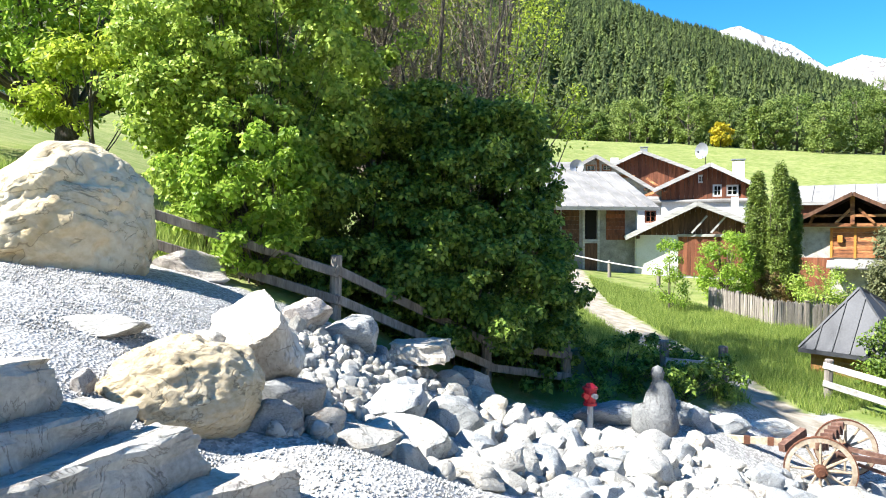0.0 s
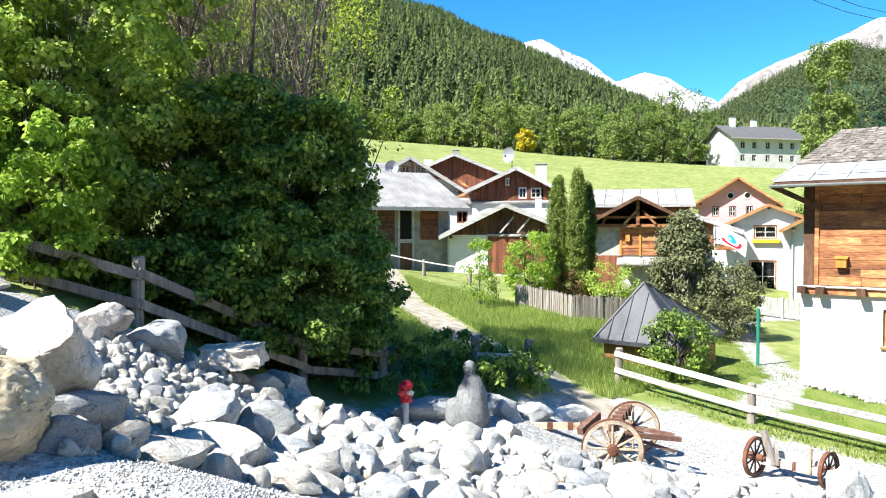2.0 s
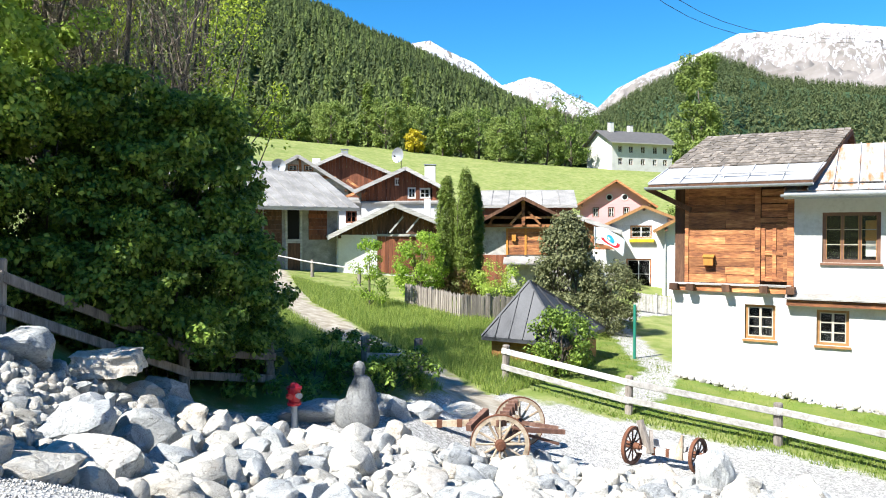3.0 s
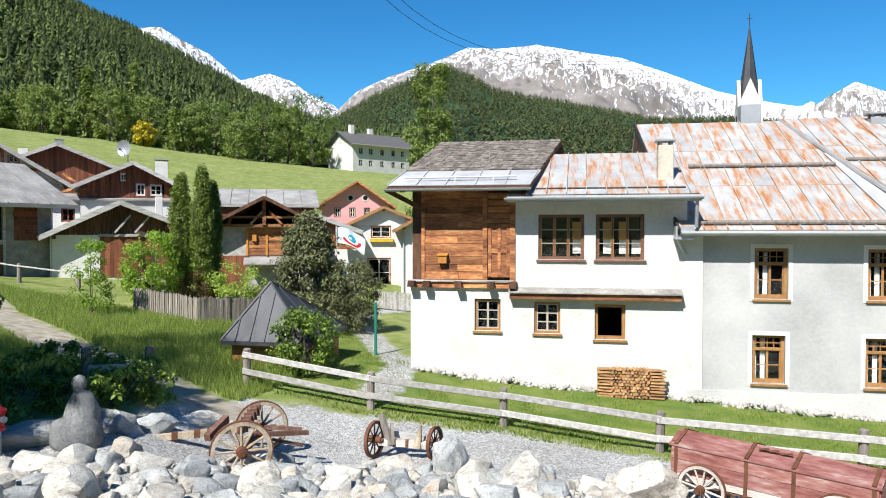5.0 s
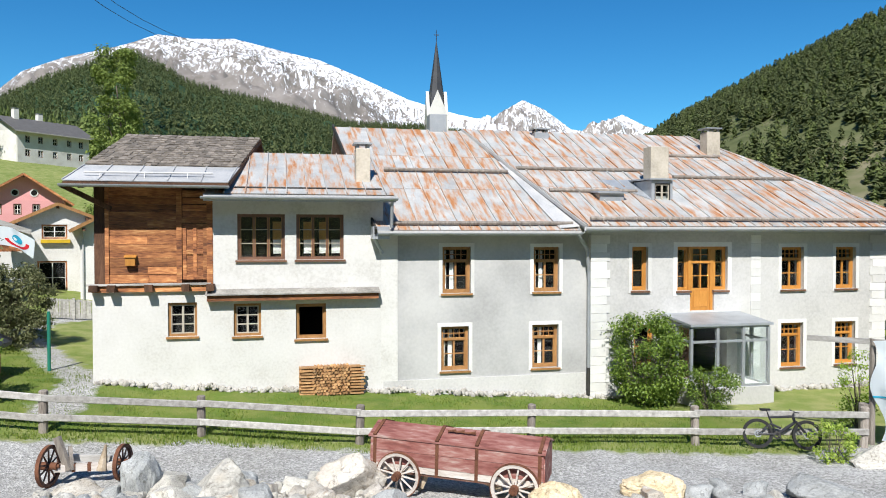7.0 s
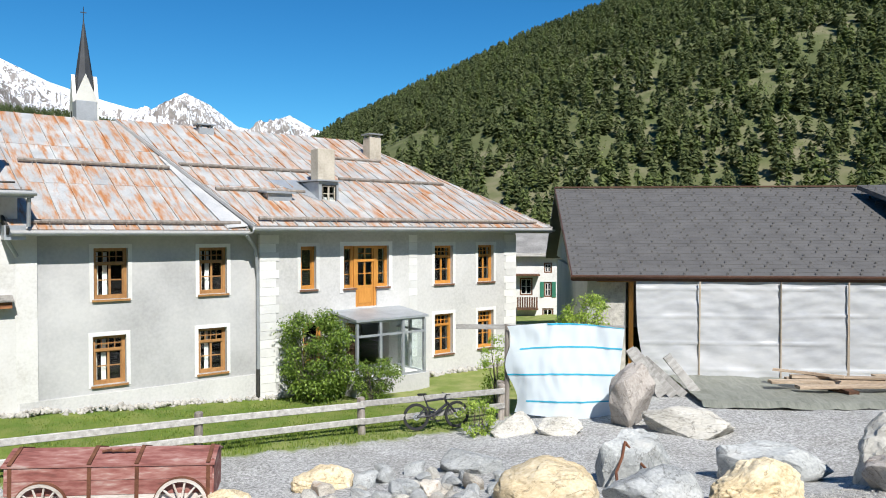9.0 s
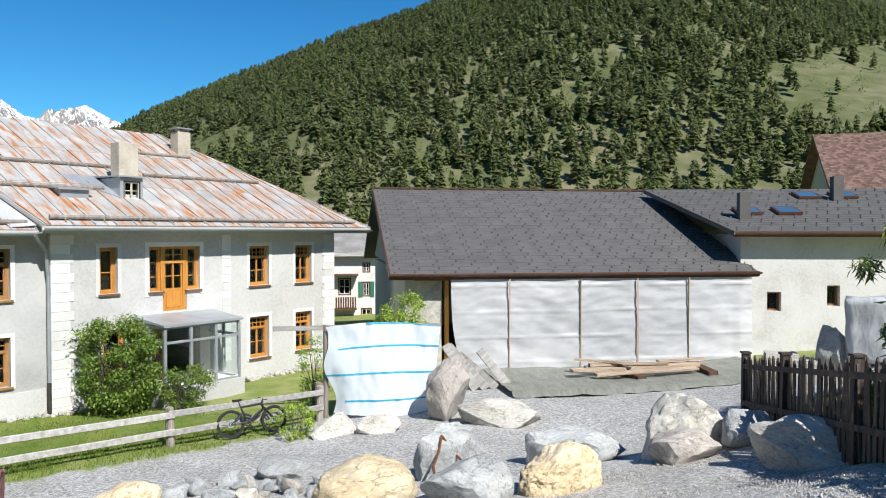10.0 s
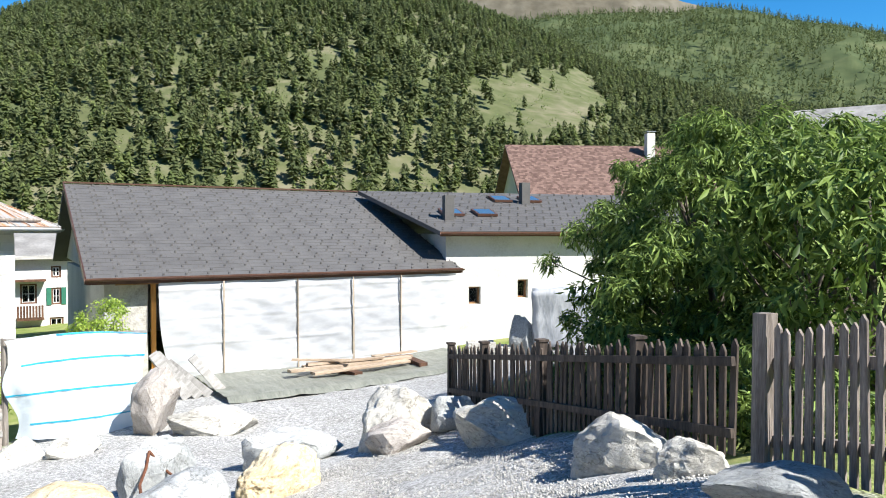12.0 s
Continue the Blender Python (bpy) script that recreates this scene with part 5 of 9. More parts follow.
# open timber gable barn
v = gable_house(31, 40, 31, 4.9, 9, 1.8, 5.1, 5.25, "barn with an open timber gable over rubble and boards", M_RUBBLE, M_DARKWOOD, "eave", 0.1, 0.5, category="barn")
for s in (-1, 1):
    bm = bmesh.new()
    slab(bm, [(s * 3.0, -0.9, 5.15), (-0.1, -0.9, 6.72), (-0.1, 9, 6.72), (s * 3.0, 9, 5.15)], 0.12)
    part("roof", bm, M_PALEROOF, v)
    bm = bmesh.new()
    beam(bm, (s * 3.0, -0.93, 5.08), (-0.1, -0.93, 6.64), 0.05, 0.17)
    part("verge_board", bm, M_DARKWOOD, v)
    bm = bmesh.new()
    beam(bm, (s * 0.15, -0.4, 5.95), (s * 0.8, -0.4, 5.25), 0.12, 0.12)
    part("strut", bm, M_OLDWOOD, v)
    bm = bmesh.new()
    beam(bm, (s * 1.9, -0.4, 5.2), (s * 1.7, -0.4, 5.75), 0.13, 0.13)
    part("strut", bm, M_OLDWOOD, v)
bm = bmesh.new()
beam(bm, (-0.1, -0.4, 5.2), (-0.1, -0.4, 6.6), 0.18, 0.18)
beam(bm, (-2.1, -0.4, 5.62), (2.0, -0.4, 5.62), 0.12, 0.12)
beam(bm, (-2.6, -0.3, 5.18), (2.5, -0.3, 5.18), 0.16, 0.16)
part("truss", bm, M_OLDWOOD, v)
bm = bmesh.new()
slab(bm, [(-2.4, 2.5, 5.2), (2.3, 2.5, 5.2), (-0.1, 2.5, 6.55)], 0.1, (0, 1, 0))
part("gable_back", bm, M_DARKWOOD, v)
boards(v, -0.98, 2.45, 3.62, 5.08, 0.0, 0.2, M_OLDWOOD, upright=False)
bm = bmesh.new()
for x in (-0.98, 0.02):
    box(bm, x - 0.05, x + 0.06, -0.09, 0.0, 3.6, 5.1)
box(bm, -0.72, -0.5, -0.2, -0.06, 4.35, 4.7)
part("board_batten", bm, M_ORANGEWOOD, v)
boards(v, -2.42, -1.0, 1.6, 3.6, 0.0, 0.2, M_REDBARN)
bm = bmesh.new()
slab(bm, [(-1.15, -1.2, 3.2), (0.7, -1.2, 3.2), (0.7, 0, 3.5), (-1.15, 0, 3.5)], 0.06)
part("canopy", bm, M_PALEROOF, v, "pale sheet canopy over the door")
gable_house(31, 52, 31, 6.6, 6, 2, 6.7, 7.85, "long low building with a pale sheet roof", M_REDBARN, M_PALEROOF, "eave", 0.3, 0.6, category="barn", seams=1.2)
gable_house(35.6, 45, 36, 3.4, 6, 1, 4.9, 5.7, "small orange-boarded barn behind the bush", M_PLASTER, M_PALEROOF, "gable", 0.4, 0.35, upper=M_OLDWOOD, split=3.8, category="barn", roof_edge=M_GREYWOOD)
v = gable_house(37.8, 72, 38, 6.6, 8, 2.5, 7.55, 9.72, "pink gabled house with small windows", M_PINK, M_PALEROOF, "gable", 0.6, 0.52, wins=((-2.1, -1.5, 6.3, 7.25), (-0.65, -0.05, 6.3, 7.25), (0.75, 1.35, 6.3, 7.25)), win_mat=M_BROWNFRAME, roof_edge=M_OLDWOOD, thick=0.08)
for x in (-0.53, 0.89):
    bm = bmesh.new()
    tube(bm, (x, -0.05, 8.2), (x, 0.02, 8.2), 0.33, 0.33, 16)
    rw = part("round_window", bm, M_TRIMWHITE, v, "small round window with a white rim")
    # Opaque disc in place of glass, the darkness of the room painted in black.
    bm = bmesh.new()
    tube(bm, (x, -0.06, 8.2), (x, -0.04, 8.2), 0.23, 0.23, 16)
    part("pane", bm, M_INNERSHADE, rw)
v = gable_house(39.6, 47, 40, 3.9, 8, 1.0, 5.3, 6.38, "white house with orange wooden eaves and a flower box", M_PLASTER, M_PALEROOF, "gable", 0.35, 0.57, eave_r=5.7, wins=((-0.55, 0.74, 4.45, 5.26), (-0.78, 0.72, 1.3, 3.2)), win_mat=M_OLDWOOD, roof_edge=M_PALEWOOD, thick=0.08)
bm = bmesh.new()
box(bm, -0.6, 0.88, -0.26, 0.0, 4.22, 4.42)
part("flower_box", bm, M_YELLOWPAINT, v, "yellow wooden flower box")
v = gable_house(43.5, 44, 43, 3.4, 8, 1.0, 5.1, 6.2, "white annex with wooden eaves", M_PLASTER, M_PALEROOF, "gable", 0.5, 0.6, roof_edge=M_PALEWOOD, thick=0.08)
bm = bmesh.new()
tube(bm, (-1.55, -0.1, 1.0), (-1.55, -0.1, 4.9), 0.045, 0.045, 8)
part("downpipe", bm, M_PALEZINC, v)
# far farmhouse on the upper meadow
v = gable_house(39.8, 151, 5, 14.0, 9.5, 17.0, 22.8, 25.3, "large white farmhouse with a grey roof on the slope", M_PLASTER, M_DARKROOF, "eave", 0.9, 0.5, wins=tuple((x, x + 0.9, z, z + 1.2) for x in (-5.6, -3.2, -0.4, 2.4, 4.8) for z in (18.2, 20.6)), win_mat=M_BROWNFRAME)
chimney(v, -4.5, 4.5, 24.6, 26.9, 0.9, 0.9, M_PLASTER)
chimney(v, 0.5, 5.2, 24.6, 26.6, 0.9, 0.9, M_PLASTER)
gable_house(-29.0, 70, -29, 7, 8, 14, 17.6, 19.2, "white house with a red-brown roof among trees", M_PLASTER, M_TILE, "eave", 0.5)
gable_house(9.6, 66, 10, 6, 6, 5, 10.2, 11.2, "flat-roofed pink and white house", M_PLASTER, M_PALEROOF, "eave", 0.4, wins=((0, 0.9, 8.6, 9.8), (1.6, 2.3, 8.6, 9.8)), win_mat=M_PINK)

# ---- church steeple ----
st = thing("church_steeple", facing(67.1, 60, 60), "white church steeple with a slender dark spire", "steeple")
bm = bmesh.new()
box(bm, -0.85, 0.85, -0.85, 0.85, 3, 14.2)
part("tower", bm, M_PLASTER, st)
for k in range(4):
    bm = bmesh.new()
    m = pose(0, 0, 0, 0, 0, 90 * k)
    slab(bm, [m @ Vector(p) for p in ((-0.85, -0.86, 14.2), (0.85, -0.86, 14.2), (0, -0.86, 16.3))], 0.25, m @ Vector((0, 1, 0)))
    part("gablet", bm, M_PLASTER, st)
    # Black panel on the solid tower, painted as the shade in a belfry opening.
    bm = bmesh.new()
    box(bm, -0.22, 0.22, -0.88, -0.8, 12.2, 13.6, m)
    part("belfry_opening", bm, M_INNERSHADE, st)
bm = bmesh.new()
tube(bm, (0, 0, 14.3), (0, 0, 20.4), 0.85, 0.02, 8)
part("spire", bm, M_HUTROOF, st, "dark slate spire")
bm = bmesh.new()
tube(bm, (0, 0, 20.3), (0, 0, 21.3), 0.03, 0.02, 5)
box(bm, -0.2, 0.2, -0.02, 0.02, 20.85, 20.91)
part("finial", bm, M_IRON, st)

# ---- low house under repair with the dark new roof ----
def shingle_field(parent, e0, e1, r1, r0, rows, width, material, stops=0):
    """Overlapping metal shingles laid in half bond on a slope, with a small snow stop on each so many."""
    e0, e1, r1, r0 = map(Vector, (e0, e1, r1, r0))
    up = Vector((0, -(r0.z - e0.z), r0.y - e0.y)).normalized()
    bm = bmesh.new()
    for i in range(rows):
        s0, s1 = i / rows, min(1, (i + 1.1) / rows)
        lo, hi = e0.lerp(r0, s0), e1.lerp(r1, s0)
        lo2, hi2 = e0.lerp(r0, s1), e1.lerp(r1, s1)
        x = min(lo.x, lo2.x) - (width / 2 if i % 2 else 0)
        j = 0
        while x < hi.x:
            a, b = max(x, lo.x), min(x + width - 0.003, hi.x)
            if b - a > 0.03:
                lift = 0.013 + 0.002 * ((i * 7 + j * 3) % 5) / 4
                c, d = max(x, lo2.x), max(min(x + width - 0.003, hi2.x), max(x, lo2.x) + 0.02)
                vs = [bm.verts.new(p) for p in (Vector((a, lo.y, lo.z)) + up * lift, Vector((b, lo.y, lo.z)) + up * lift, Vector((d, lo2.y, lo2.z)) + up * 0.005, Vector((c, lo2.y, lo2.z)) + up * 0.005)]
                bm.faces.new(vs)
                low = [bm.verts.new(Vector((q, lo.y, lo.z))) for q in (a, b)]
                bm.faces.new((vs[1], vs[0], low[0], low[1]))
                if stops and (j + i) % stops == 0:
                    p = (vs[0].co + vs[1].co) / 2 + (vs[2].co - vs[1].co) * 0.35 + up * 0.02
                    box(bm, p.x - 0.03, p.x + 0.03, p.y - 0.03, p.y + 0.03, p.z - 0.03, p.z + 0.035)
            x += width
            j += 1
    return tagged(part("shingle_field", bm, material, parent), kind="stuff")



NEW_M = facing(104.0, 24.7, 98)


def build_repair_house():
    h = thing("house", NEW_M, "house under repair with a new dark roof and sheeted front", "house")
    L, D, ZE, ZR = 12.6, 8.0, 3.42, 6.74
    bm = bmesh.new()
    box(bm, 0.1, 0.5, 0.0, 14.6, -1, 3.4)
    slab(bm, [(0.1, 0.2, 3.4), (0.1, 8.0, 6.6), (0.1, 15, 3.6)], 0.35, (1, 0, 0))
    part("wall", bm, M_PALEPLASTER, h)
    bm = bmesh.new()
    box(bm, 0.5, L, 14.6, 15, -1, 3.6)
    part("wall", bm, M_PLASTER, h)
    bm = bmesh.new()
    box(bm, L - 0.4, L, 0.5, 14.6, -1, 3.3)
    slab(bm, [(L - 0.4, 0.5, 3.3), (L - 0.4, 8.0, 6.3), (L - 0.4, 14.6, 3.3)], 0.4, (1, 0, 0))
    part("wall", bm, M_PLASTER, h)
    bm = bmesh.new()
    box(bm, 0.5, 1.35, 0.0, 0.45, -1, 3.3)
    part("rubble_pier", bm, M_RUBBLE, h, "bare rubble stone pier")
    bm = bmesh.new()
    box(bm, 1.44, 1.58, -0.1, 0.06, -1, 3.25)
    part("post", bm, M_ORANGEWOOD, h, "new timber post")
    bm = bmesh.new()
    box(bm, 0.4, L, -0.15, 0.1, 3.18, 3.36)
    part("wall_plate", bm, M_PALEWOOD, h, "new pale timber plate under the eave")
    slope_slab(h, (-0.45, -0.55, ZE), (L + 0.1, -0.55, ZE), (L + 0.1, D, ZR), (-0.45, D, ZR), 0.18, M_DARKWOOD)
    slope_slab(h, (-0.45, D, ZR), (L + 0.1, D, ZR), (L + 0.1, 15.5, 3.6), (-0.45, 15.5, 3.6), 0.18, M_DARKROOF)
    shingle_field(h, (-0.45, -0.55, ZE), (L + 0.1, -0.55, ZE), (L + 0.1, D, ZR), (-0.45, D, ZR), 30, 0.34, M_DARKROOF, 2)
    bm = bmesh.new()
    box(bm, -0.5, L + 0.15, -0.60, -0.55, ZE - 0.16, ZE + 0.02)
    part("fascia", bm, M_BROWNMETAL, h)
    gutter(h, -0.5, L + 0.15, -0.68, ZE + 0.0, 0.08, M_BROWNMETAL)
    bm = bmesh.new()
    beam(bm, (-0.47, -0.55, ZE - 0.05), (-0.47, D, ZR - 0.05), 0.04, 0.24)
    beam(bm, (-0.47, D, ZR + 0.05), (L + 0.1, D, ZR + 0.05), 0.22, 0.06)
    part("roof_edge", bm, M_BROWNMETAL, h)
    # plastic sheeting: hanging folds
    nx, nz = 170, 60
    vs, fs = [], []
    for i in range(nx + 1):
        for k in range(nz + 1):
            u, t = i / nx, k / nz
            x = 1.58 + u * (L - 1.73)
            if u < 0.08:
                x += (1 - t) ** 3 * 0.55 * (1 - u / 0.08)
            z = 3.24 - (1 - t) * 3.35
            fold = max(0, 1 - abs((z + 0.05 * noise.noise((x * 0.3, 0, 5.0))) % 0.86 - 0.43) * 22)
            swag = noise.noise((x * 1.1 + z * 1.6, z * 0.8 - x * 0.25, 1.0))
            y = -0.56 - 0.05 * fold * (0.7 + noise.noise((x * 0.8, z, 3.0))) + 0.05 * swag + 0.022 * noise.noise((x * 1.3, z * 5.0 + 0.9 * math.sin(x * 1.5), 4.0)) * (0.4 + t) - (1 - t) * 0.12
            vs.append((x, y, z))
    for i in range(nx):
        for k in range(nz):
            a = i * (nz + 1) + k
            fs.append((a, a + nz + 1, a + nz + 2, a + 1))
    me = raw_mesh("plastic_sheet", vs, fs, M_PLASTIC, True)
    ob = new("plastic_sheet", me)
    ob.matrix_basis = NEW_M
    tagged(ob, "translucent white plastic sheeting hung over the open front", "plastic sheet")
    for x in (3.55, 6.05, 8.1, 10.0):
        bm = bmesh.new()
        box(bm, x - 0.022, x + 0.022, -0.70, -0.66, 0.05, 3.25, jit=0.015)
        ob = new("batten", mesh_of("batten", bm, M_BATTEN))
        ob.matrix_basis = NEW_M
        tagged(ob, "thin pale wooden batten holding the plastic sheet", "batten", "battens on the sheet")
    # floor slab under tarpaulin
    nx, ny = 60, 20
    vs, fs = [], []
    for i in range(nx + 1):
        for k in range(ny + 1):
            x, y = 2.6 + i / nx * 9.2, -0.4 - k / ny * 4.5
            g = NEW_M @ Vector((x, y, 0))
            z = max(gz(g.x, g.y) + 0.06, 0.0) + 0.10 + 0.06 * noise.noise((x * 1.2, y * 2.0, 2)) + 0.03 * noise.noise((x * 3.5, y * 5, 5))
            if k == ny:
                z -= 0.12
            vs.append((x, y - 0.15 * noise.noise((x, 0, 9)), z))
    for i in range(nx):
        for k in range(ny):
            a = i * (ny + 1) + k
            fs.append((a, a + 1, a + ny + 2, a + ny + 1))
    ob = new("tarpaulin", raw_mesh("tarpaulin", vs, fs, M_GREENTARP, True))
    ob.matrix_basis = NEW_M
    tagged(ob, "grey-green tarpaulin spread over the ground before the house", "tarpaulin")


def plastic_mat():
    """Milky film with many fine horizontal creases, letting light through."""
    m = mat("milky_plastic", [(0.50, 0.515, 0.54), (0.66, 0.67, 0.68), (0.79, 0.79, 0.795)], 0.45, 3.5, 0.28, 0.25, stretch=(0.7, 0.7, 1.8), spec=0.6, warp=1.0, rand=False)
    n, l = m.node_tree.nodes, m.node_tree.links
    for nd in n:
        if nd.type == "BUMP":
            nd.inputs["Distance"].default_value = 0.05
    bsdf = n["Principled BSDF"]
    tr = n.new("ShaderNodeBsdfTranslucent")
    tr.inputs[0].default_value = (0.8, 0.82, 0.84, 1)
    clear = n.new("ShaderNodeBsdfTransparent")
    a, b = n.new("ShaderNodeMixShader"), n.new("ShaderNodeMixShader")
    a.inputs[0].default_value, b.inputs[0].default_value = 0.16, 0.14
    l.new(bsdf.outputs[0], a.inputs[1])
    l.new(tr.outputs[0], a.inputs[2])
    l.new(a.outputs[0], b.inputs[1])
    l.new(clear.outputs[0], b.inputs[2])
    l.new(b.outputs[0], n["Material Output"].inputs["Surface"])
    return m


M_PLASTIC = plastic_mat()
M_BATTEN = mat("pale_batten_wood", [(0.34, 0.27, 0.20), (0.50, 0.42, 0.33)], 3, 20, 0.8, 0.2)
M_GREENTARP = mat("grey_green_tarpaulin", [(0.12, 0.125, 0.10), (0.19, 0.195, 0.16), (0.25, 0.25, 0.21)], 1.5, 7, 0.5, 0.9, stretch=(5, 0.8, 1), warp=0.8)
build_repair_house()

# ---- white house beyond it ----
SIDE_M = facing(129.3, 28.9, 112)
v = thing("house", SIDE_M, "white house with an anthracite roof, skylights and small deep windows", "house")
bm = bmesh.new()
holes = [(0.95, 1.45, 1.95, 2.65), (3.05, 3.5, 2.15, 2.9), (0.5, 1.5, -0.1, 0.25)]
wall(bm, 0, 12, -1, 4.75, 0, 0.45, holes)
part("wall", bm, M_PLASTER, v)
for q in ((0, 0.4, 0.45, 9), (11.6, 12, 0.45, 9), (0, 12, 9, 9.4)):
    bm = bmesh.new()
    box(bm, *q, -1, 4.75)
    part("wall", bm, M_PLASTER, v)
for q in holes[:2]:
    window(v, *q, 0, M_PALEWOOD, M_BROWNFRAME, 1, (), deep=0.2, sill=False, fw=0.05, label="small deep-set window")
slope_slab(v, (-0.4, -0.5, 4.85), (12.3, -0.5, 4.85), (12.3, 6.5, 6.75), (-2.3, 6.5, 6.75), 0.16, M_DARKROOF)
slope_slab(v, (-0.4, 6.5, 6.75), (12.3, 6.5, 6.75), (12.3, 9.8, 4.9), (-0.4, 9.8, 4.9), 0.16, M_DARKROOF)
shingle_field(v, (-0.4, -0.5, 4.86), (12.3, -0.5, 4.86), (12.3, 6.5, 6.76), (-2.3, 6.5, 6.76), 24, 0.4, M_DARKROOF, 2)
gutter(v, -0.4, 12.3, -0.6, 4.8, 0.08, M_BROWNMETAL)
bm = bmesh.new()
box(bm, -0.4, 12.3, -0.52, -0.48, 4.66, 4.84)
part("fascia", bm, M_BROWNMETAL, v)
M_SKYGLASS = plain("skylight_glass", (0.05, 0.10, 0.16), 0.05)
for x, y in ((0.9, 2.2), (2.4, 2.2), (4.2, 4.9), (5.7, 4.9)):
    zz = 4.85 + (y + 0.5) * 1.9 / 7
    bm = bmesh.new()
    m = pose(x, y, zz + 0.05, 15.2)
    box(bm, -0.45, 0.45, -0.5, 0.5, 0, 0.1, m)
    sk = part("skylight", bm, M_BROWNMETAL, v, "roof window with a brown metal frame")
    bm = bmesh.new()
    box(bm, -0.37, 0.37, -0.42, 0.42, 0.1, 0.106, m)
    part("pane", bm, M_SKYGLASS, sk)
for x, y in ((0.5, 1.3), (5.2, 4.3)):
    bm = bmesh.new()
    zz = 4.85 + (y + 0.5) * 1.9 / 7
    box(bm, x - 0.2, x + 0.2, y - 0.2, y + 0.2, zz - 0.2, zz + 1.0)
    part("chimney", bm, M_DARKROOF, v, "square dark metal flue")
# big tiled house behind
v = gable_house(142.7, 59.9, 124, 15, 12, 2, 7.9, 12.2, "large house with a brown tiled roof", M_PALEPLASTER, M_TILE, "eave", 0.8, 0.5)
chimney(v, 4.0, 4.5, 11, 13.3, 0.7, 0.7, M_PLASTER)
shingle_field(v, (-8.3, -0.8, 7.64), (8.3, -0.8, 7.64), (8.3, 6.0, 12.4), (-8.3, 6.0, 12.4), 36, 0.24, leaf_mat("clay_tiles", (0.085, 0.05, 0.04), (0.21, 0.135, 0.108), 0.0, 0.85))
# lane house and the house behind the right tree
lane = gable_house(99.8, 46, 96, 7, 8, -0.5, 3.6, 5.2, "white house in the lane with green shutters", M_PLASTER, M_PALEROOF, "eave", 0.5, wins=((0.9, 1.4, 2.3, 2.95), (0.9, 1.4, 0.8, 1.75), (0.8, 1.5, -0.9, 0.1), (-0.6, 0.2, 0.9, 2.0)), win_mat=M_BROWNFRAME)
gable_house(161, 60, 160, 14, 10, 4, 11, 14.4, "house with a grey roof behind the trees", M_PALEPLASTER, M_PALEROOF, "eave", 0.6)
bm = bmesh.new()
box(bm, -0.8, 0.5, -0.7, 0.0, 0.05, 0.15)
bl = part("balcony", bm, M_DARKWOOD, lane, "small dark wooden balcony")
for k in range(9):
    bm = bmesh.new()
    box(bm, -0.8 + k * 0.145, -0.7 + k * 0.145, -0.7, -0.66, 0.15, 0.85)
    part("slat", bm, M_DARKWOOD, bl)
bm = bmesh.new()
box(bm, -0.9, 0.6, -0.75, 0.0, 2.15, 2.25)
part("canopy", bm, M_DARKWOOD, lane, "dark wooden canopy over the balcony")
M_SHUTTER = plain("green_shutter_paint", (0.03, 0.16, 0.10), 0.6)
for x in (0.66, 1.40):
    bm = bmesh.new()
    box(bm, x, x + 0.24, -0.05, -0.01, 0.8, 1.75)
    part("shutter", bm, M_SHUTTER, lane, "dark green wooden shutter")


# ---- satellite dishes on the old roofs ----
def dish(bearing, d, z, r, turn):
    x, y = polar(bearing, d)
    t = thing("satellite_dish", pose(x, y, z, 0, 0, -turn), "grey satellite dish on a bent steel arm", "dish", "satellite dishes")
    bm = bmesh.new()
    rings = [[bm.verts.new((r * k / 4 * math.cos(a), 0.35 * r * (k / 4) ** 2 * -1, r * k / 4 * math.sin(a))) for a in [2 * math.pi * i / 16 for i in range(16)]] for k in range(1, 5)]
    bm.faces.new(rings[0])
    for r0, r1 in zip(rings[:-1], rings[1:]):
        for i in range(16):
            bm.faces.new((r0[i], r0[(i + 1) % 16], r1[(i + 1) % 16], r1[i]))
    part("reflector", bm, M_ZINC, t, smooth=True)
    bm = bmesh.new()
    tube(bm, (0, 0.05, 0), (0, 0.25, -0.2), 0.03, 0.03, 6)
    tube(bm, (0, 0.25, -0.2), (0, 0.25, -1.4), 0.03, 0.03, 6)
    part("arm", bm, M_IRON, t)
    bm = bmesh.new()
    tube(bm, (0, 0, -r * 0.8), (0, -r * 0.9, -r * 0.2), 0.02, 0.02, 5)
    tube(bm, (0, -r * 0.85, -r * 0.25), (0, -r * 1.1, -r * 0.15), 0.06, 0.06, 8)
    part("receiver", bm, M_IRON, t)


dish(12.0, 54, 9.6, 0.5, 10)
dish(21.2, 58, 10.9, 0.6, 60)
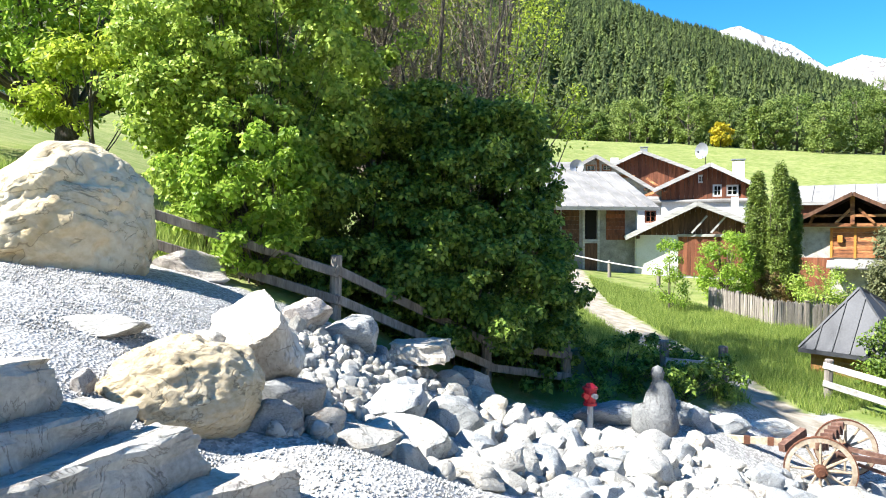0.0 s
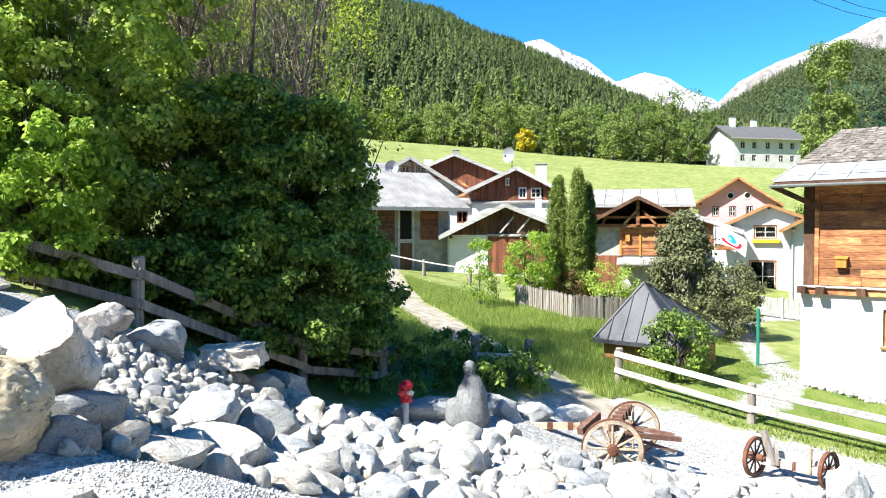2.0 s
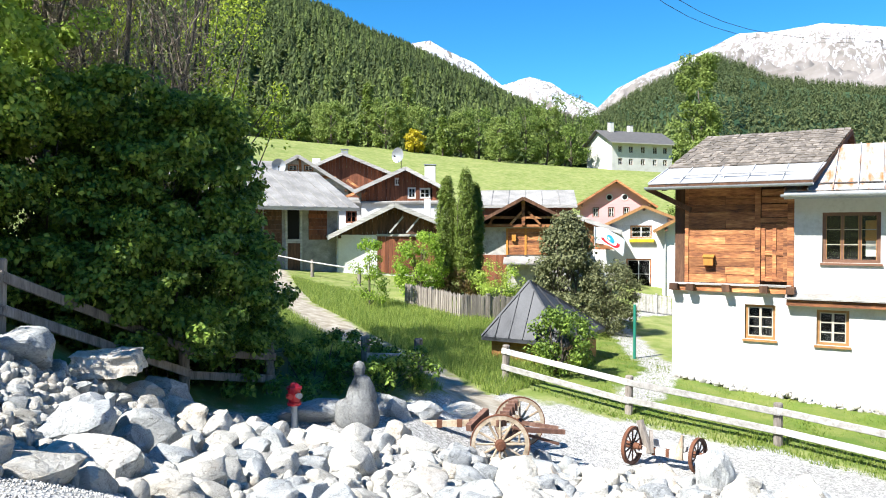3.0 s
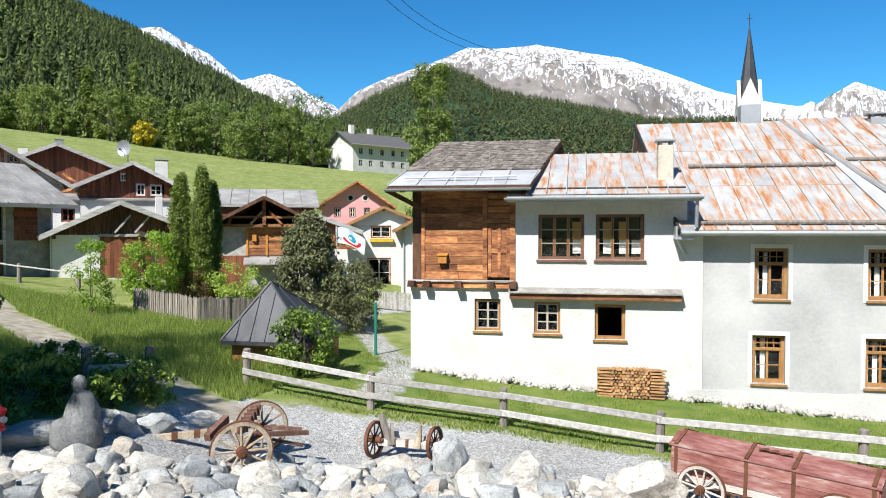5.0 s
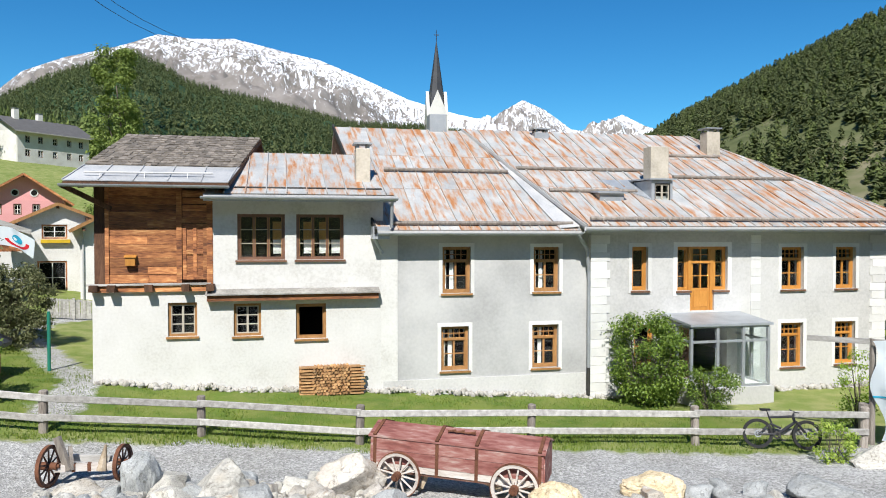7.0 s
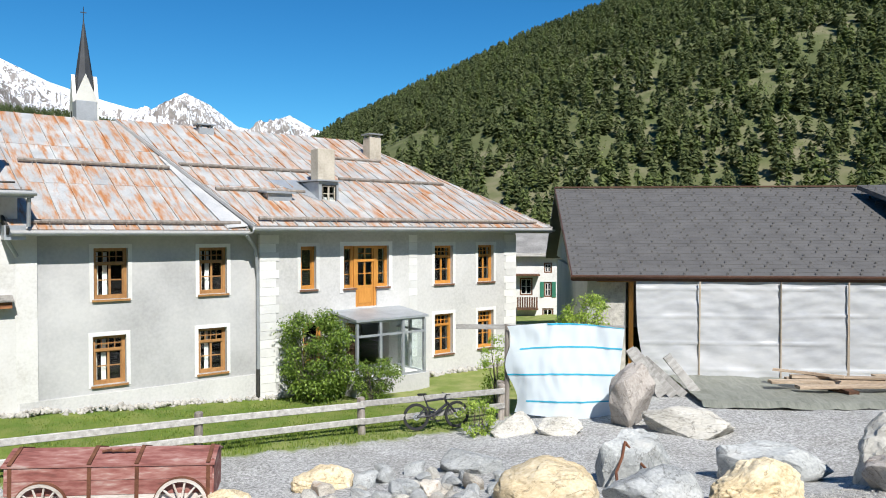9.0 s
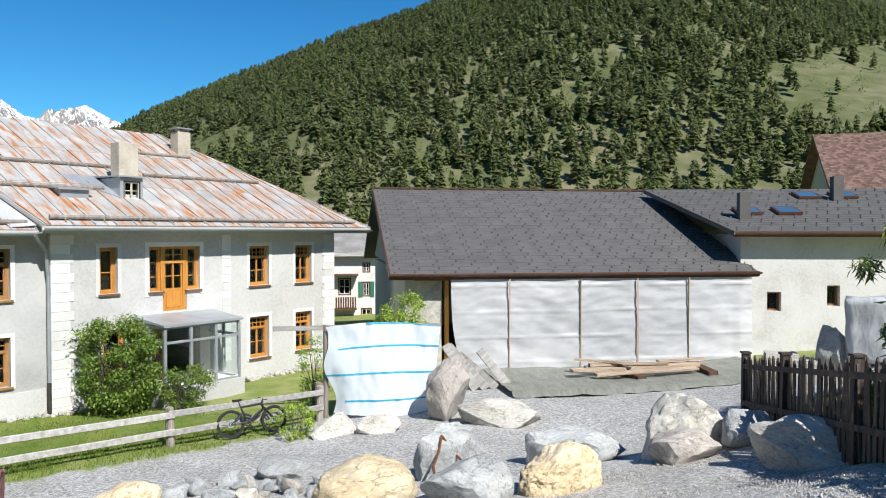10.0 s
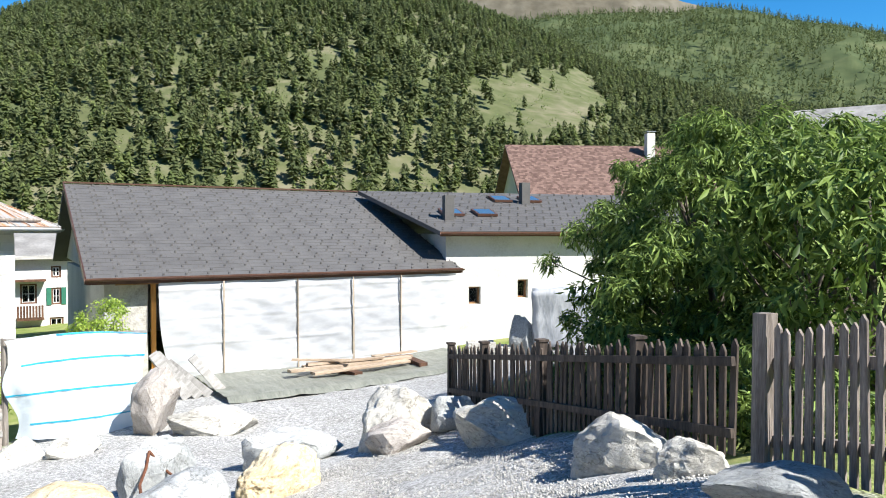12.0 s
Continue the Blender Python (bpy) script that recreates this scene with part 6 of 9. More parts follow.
# ---- rocks ----
def stone_mat(name, stops, vein, scale=1.6):
    """Broken alpine rock: blotches, rusty or white veins, dark cracks and pits, rough relief."""
    m = mat(name, stops, scale, 26, 0.9, 0.0, vary=0.14, mixing=0.45, warp=0.6, spec=0.2)
    n, l = m.node_tree.nodes, m.node_tree.links
    bsdf = n["Principled BSDF"]
    base = bsdf.inputs["Base Color"].links[0].from_socket
    tc = n.new("ShaderNodeTexCoord")
    info = n.new("ShaderNodeObjectInfo")
    sh = n.new("ShaderNodeVectorMath")
    sh.operation = "MULTIPLY_ADD"
    sh.inputs[1].default_value = (71.0, 13.0, 29.0)
    l.new(info.outputs["Random"], sh.inputs[0])
    l.new(tc.outputs["Object"], sh.inputs[2])

    def tex(s, detail, rough, warp=0.0):
        t = n.new("ShaderNodeTexNoise")
        t.inputs["Scale"].default_value, t.inputs["Detail"].default_value = s, detail
        t.inputs["Roughness"].default_value, t.inputs["Distortion"].default_value = rough, warp
        l.new(sh.outputs[0], t.inputs["Vector"])
        return t.outputs["Fac"]

    def steps(fac, p0, p1, c0, c1):
        r = n.new("ShaderNodeMapRange")
        r.inputs[1].default_value, r.inputs[2].default_value, r.inputs[3].default_value, r.inputs[4].default_value = p0, p1, c0, c1
        l.new(fac, r.inputs[0])
        return r.outputs[0]

    def blend(fac, a, colour, how="MIX"):
        x = n.new("ShaderNodeMix")
        x.data_type, x.blend_type = "RGBA", how
        x.inputs[7].default_value = (*colour, 1)
        l.new(fac, x.inputs[0])
        l.new(a, x.inputs[6])
        return x.outputs[2]

    col = blend(steps(tex(0.9, 6, 0.6, 1.5), 0.58, 0.70, 0.0, 0.6), base, vein)
    rough = tex(4.5, 12, 0.72, 0.8)
    col = blend(steps(rough, 0.44, 0.32, 0.0, 0.7), col, (0.52, 0.50, 0.47), "MULTIPLY")
    seam = n.new("ShaderNodeMath")
    seam.operation = "SUBTRACT"
    l.new(tex(1.8, 5, 0.55, 2.2), seam.inputs[0])
    seam.inputs[1].default_value = 0.5
    ab = n.new("ShaderNodeMath")
    ab.operation = "ABSOLUTE"
    l.new(seam.outputs[0], ab.inputs[0])
    crack = steps(ab.outputs[0], 0.012, 0.0, 0.0, 0.6)
    col = blend(crack, col, (0.35, 0.32, 0.29), "MULTIPLY")
    l.new(col, bsdf.inputs["Base Color"])
    b = n.new("ShaderNodeBump")
    b.inputs["Strength"].default_value, b.inputs["Distance"].default_value = 1.0, 0.055
    l.new(rough, b.inputs["Height"])
    b2 = n.new("ShaderNodeBump")
    b2.invert = True
    b2.inputs["Strength"].default_value, b2.inputs["Distance"].default_value = 0.6, 0.03
    l.new(crack, b2.inputs["Height"])
    l.new(b.outputs[0], b2.inputs["Normal"])
    l.new(b2.outputs[0], bsdf.inputs["Normal"])
    return m


M_ROCK = stone_mat("pale_grey_rock", [(0.38, 0.36, 0.315), (0.55, 0.525, 0.465), (0.70, 0.675, 0.61)], (0.50, 0.43, 0.33))
M_GREEN = stone_mat("green_grey_rock", [(0.26, 0.27, 0.265), (0.40, 0.41, 0.40), (0.56, 0.565, 0.55)], (0.50, 0.49, 0.46))
M_YELLOW = stone_mat("ochre_limestone", [(0.51, 0.39, 0.225), (0.68, 0.56, 0.37), (0.78, 0.695, 0.52)], (0.56, 0.38, 0.16))
M_PINKROCK = stone_mat("pinkish_grey_rock", [(0.36, 0.32, 0.285), (0.50, 0.455, 0.41), (0.62, 0.57, 0.52)], (0.38, 0.28, 0.20), 2.4)
M_RUSTROCK = stone_mat("rust_stained_rock", [(0.42, 0.36, 0.28), (0.58, 0.53, 0.455), (0.70, 0.665, 0.60)], (0.44, 0.24, 0.10))
M_GRAVEL = mat("grey_crushed_gravel", [(0.27, 0.262, 0.243), (0.465, 0.45, 0.415), (0.67, 0.65, 0.605)], 9, 60, 0.95, 0.3, mixing=0.3, rand=False)


def rock_mesh(seed, sub, material, cuts=9, bite=0.9, knobs=0.13, pits=0.0, crisp=0.5):
    """A boulder of unit size (-0.5 to 0.5 wide), chopped by random planes and roughened."""
    rng = random.Random(seed)
    bm = bmesh.new()
    bmesh.ops.create_icosphere(bm, subdivisions=sub, radius=1.0)
    planes = []
    for _ in range(cuts + 3):
        n = Vector((rng.gauss(0, 1), rng.gauss(0, 1), rng.gauss(0, 0.9))).normalized()
        planes.append((n, rng.uniform(0.42, 0.78)))
    off = Vector((rng.uniform(0, 99), rng.uniform(0, 99), rng.uniform(0, 99)))
    for v in bm.verts:
        p = v.co
        for n, h in planes:
            k = p.dot(n) - h
            if k > 0:
                p = p - n * k * bite
        r = noise.fractal(p * 1.6 + off, 1.0, 2.0, 4) * knobs + noise.fractal(p * 4.5 + off, 0.8, 2.0, 5) * knobs * 0.36
        if pits:
            r -= pits * max(0, noise.noise(p * 5 + off) - 0.12) + pits * 0.5 * max(0, noise.noise(p * 13 + off) - 0.1)
        if p.z < -0.05:
            k = min(1.7, 1 / math.sqrt(max(0.3, 1 - p.z * p.z)))
            p = Vector((p.x * k, p.y * k, p.z))
        v.co = p * (1 + r)
    lo = Vector([min(v.co[i] for v in bm.verts) for i in range(3)])
    hi = Vector([max(v.co[i] for v in bm.verts) for i in range(3)])
    for v in bm.verts:
        v.co = Vector([(v.co[i] - lo[i]) / (hi[i] - lo[i]) - 0.5 for i in range(3)])
    me = mesh_of("boulder", bm, material, True)
    if not pits:
        me.set_sharp_from_angle(angle=crisp)
    return me


def round_boulder(seed, sub, material, power=0.8, lobe=0.0, knobs=0.10, pits=0.10):
    """A waterworn block of unit size: full rounded sides, pitted skin, one lower shoulder."""
    rng = random.Random(seed)
    bm = bmesh.new()
    bmesh.ops.create_icosphere(bm, subdivisions=sub, radius=1.0)
    off = Vector((rng.uniform(0, 99), rng.uniform(0, 99), rng.uniform(0, 99)))
    for v in bm.verts:
        p = Vector([math.copysign(abs(c) ** power, c) for c in v.co])
        n = v.co.copy()
        big = noise.fractal(p * 1.1 + off, 1.0, 2.0, 3) * knobs * 1.6
        mid = noise.fractal(p * 3.2 + off, 0.8, 2.0, 4) * knobs * 0.5
        pit = max(0, noise.noise(p * 5.5 + off) - 0.15) * pits * 1.3 + max(0, noise.noise(p * 13 + off) - 0.1) * pits * 0.6 + max(0, noise.noise(p * 26 + off)) * pits * 0.25
        p += n * (big + mid - pit)
        if lobe and p.x < 0:
            k = min(1, -p.x / 0.55)
            k = k * k * (3 - 2 * k)
            if p.z > 0:
                p.z *= 1 - lobe * k
        v.co = p
    lo = Vector([min(v.co[i] for v in bm.verts) for i in range(3)])
    hi = Vector([max(v.co[i] for v in bm.verts) for i in range(3)])
    for v in bm.verts:
        v.co = Vector([(v.co[i] - lo[i]) / (hi[i] - lo[i]) - 0.5 for i in range(3)])
    return mesh_of("boulder", bm, material, True)


def boulder(bearing, d, w, h, me, label, deep=None, turn=0.0, sink=0.5, tilt=0.0, group="", name="boulder", lift=0.0):
    p = gp(bearing, d)
    deep = deep or w * 0.8
    x, y = polar(bearing, d + deep * 0.35)
    z = gz(x, y)
    z = min(z, p.z + 0.25) + lift
    ob = new(name, me)
    full = h * (1 + sink)
    ob.matrix_basis = pose(x, y, z + full / 2 - h * sink, tilt, 0, -bearing + turn) @ Matrix.Diagonal((w, deep, full, 1))
    return tagged(ob, label, "boulder", group)


B_GREY = [rock_mesh(s, 5, M_ROCK, 9 + s % 4, 0.9, 0.12, crisp=0.42) for s in range(4)]
B_GREEN = [rock_mesh(20 + s, 4, M_GREEN, 10, 0.9, 0.12, crisp=0.42) for s in range(3)]
B_YELLOW = [round_boulder(40 + s, 6 if s < 2 else 5, M_YELLOW, (0.8, 0.95, 0.9)[s], (0.3, 0.1, 0.2)[s], 0.09, 0.12) for s in range(3)]
B_PINK = [rock_mesh(60 + s, 4, M_PINKROCK, 8, knobs=0.12) for s in range(2)]
B_RUST = [rock_mesh(70 + s, 4, M_RUSTROCK, 8) for s in range(2)]

# terrace and steps
boulder(-26.2, 9.7, 2.5, 1.55, B_YELLOW[0], "huge rounded ochre limestone boulder on the gravel terrace", 2.0, 10, 0.4)
boulder(-18.0, 5.75, 1.34, 0.62, B_YELLOW[1], "pitted ochre boulder beside the stone steps", 0.95, 12, 0.6)
boulder(-13.0, 6.7, 0.85, 0.9, B_RUST[0], "tall pale boulder with a rust-brown face", 1.7, 18, 0.5)
boulder(-15.6, 6.9, 0.68, 0.44, B_GREY[1], "white angular boulder above the ochre one", 0.5, 0, 0.4)
boulder(-17.3, 11.3, 1.15, 0.36, B_PINK[0], "low brown slab by the fence", 0.8, -8)
boulder(-24.1, 7.1, 1.05, 0.09, B_GREY[2], "flat pale stone set in the gravel", 0.6, -5, 1.8)
boulder(-14.0, 8.6, 0.75, 0.20, B_GREY[2], "flat white stone at the edge of the terrace", 0.5, 10)
boulder(-24.5, 5.75, 0.18, 0.17, B_PINK[1], "small brown stone between the steps", 0.15)
boulder(4.1, 12.5, 0.95, 0.42, B_GREEN[0], "blue-grey boulder under the fence", 0.6)
boulder(-5.6, 10.9, 0.9, 0.40, B_GREEN[1], "blue-grey boulder below the fence post", 0.6)
boulder(-8.8, 10.6, 0.75, 0.40, B_PINK[1], "brown boulder at the top of the rubble", 0.5)


def step_slab(end, top, length, wide, thick, heading, label, seed, name="stone_step", category="stone step", group="steps up to the terrace"):
    """end: plan place of its far end; heading: the bearing of its long side."""
    rng = random.Random(seed)
    bm = bmesh.new()
    bmesh.ops.create_cube(bm, size=1.0)
    bmesh.ops.subdivide_edges(bm, edges=bm.edges, cuts=14, use_grid_fill=True)
    for v in bm.verts:
        c = v.co.copy()
        v.co = Vector((c.x * length, c.y * wide, c.z * thick))
        edge = max(abs(c.x), abs(c.y)) * 2
        if edge > 0.98:
            k = noise.fractal(Vector((v.co.x * 2.5, v.co.y * 2.5, v.co.z * 4 + seed)), 1, 2, 3)
            v.co.x += (0.07 * k) * (1 if c.x > 0 else -1) - 0.06 * (1 if c.x > 0 else -1) * (c.z + 0.5)
            v.co.y += (0.06 * k) * (1 if c.y > 0 else -1)
        v.co += Vector([0.018 * noise.fractal(v.co * 5 + Vector((seed * 7, q * 3.0, 0)), 0.8, 2, 4) for q in range(3)])
        v.co.z += 0.018 * noise.fractal(Vector((v.co.x * 3, v.co.y * 3, seed)), 1, 2, 3) - (0.025 if edge > 0.98 and c.z > 0.4 else 0)
    along = Vector((*polar(heading, 1), 0))
    c = Vector((*end, top - thick / 2)) - along * length / 2 - Vector((along.y, -along.x, 0)) * wide * 0.3
    ob = new(name, mesh_of(name, bm, M_RUSTROCK if seed == 4 else M_ROCK))
    ob.matrix_basis = pose(c.x, c.y, c.z, rng.uniform(-2, 2), rng.uniform(-2, 2), 90 - heading)
    return tagged(ob, label, category, group)


step_slab((-2.12, 4.34), 4.10, 1.4, 0.34, 0.42, 20, "rough-hewn pale stone block used as a step", 1)
step_slab((-1.84, 4.62), 3.79, 1.7, 0.33, 0.42, 20, "long rough-hewn grey stone block used as a step", 2)
step_slab((-1.42, 4.66), 3.59, 1.7, 0.34, 0.40, 27, "long rough-hewn grey-green stone block used as a step", 3)
step_slab((-0.86, 4.82), 3.27, 1.0, 0.38, 0.40, 45, "brownish flat stone block used as a step", 4)

step_slab((0.42, 11.45), 3.06, 1.0, 0.85, 0.32, 100, "thick flat beige slab lying on the rubble", 4, "flat_slab", "slab", "")

# yard boulders
boulder(51.1, 12.05, 1.34, 0.66, B_GREY[0], "broad pale boulder among the rubble", 1.0, 10)
boulder(45.2, 13.2, 0.70, 0.74, B_GREEN[2], "upright grey boulder beside the small cart", 0.6)
boulder(60.4, 12.4, 1.45, 0.75, B_RUST[0], "big boulder with rusty streaks by the wagon", 1.0, 30)
boulder(30.4, 11.1, 0.68, 0.56, B_GREY[3], "white boulder before the cart wheel", 0.6)
boulder(20.8, 12.2, 0.62, 0.42, B_RUST[1], "tan boulder at the cart pole", 0.5)
boulder(83.7, 13.0, 1.15, 0.42, B_YELLOW[0], "bright ochre boulder in the rubble", 0.8)
boulder(76.4, 11.7, 0.9, 0.42, B_YELLOW[1], "ochre boulder beside the wagon wheel", 0.7)
boulder(101.1, 10.9, 1.64, 0.68, B_YELLOW[2], "large cream limestone boulder in the rubble", 1.2, 15)
boulder(95.9, 13.9, 1.53, 0.40, B_GREEN[0], "flat dark-grey boulder with grass beside it", 0.9)
boulder(107.9, 12.8, 1.5, 0.95, B_GREEN[2], "pointed pale grey boulder with a rusty chain", 0.9, 30)
boulder(109.3, 10.4, 1.34, 0.66, B_GREEN[1], "rounded blue-grey boulder among smaller stones", 1.0, -20)
boulder(116.4, 10.9, 1.5, 0.72, B_YELLOW[0], "ochre and white boulder at the foot of the gravel slope", 0.9, 40)
boulder(117.5, 13.6, 1.9, 0.66, B_GREEN[2], "long grey boulder behind the ochre one", 1.2)
boulder(125.7, 13.4, 1.65, 1.05, B_GREY[1], "big white boulder with brown streaks", 1.1, 15)
boulder(125.6, 12.7, 1.2, 0.55, B_PINK[1], "brown-grey boulder leaning on the white one", 0.7)
boulder(130.2, 13.3, 1.2, 0.56, B_GREEN[0], "blue-white boulder before the picket fence", 0.8, 60)
boulder(134.2, 11.6, 1.85, 0.72, B_GREY[2], "angular light grey boulder before the picket fence", 0.9)
boulder(137.3, 12.0, 0.95, 0.48, B_GREY[0], "pale boulder before the picket fence", 0.6, 20)
boulder(143.6, 7.8, 1.32, 0.60, B_GREY[1], "big pale boulder on the gravel slope", 0.9, -20)
boulder(148.2, 6.7, 0.74, 0.32, B_GREY[1], "low grey boulder by the fence", 0.5)
boulder(153.6, 5.35, 0.95, 0.30, B_GREEN[1], "low blue-grey boulder by the gate", 0.5)
boulder(111.6, 17.4, 2.1, 0.60, B_GREY[2], "broad flat white boulder at the edge of the yard", 1.2)
boulder(99.0, 17.6, 1.4, 0.52, B_GREY[0], "pale boulder under the striped sheet", 0.9)
boulder(102.2, 17.5, 1.1, 0.45, B_GREY[3], "white boulder under the striped sheet", 0.8)
boulder(107.6, 18.2, 1.15, 1.55, B_PINK[1], "tall upright pinkish boulder", 0.8, 10, 0.2)
boulder(14.6, 13.2, 1.3, 0.35, B_GREEN[1], "grey boulder in the shade by the hydrant", 0.7)
boulder(20.6, 13.6, 0.95, 0.42, B_GREEN[0], "blue-grey boulder in the shade", 0.6)
boulder(23.2, 14.0, 0.75, 0.32, B_GREEN[2], "low grey boulder in the shade", 0.5)
boulder(26.0, 14.8, 1.5, 0.22, B_GREY[0], "flat stone at the edge of the grass", 0.7)

# rubble slope: single stones
HEAP = [polar(b, d) for b, d in ((-13.0, 5.9), (-4.3, 6.3), (5, 6.9), (20, 8.0), (40, 9.0), (62, 10.0), (64, 12.6), (60, 14.0), (54, 13.4), (45, 14.0), (32, 13.8), (23.5, 12.6), (15.4, 12.0), (9, 12.8), (4, 12.6), (-4.7, 11.3), (-9.5, 10.6), (-10.5, 8.5), (-10.5, 7.0))]
S_GREY = [rock_mesh(100 + s, 3, M_ROCK, 8 + s % 4, 0.88, 0.13, crisp=0.55) for s in range(9)]
S_GREEN = [rock_mesh(120 + s, 3, M_GREEN, 9, 0.88, 0.13, crisp=0.55) for s in range(4)]
S_RUST = [rock_mesh(130 + s, 3, M_RUSTROCK, 9, 0.88, 0.13, crisp=0.55) for s in range(3)]
_rng = random.Random(5)


def scatter(poly, count, size, gap, rng, tries=12000, taken=None, keep=None):
    xs, ys = [p[0] for p in poly], [p[1] for p in poly]
    done = taken if taken is not None else []
    out = []
    cand = np.array([(rng.uniform(min(xs), max(xs)), rng.uniform(min(ys), max(ys))) for _ in range(tries)])
    cand = cand[inside(poly, cand[:, 0], cand[:, 1]) > 0]
    for x, y in cand.tolist():
        if len(out) >= count:
            break
        if keep and rng.random() > keep(x, y):
            continue
        s = size(rng, x, y)
        if gap and any((x - a) ** 2 + (y - b) ** 2 < (gap * (s + c)) ** 2 for a, b, c in done):
            continue
        done.append((x, y, s))
        out.append((x, y, s))
    return out


def heap_size(rng, x, y):
    b = math.degrees(math.atan2(x, y))
    d = math.hypot(x, y)
    upper = d > 9.6 and b < 2
    if upper:
        return rng.uniform(0.12, 0.34)
    if b < -3.5 and d > 7.2:
        return rng.uniform(0.14, 0.36)
    if b > 22:
        return rng.choice((rng.uniform(0.26, 0.45), rng.uniform(0.40, 0.70)))
    return rng.choice((rng.uniform(0.34, 0.52), rng.uniform(0.48, 0.78)))


_taken = []
HEAP_RIGHT = [polar(b, d) for b, d in ((82, 11.5), (99, 11.0), (98, 13.2), (90, 14.2), (83, 14.2))]
for i, (x, y, s) in enumerate(scatter(HEAP, 300, heap_size, 0.37, _rng, 40000, taken=_taken) + scatter(HEAP_RIGHT, 42, lambda r, x, y: r.uniform(0.2, 0.5), 0.42, _rng, taken=_taken)):
    kind = _rng.random() * (0.5 if x > y * 0.45 else 0.9)
    me = _rng.choice(S_RUST) if kind < 0.10 else _rng.choice(S_GREEN) if kind < 0.33 else _rng.choice(S_GREY)
    ob = new("stone", me)
    ob.matrix_basis = pose(x, y, gz(x, y) + s * 0.16, _rng.uniform(-25, 25), _rng.uniform(-25, 25), _rng.uniform(0, 360)) @ Matrix.Diagonal((s * _rng.uniform(1.0, 1.35), s * _rng.uniform(0.8, 1.1), s * _rng.uniform(0.65, 0.95), 1))
    tagged(ob, "broken rust-stained stone in the rubble slope" if kind < 0.10 else "broken blue-grey stone in the rubble slope" if kind < 0.33 else "broken pale grey stone in the rubble slope", "stone", "stones of the rubble slope")


def many_rocks(name, places, meshes, label, material):
    """Small stones joined into one mesh."""
    rng = random.Random(8)
    base = []
    for me in meshes:
        v = np.empty(len(me.vertices) * 3, np.float32)
        me.vertices.foreach_get("co", v)
        f = np.empty(len(me.loops), np.int32)
        me.loops.foreach_get("vertex_index", f)
        base.append((v.reshape(-1, 3), f.reshape(-1, 3)))
    V, F, at = [], [], 0
    for x, y, z, s in places:
        v, f = rng.choice(base)
        m = np.array(Euler((rng.uniform(0, 6), rng.uniform(0, 6), rng.uniform(0, 6))).to_matrix())
        w = (v * np.array([s * rng.uniform(0.9, 1.4), s, s * rng.uniform(0.6, 1.0)])) @ m.T + np.array([x, y, z])
        V.append(w)
        F.append(f + at)
        at += len(v)
    ob = new(name, raw_mesh(name, np.concatenate(V), np.concatenate(F), material))
    return tagged(ob, label, "stones", kind="stuff")


P_SMALL = [rock_mesh(150 + s, 2, M_ROCK, 8) for s in range(5)]


def pebble_mesh(seed):
    """An eight-sided chip of crushed stone."""
    rng = random.Random(seed)
    bm = bmesh.new()
    a = [bm.verts.new([c * 0.5 * rng.uniform(0.7, 1.2) for c in v]) for v in ((1, 0, 0), (0, 1, 0), (-1, 0, 0), (0, -1, 0), (0, 0, 1), (0, 0, -1))]
    for k in range(4):
        bm.faces.new((a[k], a[(k + 1) % 4], a[4]))
        bm.faces.new((a[(k + 1) % 4], a[k], a[5]))
    return mesh_of("pebble", bm, M_ROCK)


P_TINY = [pebble_mesh(160 + s) for s in range(6)]
_pl = scatter(HEAP, 2000, lambda r, x, y: r.uniform(0.08, 0.2), 0.0, random.Random(11))
_hz = ground_at([p[0] for p in _pl], [p[1] for p in _pl])
many_rocks("rubble", [(x, y, z + s * 0.25, s) for (x, y, s), z in zip(_pl, _hz)], P_SMALL, "small broken stones filling the rubble slope", M_ROCK)
# bare rubble along the foot of the house
_ft = []
_fr = random.Random(31)
for _ in range(900):
    x = _fr.uniform(-4.9, 20)
    if 12.5 < x < 15.6:
        continue
    y = (0.0 if x < 9.4 else -0.25) - abs(_fr.gauss(0, 0.09))
    g = HOUSE_M @ Vector((x, y, 0))
    _ft.append((g.x, g.y, gz(g.x, g.y) + _fr.uniform(-0.03, 0.10) + 0.12 * noise.noise((x * 1.3, 0, 5)), _fr.uniform(0.07, 0.19)))
many_rocks("footing_rubble", _ft, P_SMALL, "bare rubble stones along the foot of the house", M_RUBBLE)
# loose pebbles on the nearer gravel
_near = [polar(b, d) for b, d in ((-40, 3.2), (-40, 9), (-28, 10.5), (-14, 9.5), (-13, 6), (-5, 6.6), (5, 7.2), (10, 5), (0, 3.5))]
_right = [polar(b, d) for b, d in ((100, 6), (108, 10), (118, 13), (130, 13), (141, 9), (150, 6.6), (160, 4.5), (130, 4.5))]
_pl = scatter(_near, 16000, lambda r, x, y: r.uniform(0.012, 0.034), 0.0, random.Random(12), 50000) + scatter(_right, 20000, lambda r, x, y: r.uniform(0.013, 0.038), 0.0, random.Random(13), 60000)
_hz = ground_at([p[0] for p in _pl], [p[1] for p in _pl])
many_rocks("gravel", [(x, y, z + s * 0.2, s) for (x, y, s), z in zip(_pl, _hz)], P_TINY, "loose grey gravel on the yard", M_GRAVEL)


# ---- rail fences ----
def post_mesh(r=0.1, h=0.85, n=10):
    bm = bmesh.new()
    tube(bm, (0, 0, -0.3), (0, 0, h - 0.02), r, r * 0.97, n)
    tube(bm, (0, 0, h - 0.02), (0, 0, h), r * 0.97, r * 0.8, n)
    return mesh_of("post", bm, M_POSTWOOD)


